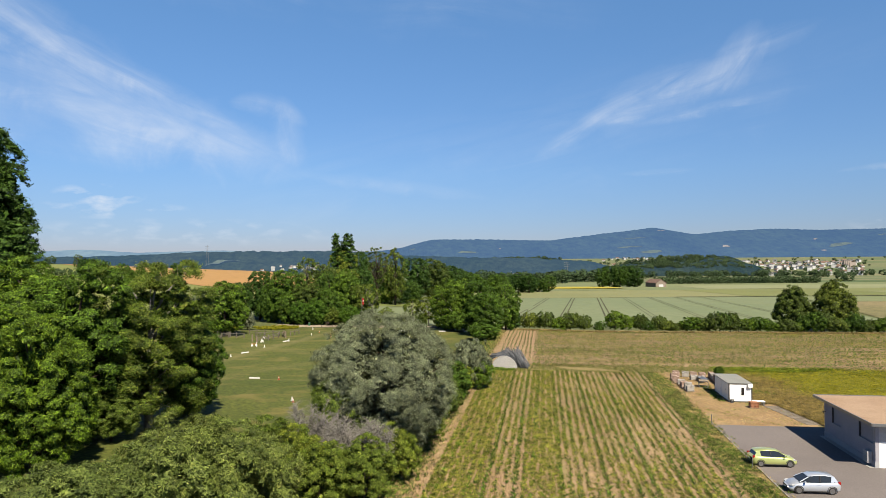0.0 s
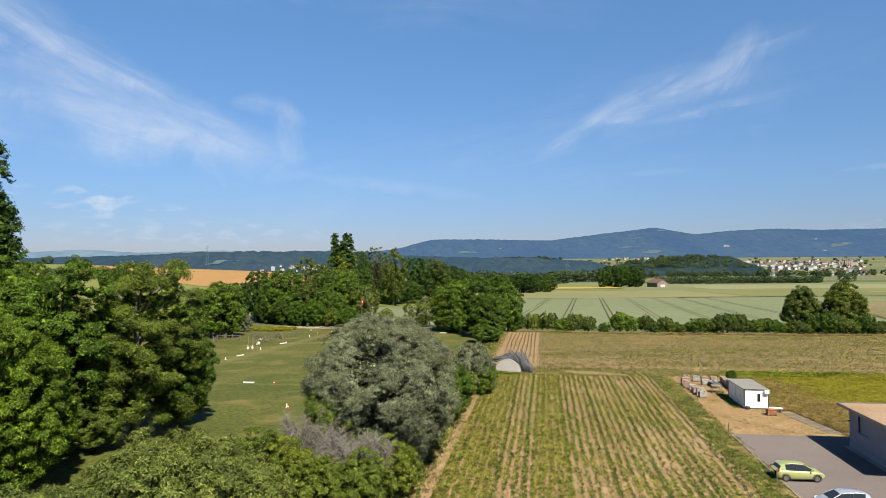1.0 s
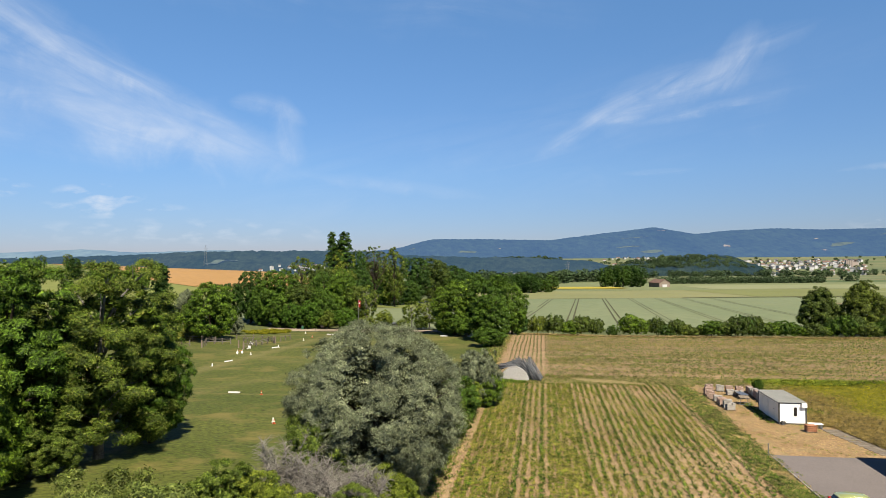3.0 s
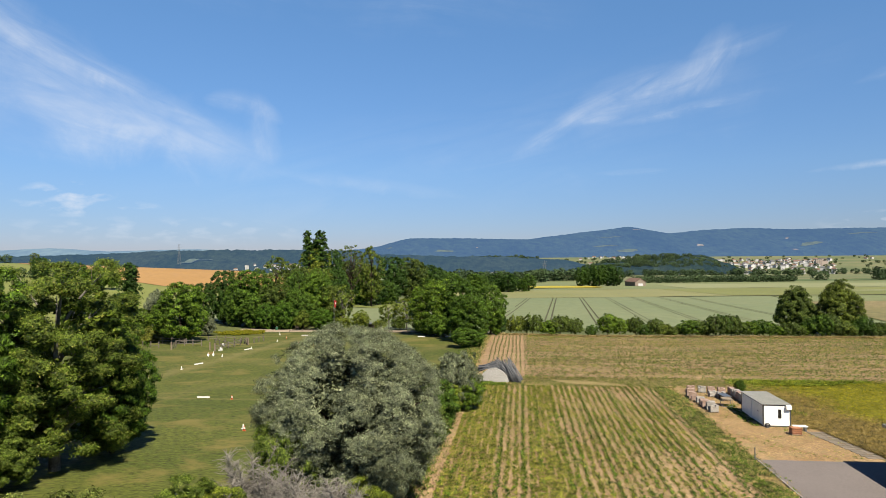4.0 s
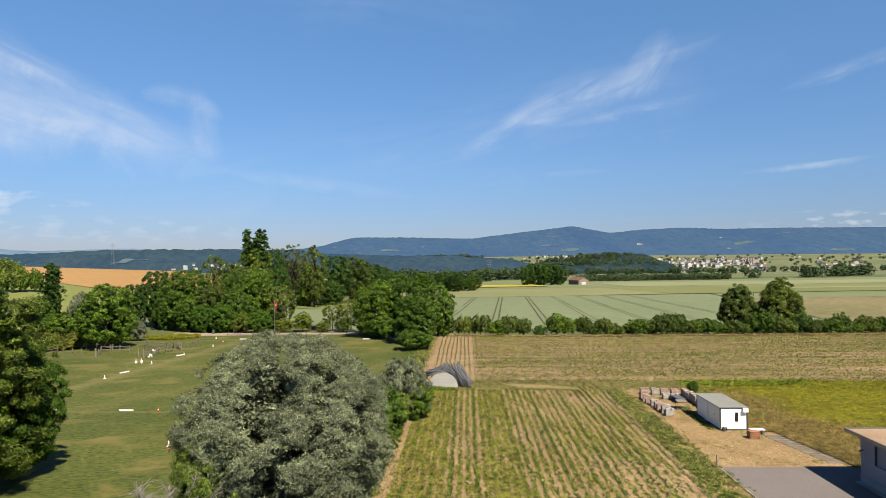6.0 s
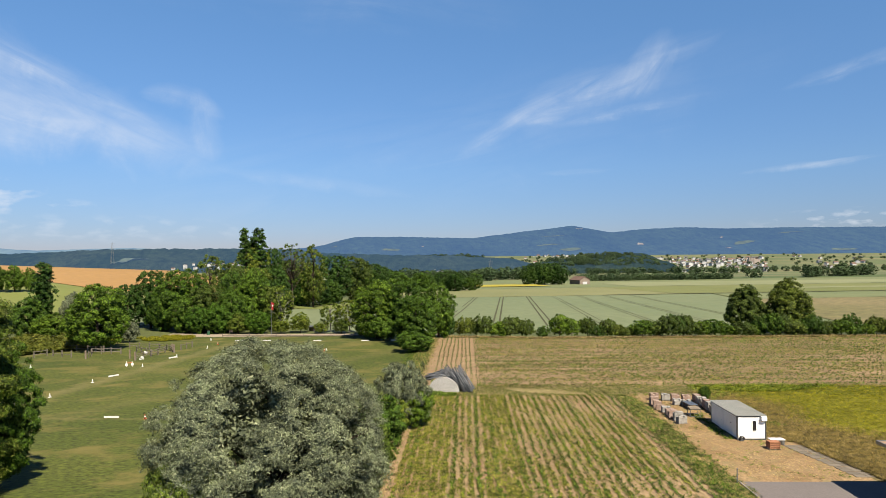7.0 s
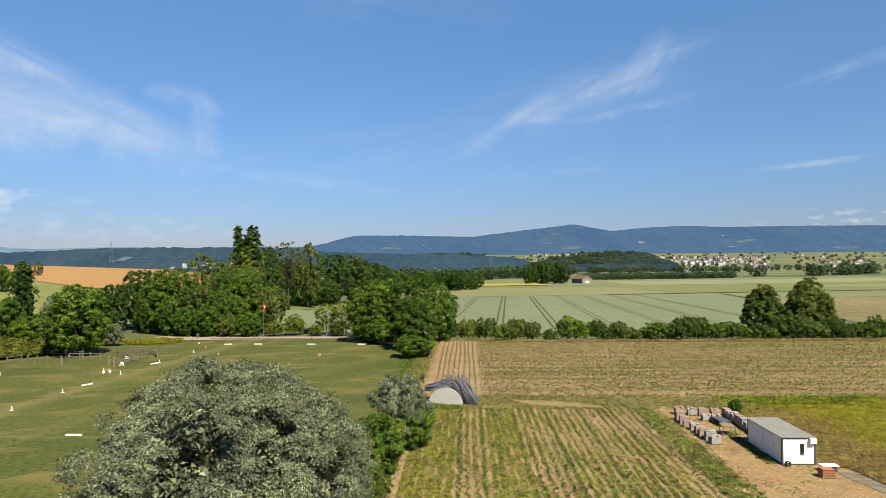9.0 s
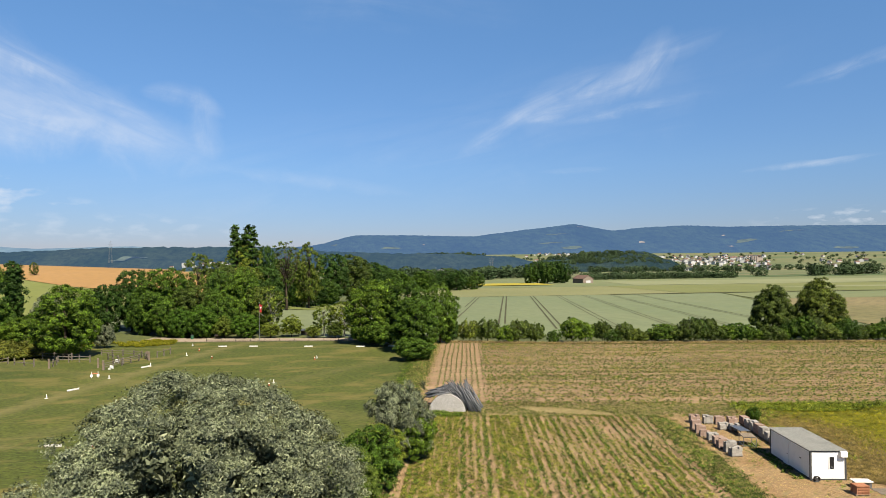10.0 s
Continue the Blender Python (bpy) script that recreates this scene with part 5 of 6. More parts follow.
M_PINK = varied("pinkish_paving_stone", (0.1943, 0.1311, 0.102), (0.2526, 0.1846, 0.1506))
M_GREYSTONE = varied("grey_paving_stone", (0.1749, 0.1652, 0.1506), (0.2623, 0.2478, 0.2283))
M_BRICK = varied("orange_hollow_brick", (0.2429, 0.102, 0.04857), (0.3011, 0.136, 0.07286))

PARCEL = Matrix.Rotation(TURN, 4, "Z")


def at(a, b, z=0.0, turn=0.0):
    return Matrix.Translation(P(a, b, z)) @ PARCEL @ Matrix.Rotation(turn, 4, "Z")


HW, HL, HH = 2.78, 6.8, 2.12
hut = thing("site_hut", "white panelled site hut with dark corner posts", "hut", at(22.0, 83.3, 0.04) @ Matrix.Diagonal((1, 1, 1.06, 1)))
part("floor_frame", Geo().box((HW / 2, HL / 2, 0.07), (HW, HL, 0.14), ch=0.01), M_DARKTRIM, hut)
for nm, c, s in (("front_panel", (HW / 2, 0.05, 1.13), (HW - 0.24, 0.06, 1.98)), ("back_panel", (HW / 2, HL - 0.05, 1.13), (HW - 0.24, 0.06, 1.98))):
    part(nm, Geo().box(c, s, ch=0.008), M_WHITE, hut)
for k in range(5):
    for x in (0.05, HW - 0.05):
        y0 = 0.13 + (HL - 0.26) * k / 5
        part("side_panel", Geo().box((x, y0 + (HL - 0.26) / 10, 1.13), (0.06, (HL - 0.26) / 5 - 0.012, 1.98), ch=0.008), M_WHITE, hut)
for x in (0.06, HW - 0.06):
    for y in (0.06, HL - 0.06):
        part("corner_post", Geo().box((x, y, 1.12), (0.14, 0.14, 2.02), ch=0.012), M_DARKTRIM, hut)
for c, s in (((HW / 2, 0.05, 2.15), (HW, 0.13, 0.09)), ((HW / 2, HL - 0.05, 2.15), (HW, 0.13, 0.09)), ((0.05, HL / 2, 2.15), (0.13, HL - 0.2, 0.09)), ((HW - 0.05, HL / 2, 2.15), (0.13, HL - 0.2, 0.09))):
    part("eave_trim", Geo().box(c, s, ch=0.008), M_DARKTRIM, hut)
g = Geo()
nr_ = 22
rz = lambda i: 2.215 + (0.06 if i % 2 else 0.0)
for i in range(nr_ + 1):
    x = -0.08 + (HW + 0.16) * i / nr_
    for y, d in ((-0.12, 0.0), (HL + 0.08, 0.0)):
        g.v += [(x, y, rz(i)), (x, y, rz(i) - 0.025)]
for i in range(nr_):
    k = 4 * i
    g.f += [(k, k + 4, k + 6, k + 2), (k + 1, k + 3, k + 7, k + 5), (k, k + 1, k + 5, k + 4), (k + 2, k + 6, k + 7, k + 3)]
part("roof", g, M_ROOFMETAL, hut, "corrugated grey metal roof")
win = part("window", Geo().box((1.66, 0.005, 1.30), (0.50, 0.05, 1.02), ch=0.01), M_WHITE, hut, "white framed window")
part("pane", Geo().box((1.66, -0.024, 1.30), (0.34, 0.02, 0.88)), M_GLASS, win)
ac = part("air_conditioner", Geo().box((2.50, -0.14, 1.98), (0.52, 0.30, 0.40), ch=0.03), M_WHITE, hut)
part("bracket", Geo().box((2.34, -0.12, 1.75), (0.04, 0.24, 0.05)).box((2.66, -0.12, 1.75), (0.04, 0.24, 0.05)), M_STEEL, ac)
door = part("door", Geo().box((-0.002, 3.9, 1.02), (0.05, 0.95, 1.86), ch=0.012), M_WHITE, hut, "plain white door")
part("handle", Geo().tube([(-0.03, 3.52, 1.0), (-0.09, 3.52, 1.0), (-0.09, 3.64, 1.0)], 0.018, 6), M_STEEL, door)
part("latch", Geo().box((-0.01, 1.5, 1.25), (0.05, 0.22, 0.07), ch=0.01), M_DARKTRIM, hut)
# hose reel at the corner
reel = thing("hose_reel", "black hose coiled beside the hut's corner", "hose", at(22.25, 82.95, 0.06))
g = Geo()
for k in range(5):
    g.tube([(0.02 * k + 0.20 * math.cos(q), -0.02 * k, 0.24 + 0.20 * math.sin(q)) for q in np.linspace(0, math.tau, 14)], 0.035, 6, False)
part("coil", g, M_BLACK, reel)
part("hub", Geo().tube([(0, -0.14, 0.24), (0, 0.08, 0.24)], 0.12, 10).box((0, 0, 0.04), (0.3, 0.25, 0.08), ch=0.01), M_DARKTRIM, reel)
# slab on trestles
slab = thing("slab_table", "white slab lying on low supports", "table", at(24.6, 82.3, 0.06))
part("slab", Geo().box((0.45, -0.5, 0.50), (1.35, 0.75, 0.05), ch=0.008), M_WHITE, slab)
for x in (0.0, 0.95):
    part("support", Geo().box((x, -0.5, 0.24), (0.2, 0.6, 0.47), ch=0.01), M_STEEL, slab)

# pallets of paving stones
ME_SLAT = mesh_of("slat", Geo().box((0, 0, 0), (1.1, 0.12, 0.022)), M_WOODPALE)
ME_BLOCKROW = mesh_of("runner", Geo().box((0, 0, 0), (0.1, 0.8, 0.09)), M_WOODPALE)
ME_PINK = mesh_of("stone", Geo().box((0, 0, 0), (0.345, 0.255, 0.168)), M_PINK)
ME_GREY = mesh_of("stone", Geo().box((0, 0, 0), (0.345, 0.255, 0.168)), M_GREYSTONE)


def pallet_under(root, w=1.1, d=0.8):
    for x in (-0.48, 0, 0.48):
        part("runner", ME_BLOCKROW, None, root).location = (x, 0, 0.045)
    for k in range(5):
        part("slat", ME_SLAT, None, root).location = (0, -0.34 + 0.17 * k, 0.102)


rng = random.Random(12)


def stack(a, b, turn, layers, me, label):
    root = thing("stone_pallet", label, "pallet", at(a, b - 0.5, 0.06, turn) @ Matrix.Scale(0.88, 4), "pallets of stone in the yard")
    pallet_under(root)
    for L in range(layers):
        for i in range(3):
            for j in range(3):
                if L == layers - 1 and rng.random() < 0.35:
                    continue
                o = part("stone", me, None, root)
                o.location = (-0.355 + 0.355 * i + rng.uniform(-.012, .012), -0.265 + 0.265 * j + rng.uniform(-.012, .012), 0.113 + 0.085 + 0.172 * L)
                o.rotation_euler = (0, 0, rng.uniform(-0.03, 0.03))


for k in range(8):
    t = k / 7
    pink = k in (0, 1, 2, 4, 5)
    stack(18.3 + 0.5 * t + rng.uniform(-0.15, 0.15), 98.8 - 8.8 * t, rng.uniform(-0.15, 0.15), rng.choice((4, 5, 6)), ME_PINK if pink else ME_GREY, "pallet stacked with pinkish paving stones" if pink else "pallet stacked with grey paving stones")
for a, b, me in ((18.6, 102.2, ME_PINK), (19.9, 101.9, ME_GREY), (21.0, 101.6, ME_PINK), (22.2, 101.3, ME_PINK)):
    stack(a + 0.5, b - 0.6, rng.uniform(-0.1, 0.1), 5, me, "pallet of paving stones in the back row")
for a, b in ((21.9, 98.9), (22.8, 98.5)):
    stack(a - 0.8, b, rng.uniform(-0.1, 0.1), 4, ME_GREY, "small grey pallet of paving stones")
for k in range(8):
    stack(24.0 - 0.04 * k, 100.8 - 1.22 * k, 1.57 + rng.uniform(-0.08, 0.08), rng.choice((5, 6)), ME_GREY if k % 3 else ME_PINK, "weathered pallet of stones beside the hut")
# pallet of orange hollow bricks
root = thing("brick_pallet", "pallet of orange hollow bricks beside the hut", "pallet", at(24.05, 80.3, 0.06, 0.05))
pallet_under(root)
g = Geo()
bw_, bd_, bh_ = 0.30, 0.24, 0.20
for sx in (-1, 1):
    g.box((sx * (bw_ / 2 - 0.02), 0, 0), (0.04, bd_, bh_))
g.box((0, 0, bh_ / 2 - 0.02), (bw_ - 0.08, bd_, 0.04)).box((0, 0, -bh_ / 2 + 0.02), (bw_ - 0.08, bd_, 0.04)).box((0, 0, 0), (0.03, bd_, bh_ - 0.08))
ME_HOLLOW = mesh_of("brick", g, M_BRICK)
for L in range(3):
    for i in range(3):
        for j in range(3):
            o = part("brick", ME_HOLLOW, None, root)
            o.location = (-0.315 + 0.315 * i, -0.26 + 0.26 * j + rng.uniform(-.01, .01), 0.113 + 0.1 + 0.205 * L)
# metal frame crate and a low table of boards
crate = thing("metal_crate", "open metal frame crate with boards on top", "crate", at(21.2, 92.9, 0.06, -0.1))
for x in (-0.55, 0.55):
    for y in (-0.7, 0.7):
        part("upright", Geo().box((x, y, 0.45), (0.05, 0.05, 0.9)), M_STEEL, crate)
for z in (0.1, 0.88):
    for x in (-0.55, 0.55):
        part("rail", Geo().box((x, 0, z), (0.05, 1.35, 0.05)), M_STEEL, crate)
    for y in (-0.7, 0.7):
        part("rail", Geo().box((0, y, z), (1.05, 0.05, 0.05)), M_STEEL, crate)
for k in range(5):
    part("board", Geo().box((-0.46 + 0.23 * k, 0, 0.925), (0.2, 1.5, 0.03)), M_WOODPALE, crate)
tab = thing("plank_table", "grey plank table among the stone pallets", "table", at(22.0, 96.6, 0.06, 0.1))
for k in range(4):
    part("board", Geo().box((-0.38 + 0.25 * k, 0, 0.6), (0.235, 2.2, 0.05), ch=0.006), M_STEEL, tab)
for y in (-0.8, 0.8):
    part("trestle", Geo().box((0, y, 0.54), (0.95, 0.08, 0.07)).box((-0.35, y, 0.27), (0.07, 0.07, 0.5)).box((0.35, y, 0.27), (0.07, 0.07, 0.5)), M_WOOD, tab)
BUSH.put(*PA(25.3, 101.2), 1.7, 0.4, 0.8, "small round bush behind the pallets")
# slabs of an old path from the hut to the lot
rng = random.Random(77)
M_SLABS = varied("old_concrete_slab", (0.092, 0.076, 0.056), (0.136, 0.114, 0.088))
ME_SLAB = mesh_of("slab", Geo().box((0, 0, 0), (0.9, 0.62, 0.06)), M_SLABS)
walkway = thing("slab_path", "old path of sunken concrete slabs", "path", at(25.6, 81.5, 0.05), kind="structure")
for k in range(13):
    for j in range(2):
        o = part("slab", ME_SLAB, None, walkway)
        o.location = (0.13 * k + 0.95 * j + 0.3 + rng.uniform(-.06, .06), -0.3 - 0.70 * k + rng.uniform(-.04, .04), 0.012)
        o.rotation_euler = (rng.uniform(-.015, .015), rng.uniform(-.015, .015), rng.uniform(-.08, .08))

# ---------------------------------------------------------------- vault with poles
M_CONC = surface("whitewashed_concrete", (0.282, 0.2735, 0.2623), (0.342, 0.3334, 0.3235), 0.8, 7, 0.85, 0.3, 0.02)
M_POLE = varied("grey_weathered_pole", (0.04372, 0.04857, 0.05586), (0.1214, 0.1263, 0.1409))
vx = Vector((3.8, -1.2, 0)).normalized()
VAULT = Matrix.Translation((10.25, 105.8, 0)) @ Matrix.Rotation(math.atan2(vx.y, vx.x), 4, "Z") @ Matrix.Diagonal((0.97, 0.97, 1.12, 1))
vault = thing("storage_vault", "low white concrete vault covered with poles", "shed", VAULT)
arc = lambda q, r, h: (-math.cos(q) * r, math.sin(q) * h)
qs = np.linspace(0, math.pi, 25)
g = Geo()
g.v = [(*((arc(q, 2.15, 1.80)[0]), 0.0), arc(q, 2.15, 1.80)[1]) for q in qs] + [(arc(q, 2.15, 1.80)[0], 0.18, arc(q, 2.15, 1.80)[1]) for q in qs]
n = len(qs)
g.f = [tuple(range(n))[::-1], tuple(range(n, 2 * n))] + [(i, i + 1, n + i + 1, n + i) for i in range(n - 1)] + [(n - 1, 0, n, 2 * n - 1)]
part("end_wall", g, M_CONC, vault, "whitewashed rounded end wall")
g = Geo()
for r, h in ((2.12, 1.77), (2.02, 1.67)):
    for y in (0.18, 3.2):
        g.v += [(arc(q, r, h)[0], y, arc(q, r, h)[1]) for q in qs]
for i in range(n - 1):
    g.f += [(i, i + 1, n + i + 1, n + i), (2 * n + i, 3 * n + i, 3 * n + i + 1, 2 * n + i + 1), (i, 2 * n + i, 2 * n + i + 1, i + 1), (n + i, n + i + 1, 3 * n + i + 1, 3 * n + i)]
part("shell", g, M_CONC, vault)
ME_POLES = [mesh_of("pole", Geo().tube([(0, 0, 0), (0.03, 0.02, 1.3), (0, 0.03, L)], [0.055, 0.05, 0.035], 6), M_POLE, True) for L in (2.6, 2.9, 3.2)]
rng = random.Random(41)
for i in range(118):
    t = i / 117
    o = part("pole", rng.choice(ME_POLES), None, vault)
    y = 0.28 + 2.9 * t + rng.uniform(-0.08, 0.08)
    foot = Vector((3.2 + rng.uniform(-0.7, 0.8), y, 0.02))
    head = Vector((rng.uniform(0.3, 2.1), max(0.32, y + rng.uniform(-0.9, 0.9)), 2.35 + rng.uniform(-0.2, 0.7)))
    o.matrix_basis = Matrix.Translation(foot) @ (head - foot).to_track_quat("Z", "Y").to_matrix().to_4x4()
for i in range(40):
    o = part("pole", rng.choice(ME_POLES), None, vault)
    y = 0.4 + 2.8 * i / 39
    foot = Vector((-2.6 + rng.uniform(-0.3, 0.3), y, 1.45 + rng.uniform(-0.25, 0.35)))
    head = Vector((-0.1 + rng.uniform(-0.2, 0.3), max(0.34, y + rng.uniform(-0.5, 0.5)), 2.0 + rng.uniform(-0.1, 0.35)))
    o.matrix_basis = Matrix.Translation(foot) @ (head - foot).to_track_quat("Z", "Y").to_matrix().to_4x4()

for i in range(46):
    o = part("pole", ME_POLES[0], None, vault)
    y = 0.5 + 2.6 * i / 45
    foot = Vector((1.5 + rng.uniform(-0.5, 0.5), y, 1.25 + rng.uniform(-0.1, 0.2)))
    head = Vector((-0.9 + rng.uniform(-0.7, 1.2), max(0.4, y + rng.uniform(-0.4, 0.6)), 2.45 + rng.uniform(-0.2, 0.5)))
    o.matrix_basis = Matrix.Translation(foot) @ (head - foot).to_track_quat("Z", "Y").to_matrix().to_4x4() @ Matrix.Scale(0.85, 4)

# ---------------------------------------------------------------- building by the parking lot
M_WALL = surface("lilac_grey_render", (0.2263, 0.2197, 0.2526), (0.2623, 0.2552, 0.2841), 0.5, 9, 0.9, 0.15, 0.01, mid=0.06)
M_PLINTH = surface("pale_plinth", (0.2429, 0.2429, 0.2623), (0.2817, 0.2817, 0.2963), 0.8, 9, 0.9, 0.2, 0.01, mid=0.08)
M_ROOFGRAVEL = surface("reddish_roof_gravel", (0.2137, 0.1457, 0.09711), (0.2623, 0.1894, 0.1311), 0.3, 10, 0.95, 0.5, 0.02, mid=0.15)
M_PALEWALL = plain("pale_front_render", (0.3205, 0.3157, 0.3205), 0.85)
bld = thing("utility_building", "low flat-roofed grey building beside the lot", "building", at(27.05, 67.95, 0.07))
LB, WB, HB = 10.2, 16.0, 3.72
g = Geo()
openings = [(-3.6, -1.8, 1.8, 3.27), (-9.75, -7.3, 1.98, 3.3)]
ys = [-LB, -9.75, -7.3, -3.6, -1.8, 0]
for k in range(5):
    y0, y1 = ys[k], ys[k + 1]
    op = [o for o in openings if abs(o[0] - y0) < 0.01]
    if op:
        _, _, z0, z1 = op[0]
        g.box((0.15, (y0 + y1) / 2, (0.55 + z0) / 2), (0.3, y1 - y0, z0 - 0.55)).box((0.15, (y0 + y1) / 2, (z1 + HB) / 2), (0.3, y1 - y0, HB - z1))
    else:
        g.box((0.15, (y0 + y1) / 2, (0.55 + HB) / 2), (0.3, y1 - y0, HB - 0.55))
g.box((WB / 2, -0.15, (0.55 + HB) / 2), (WB - 0.6, 0.3, HB - 0.55)).box((WB - 0.15, -LB / 2, (0.55 + HB) / 2), (0.3, LB, HB - 0.55))
part("wall", g, M_WALL, bld, "lilac-grey rendered wall")
part("front_wall", Geo().box((WB / 2 + 0.9, -LB + 0.15, HB / 2), (WB - 2.4, 0.3, HB)), M_PALEWALL, bld)
part("plinth", Geo().box((0.13, -LB / 2, 0.26), (0.34, LB, 0.56)).box((WB / 2, -0.13, 0.26), (WB - 0.7, 0.34, 0.56)), M_PLINTH, bld, "paler plinth")
for y0, y1, z0, z1 in openings:
    w_ = part("window", Geo().box((0.2, (y0 + y1) / 2, (z0 + z1) / 2), (0.08, y1 - y0, z1 - z0), ch=0.01), M_PALEWALL, bld, "closed grey window shutter")
    for k in range(9):
        part("slat", Geo().box((0.15, (y0 + y1) / 2, z0 + (k + 0.5) * (z1 - z0) / 9), (0.03, y1 - y0 - 0.1, (z1 - z0) / 9 - 0.006)), M_WALL, w_)
    part("sill", Geo().box((-0.03, (y0 + y1) / 2, z0 - 0.03), (0.12, y1 - y0 + 0.1, 0.05)), M_PLINTH, w_)
    part("reveal", Geo().box((0.06, y1 - 0.03, (z0 + z1) / 2), (0.16, 0.05, z1 - z0)), M_DARKTRIM, w_)
part("roof", Geo().box((WB / 2, -LB / 2 - 0.15, HB + 0.10), (WB + 1.5, LB + 1.9, 0.19), ch=0.02), M_PLINTH, bld, "flat roof slab")
part("roof_gravel", Geo().box((WB / 2, -LB / 2 - 0.15, HB + 0.21), (WB + 1.25, LB + 1.65, 0.045)), M_ROOFGRAVEL, bld, "reddish gravel on the roof")
for c, s in (((-0.72, -LB / 2 - 0.15, HB + 0.15), (0.09, LB + 1.95, 0.25)), ((WB + 0.72, -LB / 2 - 0.15, HB + 0.15), (0.09, LB + 1.95, 0.25)), ((WB / 2, 0.82, HB + 0.15), (WB + 1.35, 0.09, 0.25)), ((WB / 2, -LB - 1.12, HB + 0.15), (WB + 1.35, 0.09, 0.25))):
    part("fascia", Geo().box(c, s, ch=0.012), M_STEEL, bld, "pale metal roof edge")
hp = part("wall_unit", Geo().box((-0.22, -9.3, 0.75), (0.38, 0.75, 1.0), ch=0.03), M_PALEWALL, bld, "grey wall-mounted unit")
for k in range(5):
    part("louvre", Geo().box((-0.425, -9.3, 0.45 + 0.15 * k), (0.02, 0.6, 0.05)), M_STEEL, hp)
fd = part("front_door", Geo().box((0.85, -LB + 0.1, 1.1), (1.1, 0.08, 2.2), ch=0.02), M_WHITE, bld, "white front door")
part("handle", Geo().tube([(0.45, -LB + 0.05, 1.05), (0.45, -LB - 0.03, 1.05), (0.57, -LB - 0.03, 1.05)], 0.018, 6), M_STEEL, fd)
part("door_wall", Geo().box((0.85, -LB + 0.15, 2.96), (1.7, 0.28, 1.5)).box((0.15, -LB + 0.15, 1.1), (0.29, 0.28, 2.2)).box((1.55, -LB + 0.15, 1.1), (0.3, 0.28, 2.2)), M_PALEWALL, bld)
part("lamp_bracket", Geo().box((-0.12, -0.35, 2.55), (0.24, 0.08, 0.08)).box((-0.26, -0.35, 2.5), (0.1, 0.12, 0.16), ch=0.01), M_DARKTRIM, bld)
part("drain_gravel", Geo().box((-0.25, -LB / 2, 0.012), (0.5, LB, 0.03)), M_GREYSTONE, bld)
# kerb stones along the lot
M_KERB = varied("concrete_kerb", (0.1555, 0.1506, 0.1409), (0.204, 0.1991, 0.1894))
ME_KERB = mesh_of("kerb_stone", Geo().box((0, 0, 0), (0.10, 0.985, 0.16)), M_KERB)
kerb = thing("kerb", "narrow concrete kerb along the lot", "kerb", at(17.28, 40, 0.06), kind="structure")
for k in range(32):
    part("kerb_stone", ME_KERB, None, kerb).location = (0, 0.5 + k, 0.02)
for a, b, h in ((17.05, 71.1, 1.1), (16.75, 56.2, 1.1)):
    po = thing("marker_post", "slim grey metal marker post", "post", at(a, b, 0.05))
    part("tube", Geo().tube([(0, 0, -0.2), (0, 0, h)], 0.045, 8), M_STEEL, po)
    part("cap", Geo().tube([(0, 0, h), (0, 0, h + 0.04), (0, 0, h + 0.07)], [0.055, 0.05, 0.015], 8), M_STEEL, po)


# ---------------------------------------------------------------- cars
M_TYRE = plain("tyre_rubber", (0.00874, 0.00874, 0.00874), 0.8)
M_RIM = plain("alloy_rim", (0.2672, 0.272, 0.2817), 0.3, 0.9)
M_CARGLASS = plain("car_glass", (0.01457, 0.017, 0.01943), 0.05)
M_LAMP = plain("headlamp_glass", (0.2914, 0.3011, 0.3157), 0.1)
M_TAIL = plain("red_tail_lamp", (0.2185, 0.007286, 0.004857), 0.2)
M_PLASTIC = plain("black_plastic", (0.01457, 0.01457, 0.01555), 0.6)
M_PLATE = plain("white_plate", (0.70, 0.70, 0.69), 0.5)


def car_paint(name, colour, metal):
    m, nt, bsdf = shader(name)
    n = noise_tex(nt, coords(nt), 3.0, 3)
    nt.links.new(ramp(nt, n, [(0.3, tuple(c * 0.96 for c in colour)), (0.7, colour)]), bsdf.inputs["Base Color"])
    bsdf.inputs["Roughness"].default_value, bsdf.inputs["Metallic"].default_value = 0.32, metal
    bsdf.inputs["Coat Weight"].default_value = 0.8
    bsdf.inputs["Coat Roughness"].default_value = 0.04
    return m


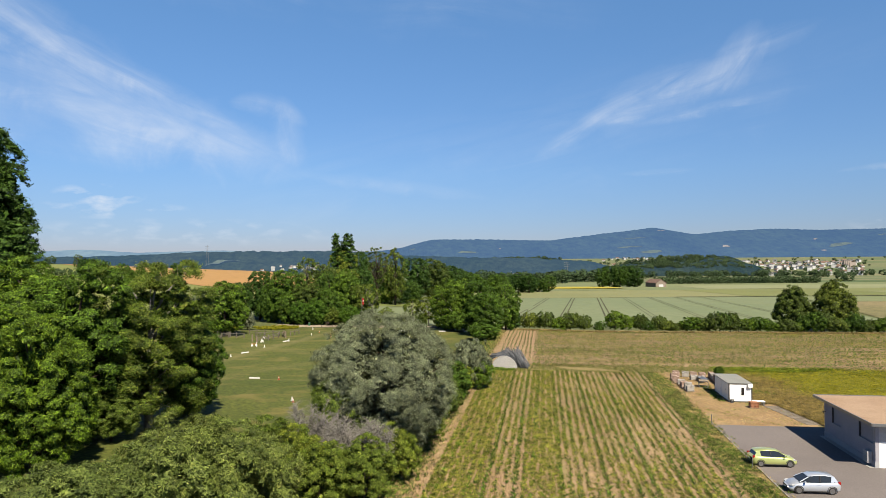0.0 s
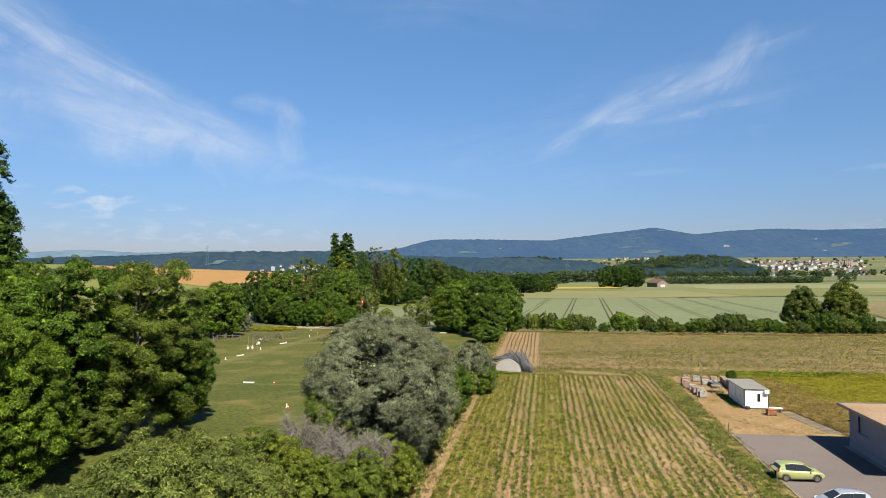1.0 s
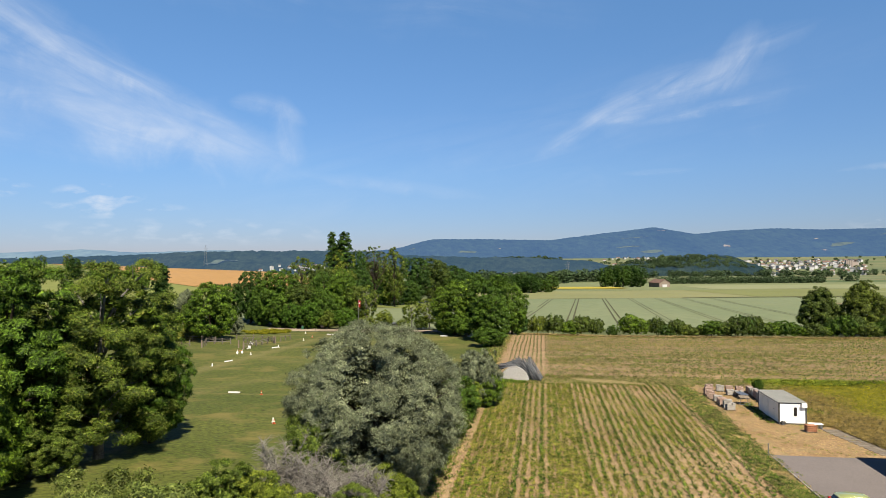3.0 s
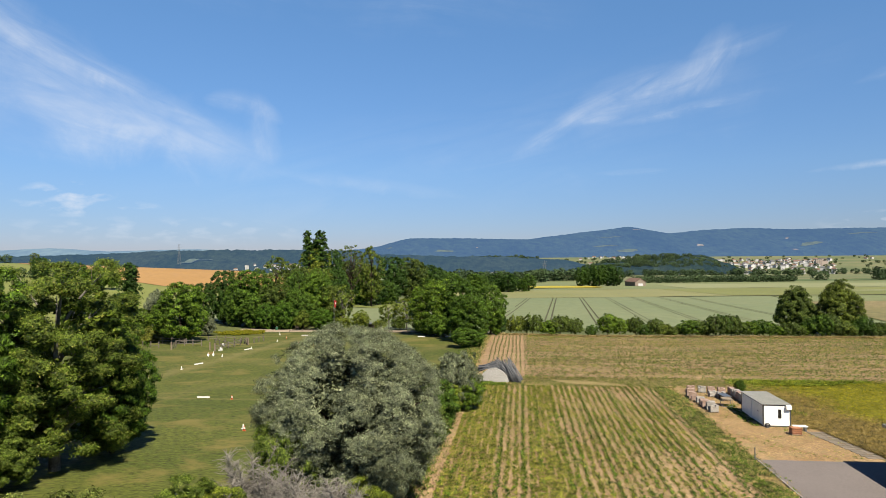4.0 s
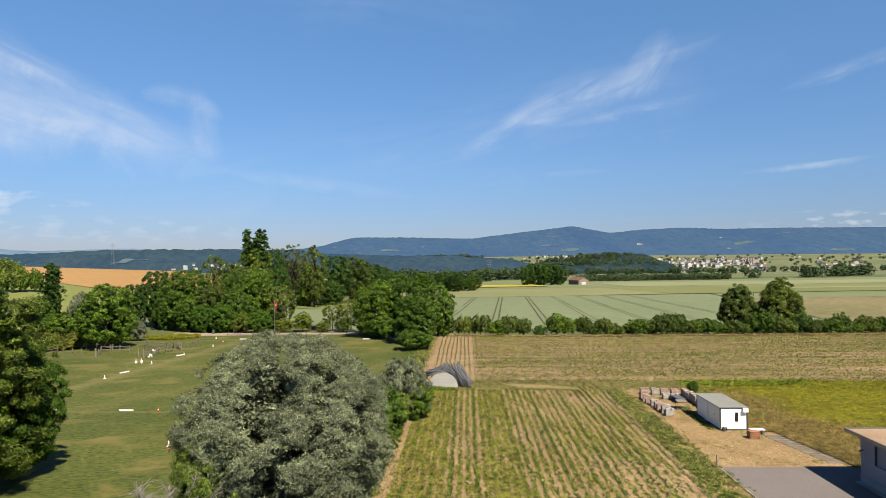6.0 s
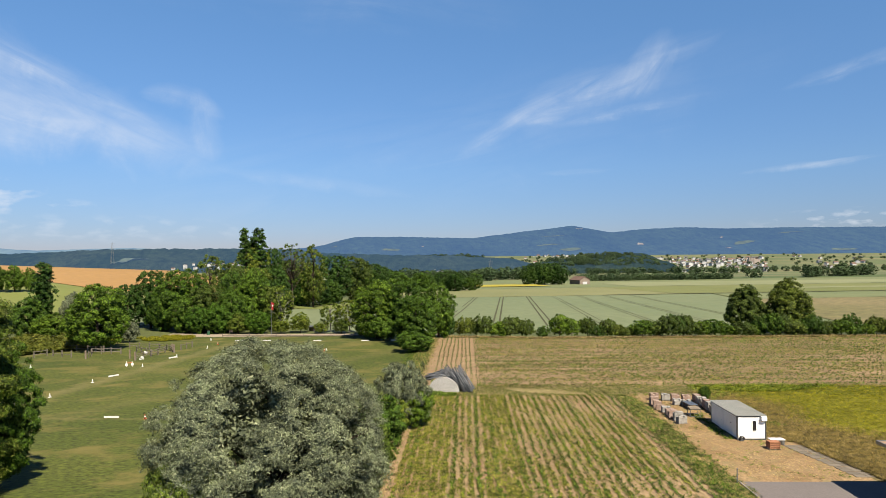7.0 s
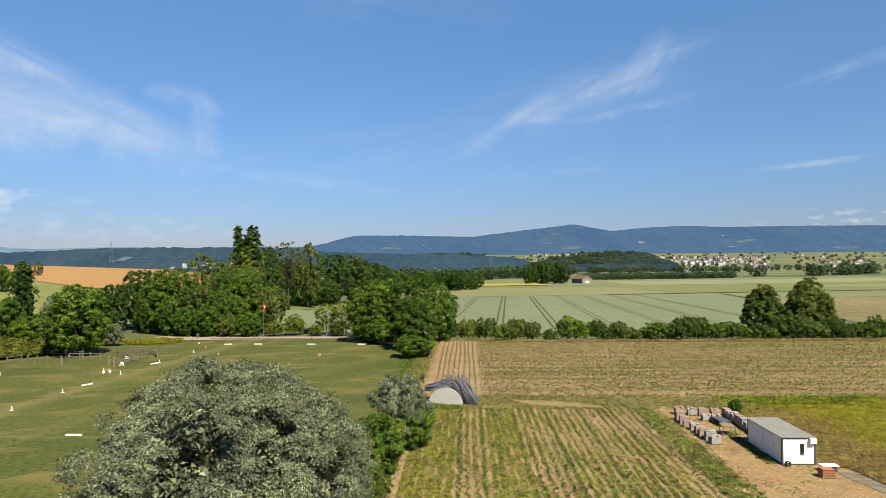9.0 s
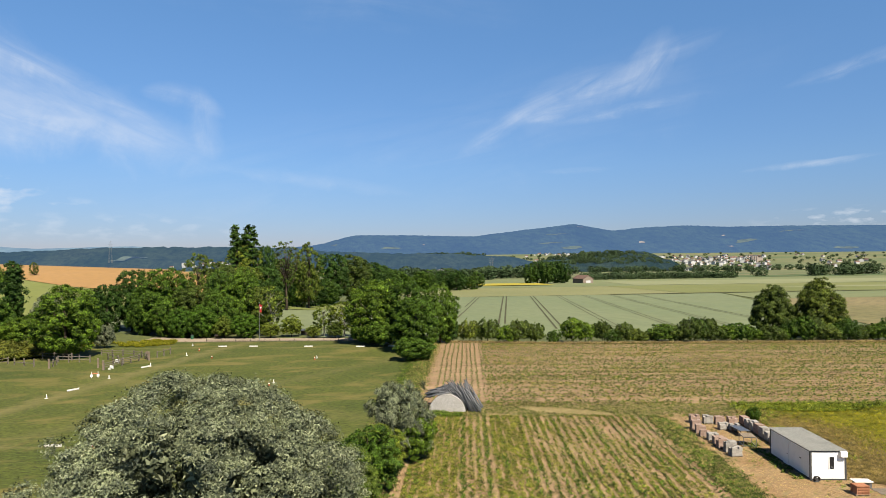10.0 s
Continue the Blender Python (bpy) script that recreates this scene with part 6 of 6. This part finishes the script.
def hatchback(label, paint, m, hood=1.0, roof_h=1.46):
    """A small five-seat hatchback, nose towards +x, 4 m long, standing on z = 0."""
    car = thing("car", label, "car", m)
    # lower body: stations along the length (x, lower half width, belt half width, bottom, belt, crown of the bonnet or tail)
    st = [(-1.99, 0.60, 0.62, 0.42, 0.80, 0.84), (-1.93, 0.76, 0.78, 0.28, 0.90, 0.97), (-1.70, 0.82, 0.82, 0.22, 0.94, 1.02), (-1.2, 0.84, 0.84, 0.20, 0.93, 0.98), (-0.4, 0.845, 0.84, 0.19, 0.90, 0.93),
          (0.5, 0.845, 0.84, 0.19, 0.87, 0.92), (0.95, 0.84, 0.83, 0.20, 0.84, 0.97), (1.35, 0.83, 0.80, 0.20, 0.78, 0.90), (1.70, 0.80, 0.74, 0.21, 0.68, 0.78), (1.93, 0.68, 0.60, 0.26, 0.56, 0.63), (2.02, 0.50, 0.46, 0.34, 0.50, 0.53)]
    g = Geo()
    per = 10
    for x, w0, w1, z0, z1, zc in st:
        ring = [(w0 * 0.9, z0), (w0, z0 + 0.10), (w0 * 1.015, (z0 + z1) / 2), (w1, z1 - 0.06), (w1 * 0.93, z1 + 0.02)]
        ring += [(w1 * 0.55, zc)]
        half = ring
        pts = [(x, y, z) for y, z in half] + [(x, -y, z) for y, z in half[::-1]]
        g.v += pts
    per = 12
    for i in range(len(st) - 1):
        for k in range(per):
            g.f.append((i * per + k, i * per + (k + 1) % per, (i + 1) * per + (k + 1) % per, (i + 1) * per + k))
    g.f += [tuple(range(per)), tuple((len(st) - 1) * per + k for k in range(per))[::-1]]
    body = part("body", g, paint, car, "", True)
    # cabin
    cab = [(-1.78, 0.68, 0.98, 0.66, 1.03), (-1.50, 0.74, 0.98, 0.58, roof_h - 0.08), (-0.75, 0.77, 0.96, 0.60, roof_h), (0.05, 0.77, 0.94, 0.59, roof_h - 0.03), (0.42, 0.76, 0.94, 0.58, roof_h - 0.13), (1.16, 0.68, 0.93, 0.62, 0.97)]
    g = Geo()
    for x, w0, z0, w1, z1 in cab:
        g.v += [(x, w0, z0), (x, w1, z1), (x, -w1, z1), (x, -w0, z0)]
    for i in range(len(cab) - 1):
        for k in range(4):
            g.f.append((i * 4 + k, i * 4 + (k + 1) % 4, (i + 1) * 4 + (k + 1) % 4, (i + 1) * 4 + k))
    g.f += [(3, 2, 1, 0), tuple((len(cab) - 1) * 4 + k for k in range(4))]
    part("glazing", g, M_CARGLASS, car, "dark car windows")
    rs = [(-1.62, 0.585, roof_h - 0.16), (-1.48, 0.60, roof_h - 0.05), (-0.75, 0.62, roof_h + 0.025), (0.05, 0.61, roof_h - 0.005), (0.46, 0.59, roof_h - 0.13)]
    g = Geo()
    for x, w, z in rs:
        g.v += [(x, w, z - 0.04), (x, w * 0.9, z), (x, 0, z + 0.02), (x, -w * 0.9, z), (x, -w, z - 0.04), (x, 0, z - 0.03)]
    for i in range(len(rs) - 1):
        for k in range(6):
            g.f.append((i * 6 + k, i * 6 + (k + 1) % 6, (i + 1) * 6 + (k + 1) % 6, (i + 1) * 6 + k))
    g.f += [tuple(range(6)), tuple((len(rs) - 1) * 6 + k for k in range(6))[::-1]]
    part("roof", g, paint, car, "", True)
    for sy in (-1, 1):
        part("front_pillar", Geo().tube([(1.14, sy * 0.68, 0.95), (0.44, sy * 0.585, roof_h - 0.13)], 0.035, 6), paint, car)
        part("middle_pillar", Geo().tube([(-0.35, sy * 0.785, 0.93), (-0.42, sy * 0.61, roof_h - 0.02)], 0.04, 6), M_PLASTIC, car)
        part("rear_pillar", Geo().add([(-1.80, sy * 0.70, 0.97), (-1.20, sy * 0.785, 0.95), (-1.30, sy * 0.615, roof_h - 0.02), (-1.52, sy * 0.60, roof_h - 0.08)], [(0, 1, 2, 3) if sy < 0 else (3, 2, 1, 0)]).add([(-1.80, sy * 0.66, 0.97), (-1.20, sy * 0.745, 0.95), (-1.30, sy * 0.575, roof_h - 0.02), (-1.52, sy * 0.56, roof_h - 0.08)], [(3, 2, 1, 0) if sy < 0 else (0, 1, 2, 3)]), paint, car)
        mir = part("mirror", Geo().box((0.82, sy * 0.93, 0.98), (0.12, 0.2, 0.14), ch=0.03), paint, car)
        part("headlight", Geo().tube([(1.55, sy * 0.735, 0.70), (1.72, sy * 0.70, 0.655), (1.88, sy * 0.60, 0.60)], [0.05, 0.105, 0.06], 8), M_LAMP, car, "clear headlight")
        part("tail_light", Geo().box((-1.86, sy * 0.715, 0.92), (0.2, 0.16, 0.24), ch=0.03), M_TAIL, car, "red tail light")
        part("sill_trim", Geo().box((0.0, sy * 0.845, 0.24), (2.0, 0.04, 0.08), ch=0.01), M_PLASTIC, car)
        dd = part("door_handle", Geo().box((-0.22, sy * 0.852, 0.79), (0.18, 0.03, 0.035), ch=0.008), paint, car)
        for x in (-1.27, 1.28):
            wh = part("wheel", Geo().tube([(x, sy * 0.66, 0.31), (x, sy * 0.70, 0.31), (x, sy * 0.84, 0.31), (x, sy * 0.865, 0.31)], [0.27, 0.31, 0.31, 0.28], 20), M_TYRE, car, "black tyre with alloy rim")
            part("rim", Geo().tube([(x, sy * 0.84, 0.31), (x, sy * 0.872, 0.31), (x, sy * 0.866, 0.31)], [0.215, 0.205, 0.05], 16), M_RIM, wh)
            arch = [(x + 0.365 * math.cos(q), sy * 0.853, 0.31 + 0.365 * math.sin(q)) for q in np.linspace(-0.25, math.pi + 0.25, 12)]
            part("wheel_arch", Geo().tube(arch, 0.028, 5), M_PLASTIC, car)
    part("grille", Geo().box((1.985, 0, 0.40), (0.08, 0.86, 0.13), ch=0.02), M_PLASTIC, car)
    part("front_plate", Geo().box((2.035, 0, 0.41), (0.015, 0.4, 0.09)), M_PLATE, car)
    part("rear_plate", Geo().box((-2.0, 0, 0.62), (0.015, 0.45, 0.1)), M_PLATE, car)
    return car


hatchback("yellow-green small hatchback car on the asphalt", car_paint("yellow_green_paint", (0.34, 0.38, 0.14), 0.4), at(18.75, 57.6, 0.078, 0.05) @ Matrix.Scale(0.93, 4))
hatchback("silver small hatchback car on the asphalt", car_paint("silver_paint", (0.40, 0.43, 0.48), 0.5), at(19.5, 51.15, 0.078, math.pi + 0.03) @ Matrix.Scale(0.93, 4))

# ---------------------------------------------------------------- training lawn
M_HURDLE = plain("white_hurdle_paint", (0.50, 0.50, 0.49), 0.5)
M_CONEO = plain("orange_cone_plastic", (0.3643, 0.068, 0.017), 0.5)
M_CONEW = plain("white_cone_plastic", (0.70, 0.70, 0.69), 0.5)


def hurdle(x, y, turn):
    h = thing("hurdle", "low white hurdle board on the lawn", "hurdle", Matrix.Translation((x, y, 0.0)) @ Matrix.Rotation(turn, 4, "Z") @ Matrix.Diagonal((0.78, 0.8, 0.62, 1)), "white hurdles on the lawn")
    part("board", Geo().box((0, 0, 0.26), (2.2, 0.07, 0.30), ch=0.012), M_HURDLE, h)
    part("top_plank", Geo().box((0, 0, 0.43), (2.2, 0.10, 0.04), ch=0.008), M_HURDLE, h)
    for q in (-0.8, 0.8):
        part("foot", Geo().box((q, 0, 0.06), (0.08, 0.4, 0.12), ch=0.01), M_WOOD, h)


for x, y in ((-26.8, 167.5), (-20.6, 166.4), (-9.7, 164.2), (0.6, 162.1), (6.9, 161.4), (-28.7, 98.0), (-37.8, 99.5)):
    hurdle(x, y, TURN)
for x, y in ((-38.3, 126.2), (-34.4, 144.2), (-43.0, 107.2)):
    hurdle(x, y, 0.95)


def cone(x, y, white, s=1.0):
    c = thing("traffic_cone", "small white marker cone on the lawn" if white else "small orange marker cone with white band", "cone", Matrix.Translation((x, y, 0.02)) @ Matrix.Rotation(x, 4, "Z") @ Matrix.Scale(s, 4), "marker cones on the lawn")
    mat_ = M_CONEW if white else M_CONEO
    part("base", Geo().box((0, 0, 0.02), (0.42, 0.42, 0.04), ch=0.01), mat_, c)
    part("shaft", Geo().tube([(0, 0, 0.04), (0, 0, 0.62), (0, 0, 0.68)], [0.155, 0.045, 0.03], 12), mat_, c, "", True)
    if not white:
        part("band", Geo().tube([(0, 0, 0.30), (0, 0, 0.44)], [0.118, 0.092], 12, False), M_CONEW, c, "white band")


for x, y, w_ in ((-19.5, 81.9, 1), (-19.2, 81.1, 0), (-32.8, 87.6, 1), (-34.4, 86.6, 0), (-24.8, 97.1, 0), (-39.6, 121.5, 1), (-41.1, 111.5, 1), (-36.8, 135.0, 1), (-11.8, 127.0, 1), (-12.2, 125.2, 0),
                 (-7.1, 149.2, 1), (-7.4, 147.9, 0), (-4.8, 99.4, 0), (-6.7, 98.9, 1), (-25.7, 152.5, 0), (-30.2, 162.5, 0), (-31.1, 156.8, 1), (-33.3, 170.5, 1), (-34.0, 145.4, 1), (-53.9, 127.1, 1), (-48.4, 118.4, 1),
                 (-55.4, 137.4, 1), (-57.9, 137.9, 0), (2.9, 97.3, 1)):
    cone(x, y, bool(w_), 0.8)
# a white and red jump stand
js = thing("jump_stand", "white and red practice jump stand", "jump", Matrix.Translation((-39.2, 136.0, 0.0)) @ Matrix.Rotation(0.4, 4, "Z") @ Matrix.Scale(0.75, 4))
for q in (-0.6, 0.6):
    part("upright", Geo().box((q, 0, 0.6), (0.09, 0.09, 1.2), ch=0.01), M_HURDLE, js)
    part("wing", Geo().box((q * 1.0, 0, 0.45), (0.5, 0.06, 0.5), ch=0.02), M_HURDLE, js)
part("rail", Geo().tube([(-0.6, -0.06, 0.85), (0.6, -0.06, 0.85)], 0.05, 8), M_CONEO, js)
part("foot", Geo().box((-0.6, 0, 0.04), (0.1, 0.8, 0.08)), M_HURDLE, js)
part("foot", Geo().box((0.6, 0, 0.04), (0.1, 0.8, 0.08)), M_HURDLE, js)


M_FENCE = surface("grey_weathered_rail", (0.0913, 0.07885, 0.06225), (0.166, 0.1452, 0.1203), 1.5, 14, relief=0.5, depth=0.01)
ME_POST = mesh_of("post", Geo().box((0, 0, 0.62), (0.17, 0.17, 1.25), ch=0.02), M_FENCE)


def rail_fence(pts, rails=(0.55, 1.05), gap=2.2, label="weathered wooden post-and-rail fence", mesh=None, s=1.0, thick=0.1):
    f = thing("rail_fence", label, "fence", Matrix.Translation((*pts[0], H(*pts[0]))))
    for p, q in zip(pts[:-1], pts[1:]):
        d = Vector((q[0] - p[0], q[1] - p[1], 0))
        n = max(1, round(d.length / gap))
        for k in range(n + 1):
            o = part("post", ME_POST, None, f)
            o.matrix_basis = Matrix.Translation((p[0] - pts[0][0] + d.x * k / n, p[1] - pts[0][1] + d.y * k / n, 0)) @ Matrix.Rotation(math.atan2(d.y, d.x), 4, "Z") @ Matrix.Diagonal((s, s, s * (0.94 + 0.12 * ((k * 7) % 5) / 4), 1))
        for z in rails:
            a0 = Vector((p[0] - pts[0][0], p[1] - pts[0][1], z * s))
            m = Matrix.Translation(a0 + d / 2) @ Matrix.Rotation(math.atan2(d.y, d.x), 4, "Z")
            part("rail", Geo().box((0, -0.11, 0), (d.length, 0.06, thick), m, 0.012), M_FENCE, f)


rail_fence([(-60.6, 150.0), (-59.3, 152.2)], (0.55, 1.05))
rail_fence([(-57.8, 151.2), (-53.6, 148.8)], (0.55,))
rail_fence([(-58.5, 158.4), (-53.6, 156.3), (-50.0, 154.6)], (0.6, 1.1))
rail_fence([(-51.5, 152.8), (-45.9, 151.8)], (0.5, 1.05))
rail_fence([(-50.0, 146.2), (-50.4, 149.6)], (0.9,))
rail_fence([(-43.8, 154.2), (-39.3, 148.4)], (0.5, 1.05))
rail_fence([(-40.4, 143.0), (-39.1, 147.2), (-37.8, 151.7)], (0.5, 0.8, 1.1))
rail_fence([(-47.0, 160.0), (-40.5, 157.4), (-38.6, 155.8), (-36.4, 152.3)], (0.6, 1.0))
rail_fence([(-35.8, 155.3), (-34.6, 159.2)], (1.0,))
for x, y in ((-50.1, 146.2), (-42.2, 145.4), (-40.5, 142.9), (-36.2, 152.0), (-36.9, 153.2)):
    tp = thing("timber_post", "thick weathered timber post on the lawn", "post", Matrix.Translation((x, y, 0)))
    part("shaft", Geo().box((0, 0, 0.7), (0.26, 0.26, 1.6), ch=0.03), M_WOOD, tp)
    part("cap", Geo().box((0, 0, 1.53), (0.31, 0.31, 0.06), ch=0.015), M_WOOD, tp)
for x, y, turn in ((-39.6, 143.6, 1.1), (-41.0, 150.2, 0.3)):
    wg = thing("jump_wing", "white plastic jump wing on the lawn", "jump", Matrix.Translation((x, y, 0)) @ Matrix.Rotation(turn, 4, "Z"))
    part("panel", Geo().box((0, 0, 0.42), (0.7, 0.07, 0.42), Matrix.Rotation(0.35, 4, "Y"), 0.03), M_HURDLE, wg)
    for q in (-0.3, 0.3):
        part("foot", Geo().box((q, 0, 0.12), (0.08, 0.5, 0.26), ch=0.02), M_HURDLE, wg)
# low rail along the track
q0, q1 = PA(-62, 173.2), PA(-19.5, 171.4)
rail_fence([q0, q1], (0.62,), 3.4, "low wooden rail beside the gravel track", None, 0.62, 0.14)
# flagpole
fp = thing("flagpole", "grey flagpole with a hanging red flag", "flagpole", Matrix.Translation((-21.4, 179.5, H(-21.4, 179.5))))
part("pole", Geo().tube([(0, 0, -0.3), (0, 0, 4), (0, 0, 8.3)], [0.075, 0.065, 0.045], 8), M_STEEL, fp)
part("finial", Geo().tube([(0, 0, 8.28), (0, 0, 8.36), (0, 0, 8.46), (0, 0, 8.5)], [0.03, 0.1, 0.1, 0.02], 8), M_STEEL, fp)
g = Geo()
for i in range(9):
    for k in range(7):
        x = 0.06 + 0.62 * k / 6 * (1 - 0.35 * i / 8)
        g.v.append((x, 0.10 * math.sin(k * 1.7 + i * 0.25), 8.15 - 1.7 * i / 8 - 0.3 * k / 6))
for i in range(8):
    for k in range(6):
        g.f.append((i * 7 + k, i * 7 + k + 1, i * 7 + k + 8, i * 7 + k + 7))
fl = part("flag", g, plain("red_flag_cloth", (0.2672, 0.009711, 0.009711), 0.8), fp, "red flag with white emblem", True)
part("emblem", Geo().box((0.36, -0.13, 7.3), (0.12, 0.01, 0.5)).box((0.36, -0.135, 7.32), (0.34, 0.01, 0.13)), M_HURDLE, fl)
# bin and box beside the track
bn = thing("waste_bin", "green round waste bin beside the track", "bin", Matrix.Translation((-37.5, 187.5, H(-37.5, 187.5))))
part("drum", Geo().tube([(0, 0, 0), (0, 0, 0.9), (0, 0, 0.95)], [0.32, 0.36, 0.3], 14), plain("green_bin_metal", (0.01457, 0.068, 0.034), 0.5), bn)
part("lid", Geo().tube([(0, 0, 0.95), (0, 0, 1.05)], [0.37, 0.2], 14), M_DARKTRIM, bn)
nb = thing("notice_box", "grey box on posts beside the track", "box", Matrix.Translation((-32.0, 186.8, H(-32, 186.8))))
part("box", Geo().box((0, 0, 0.95), (0.7, 0.3, 0.6), ch=0.02), M_WOOD, nb)
for q in (-0.35, 0.35):
    part("leg", Geo().box((q, 0, 0.28), (0.08, 0.08, 0.62)), M_WOOD, nb)
# small dark shelter in the clearing
sh = thing("field_shelter", "small dark open field shelter", "shed", Matrix.Translation((-12.9, 192, H(-12.9, 192))) @ Matrix.Rotation(-0.3, 4, "Z") @ Matrix.Scale(0.55, 4))
for x in (-1.6, 1.6):
    for y in (-1.2, 1.2):
        part("post", Geo().box((x, y, 1.1), (0.16, 0.16, 2.2)), M_WOOD, sh)
part("back_wall", Geo().box((0, 1.2, 1.1), (3.1, 0.06, 2.0)), M_WOOD, sh)
part("roof", Geo().box((0, 0, 2.35), (4.2, 3.4, 0.16), Matrix.Rotation(0.12, 4, "X"), 0.02), M_DARKTRIM, sh)
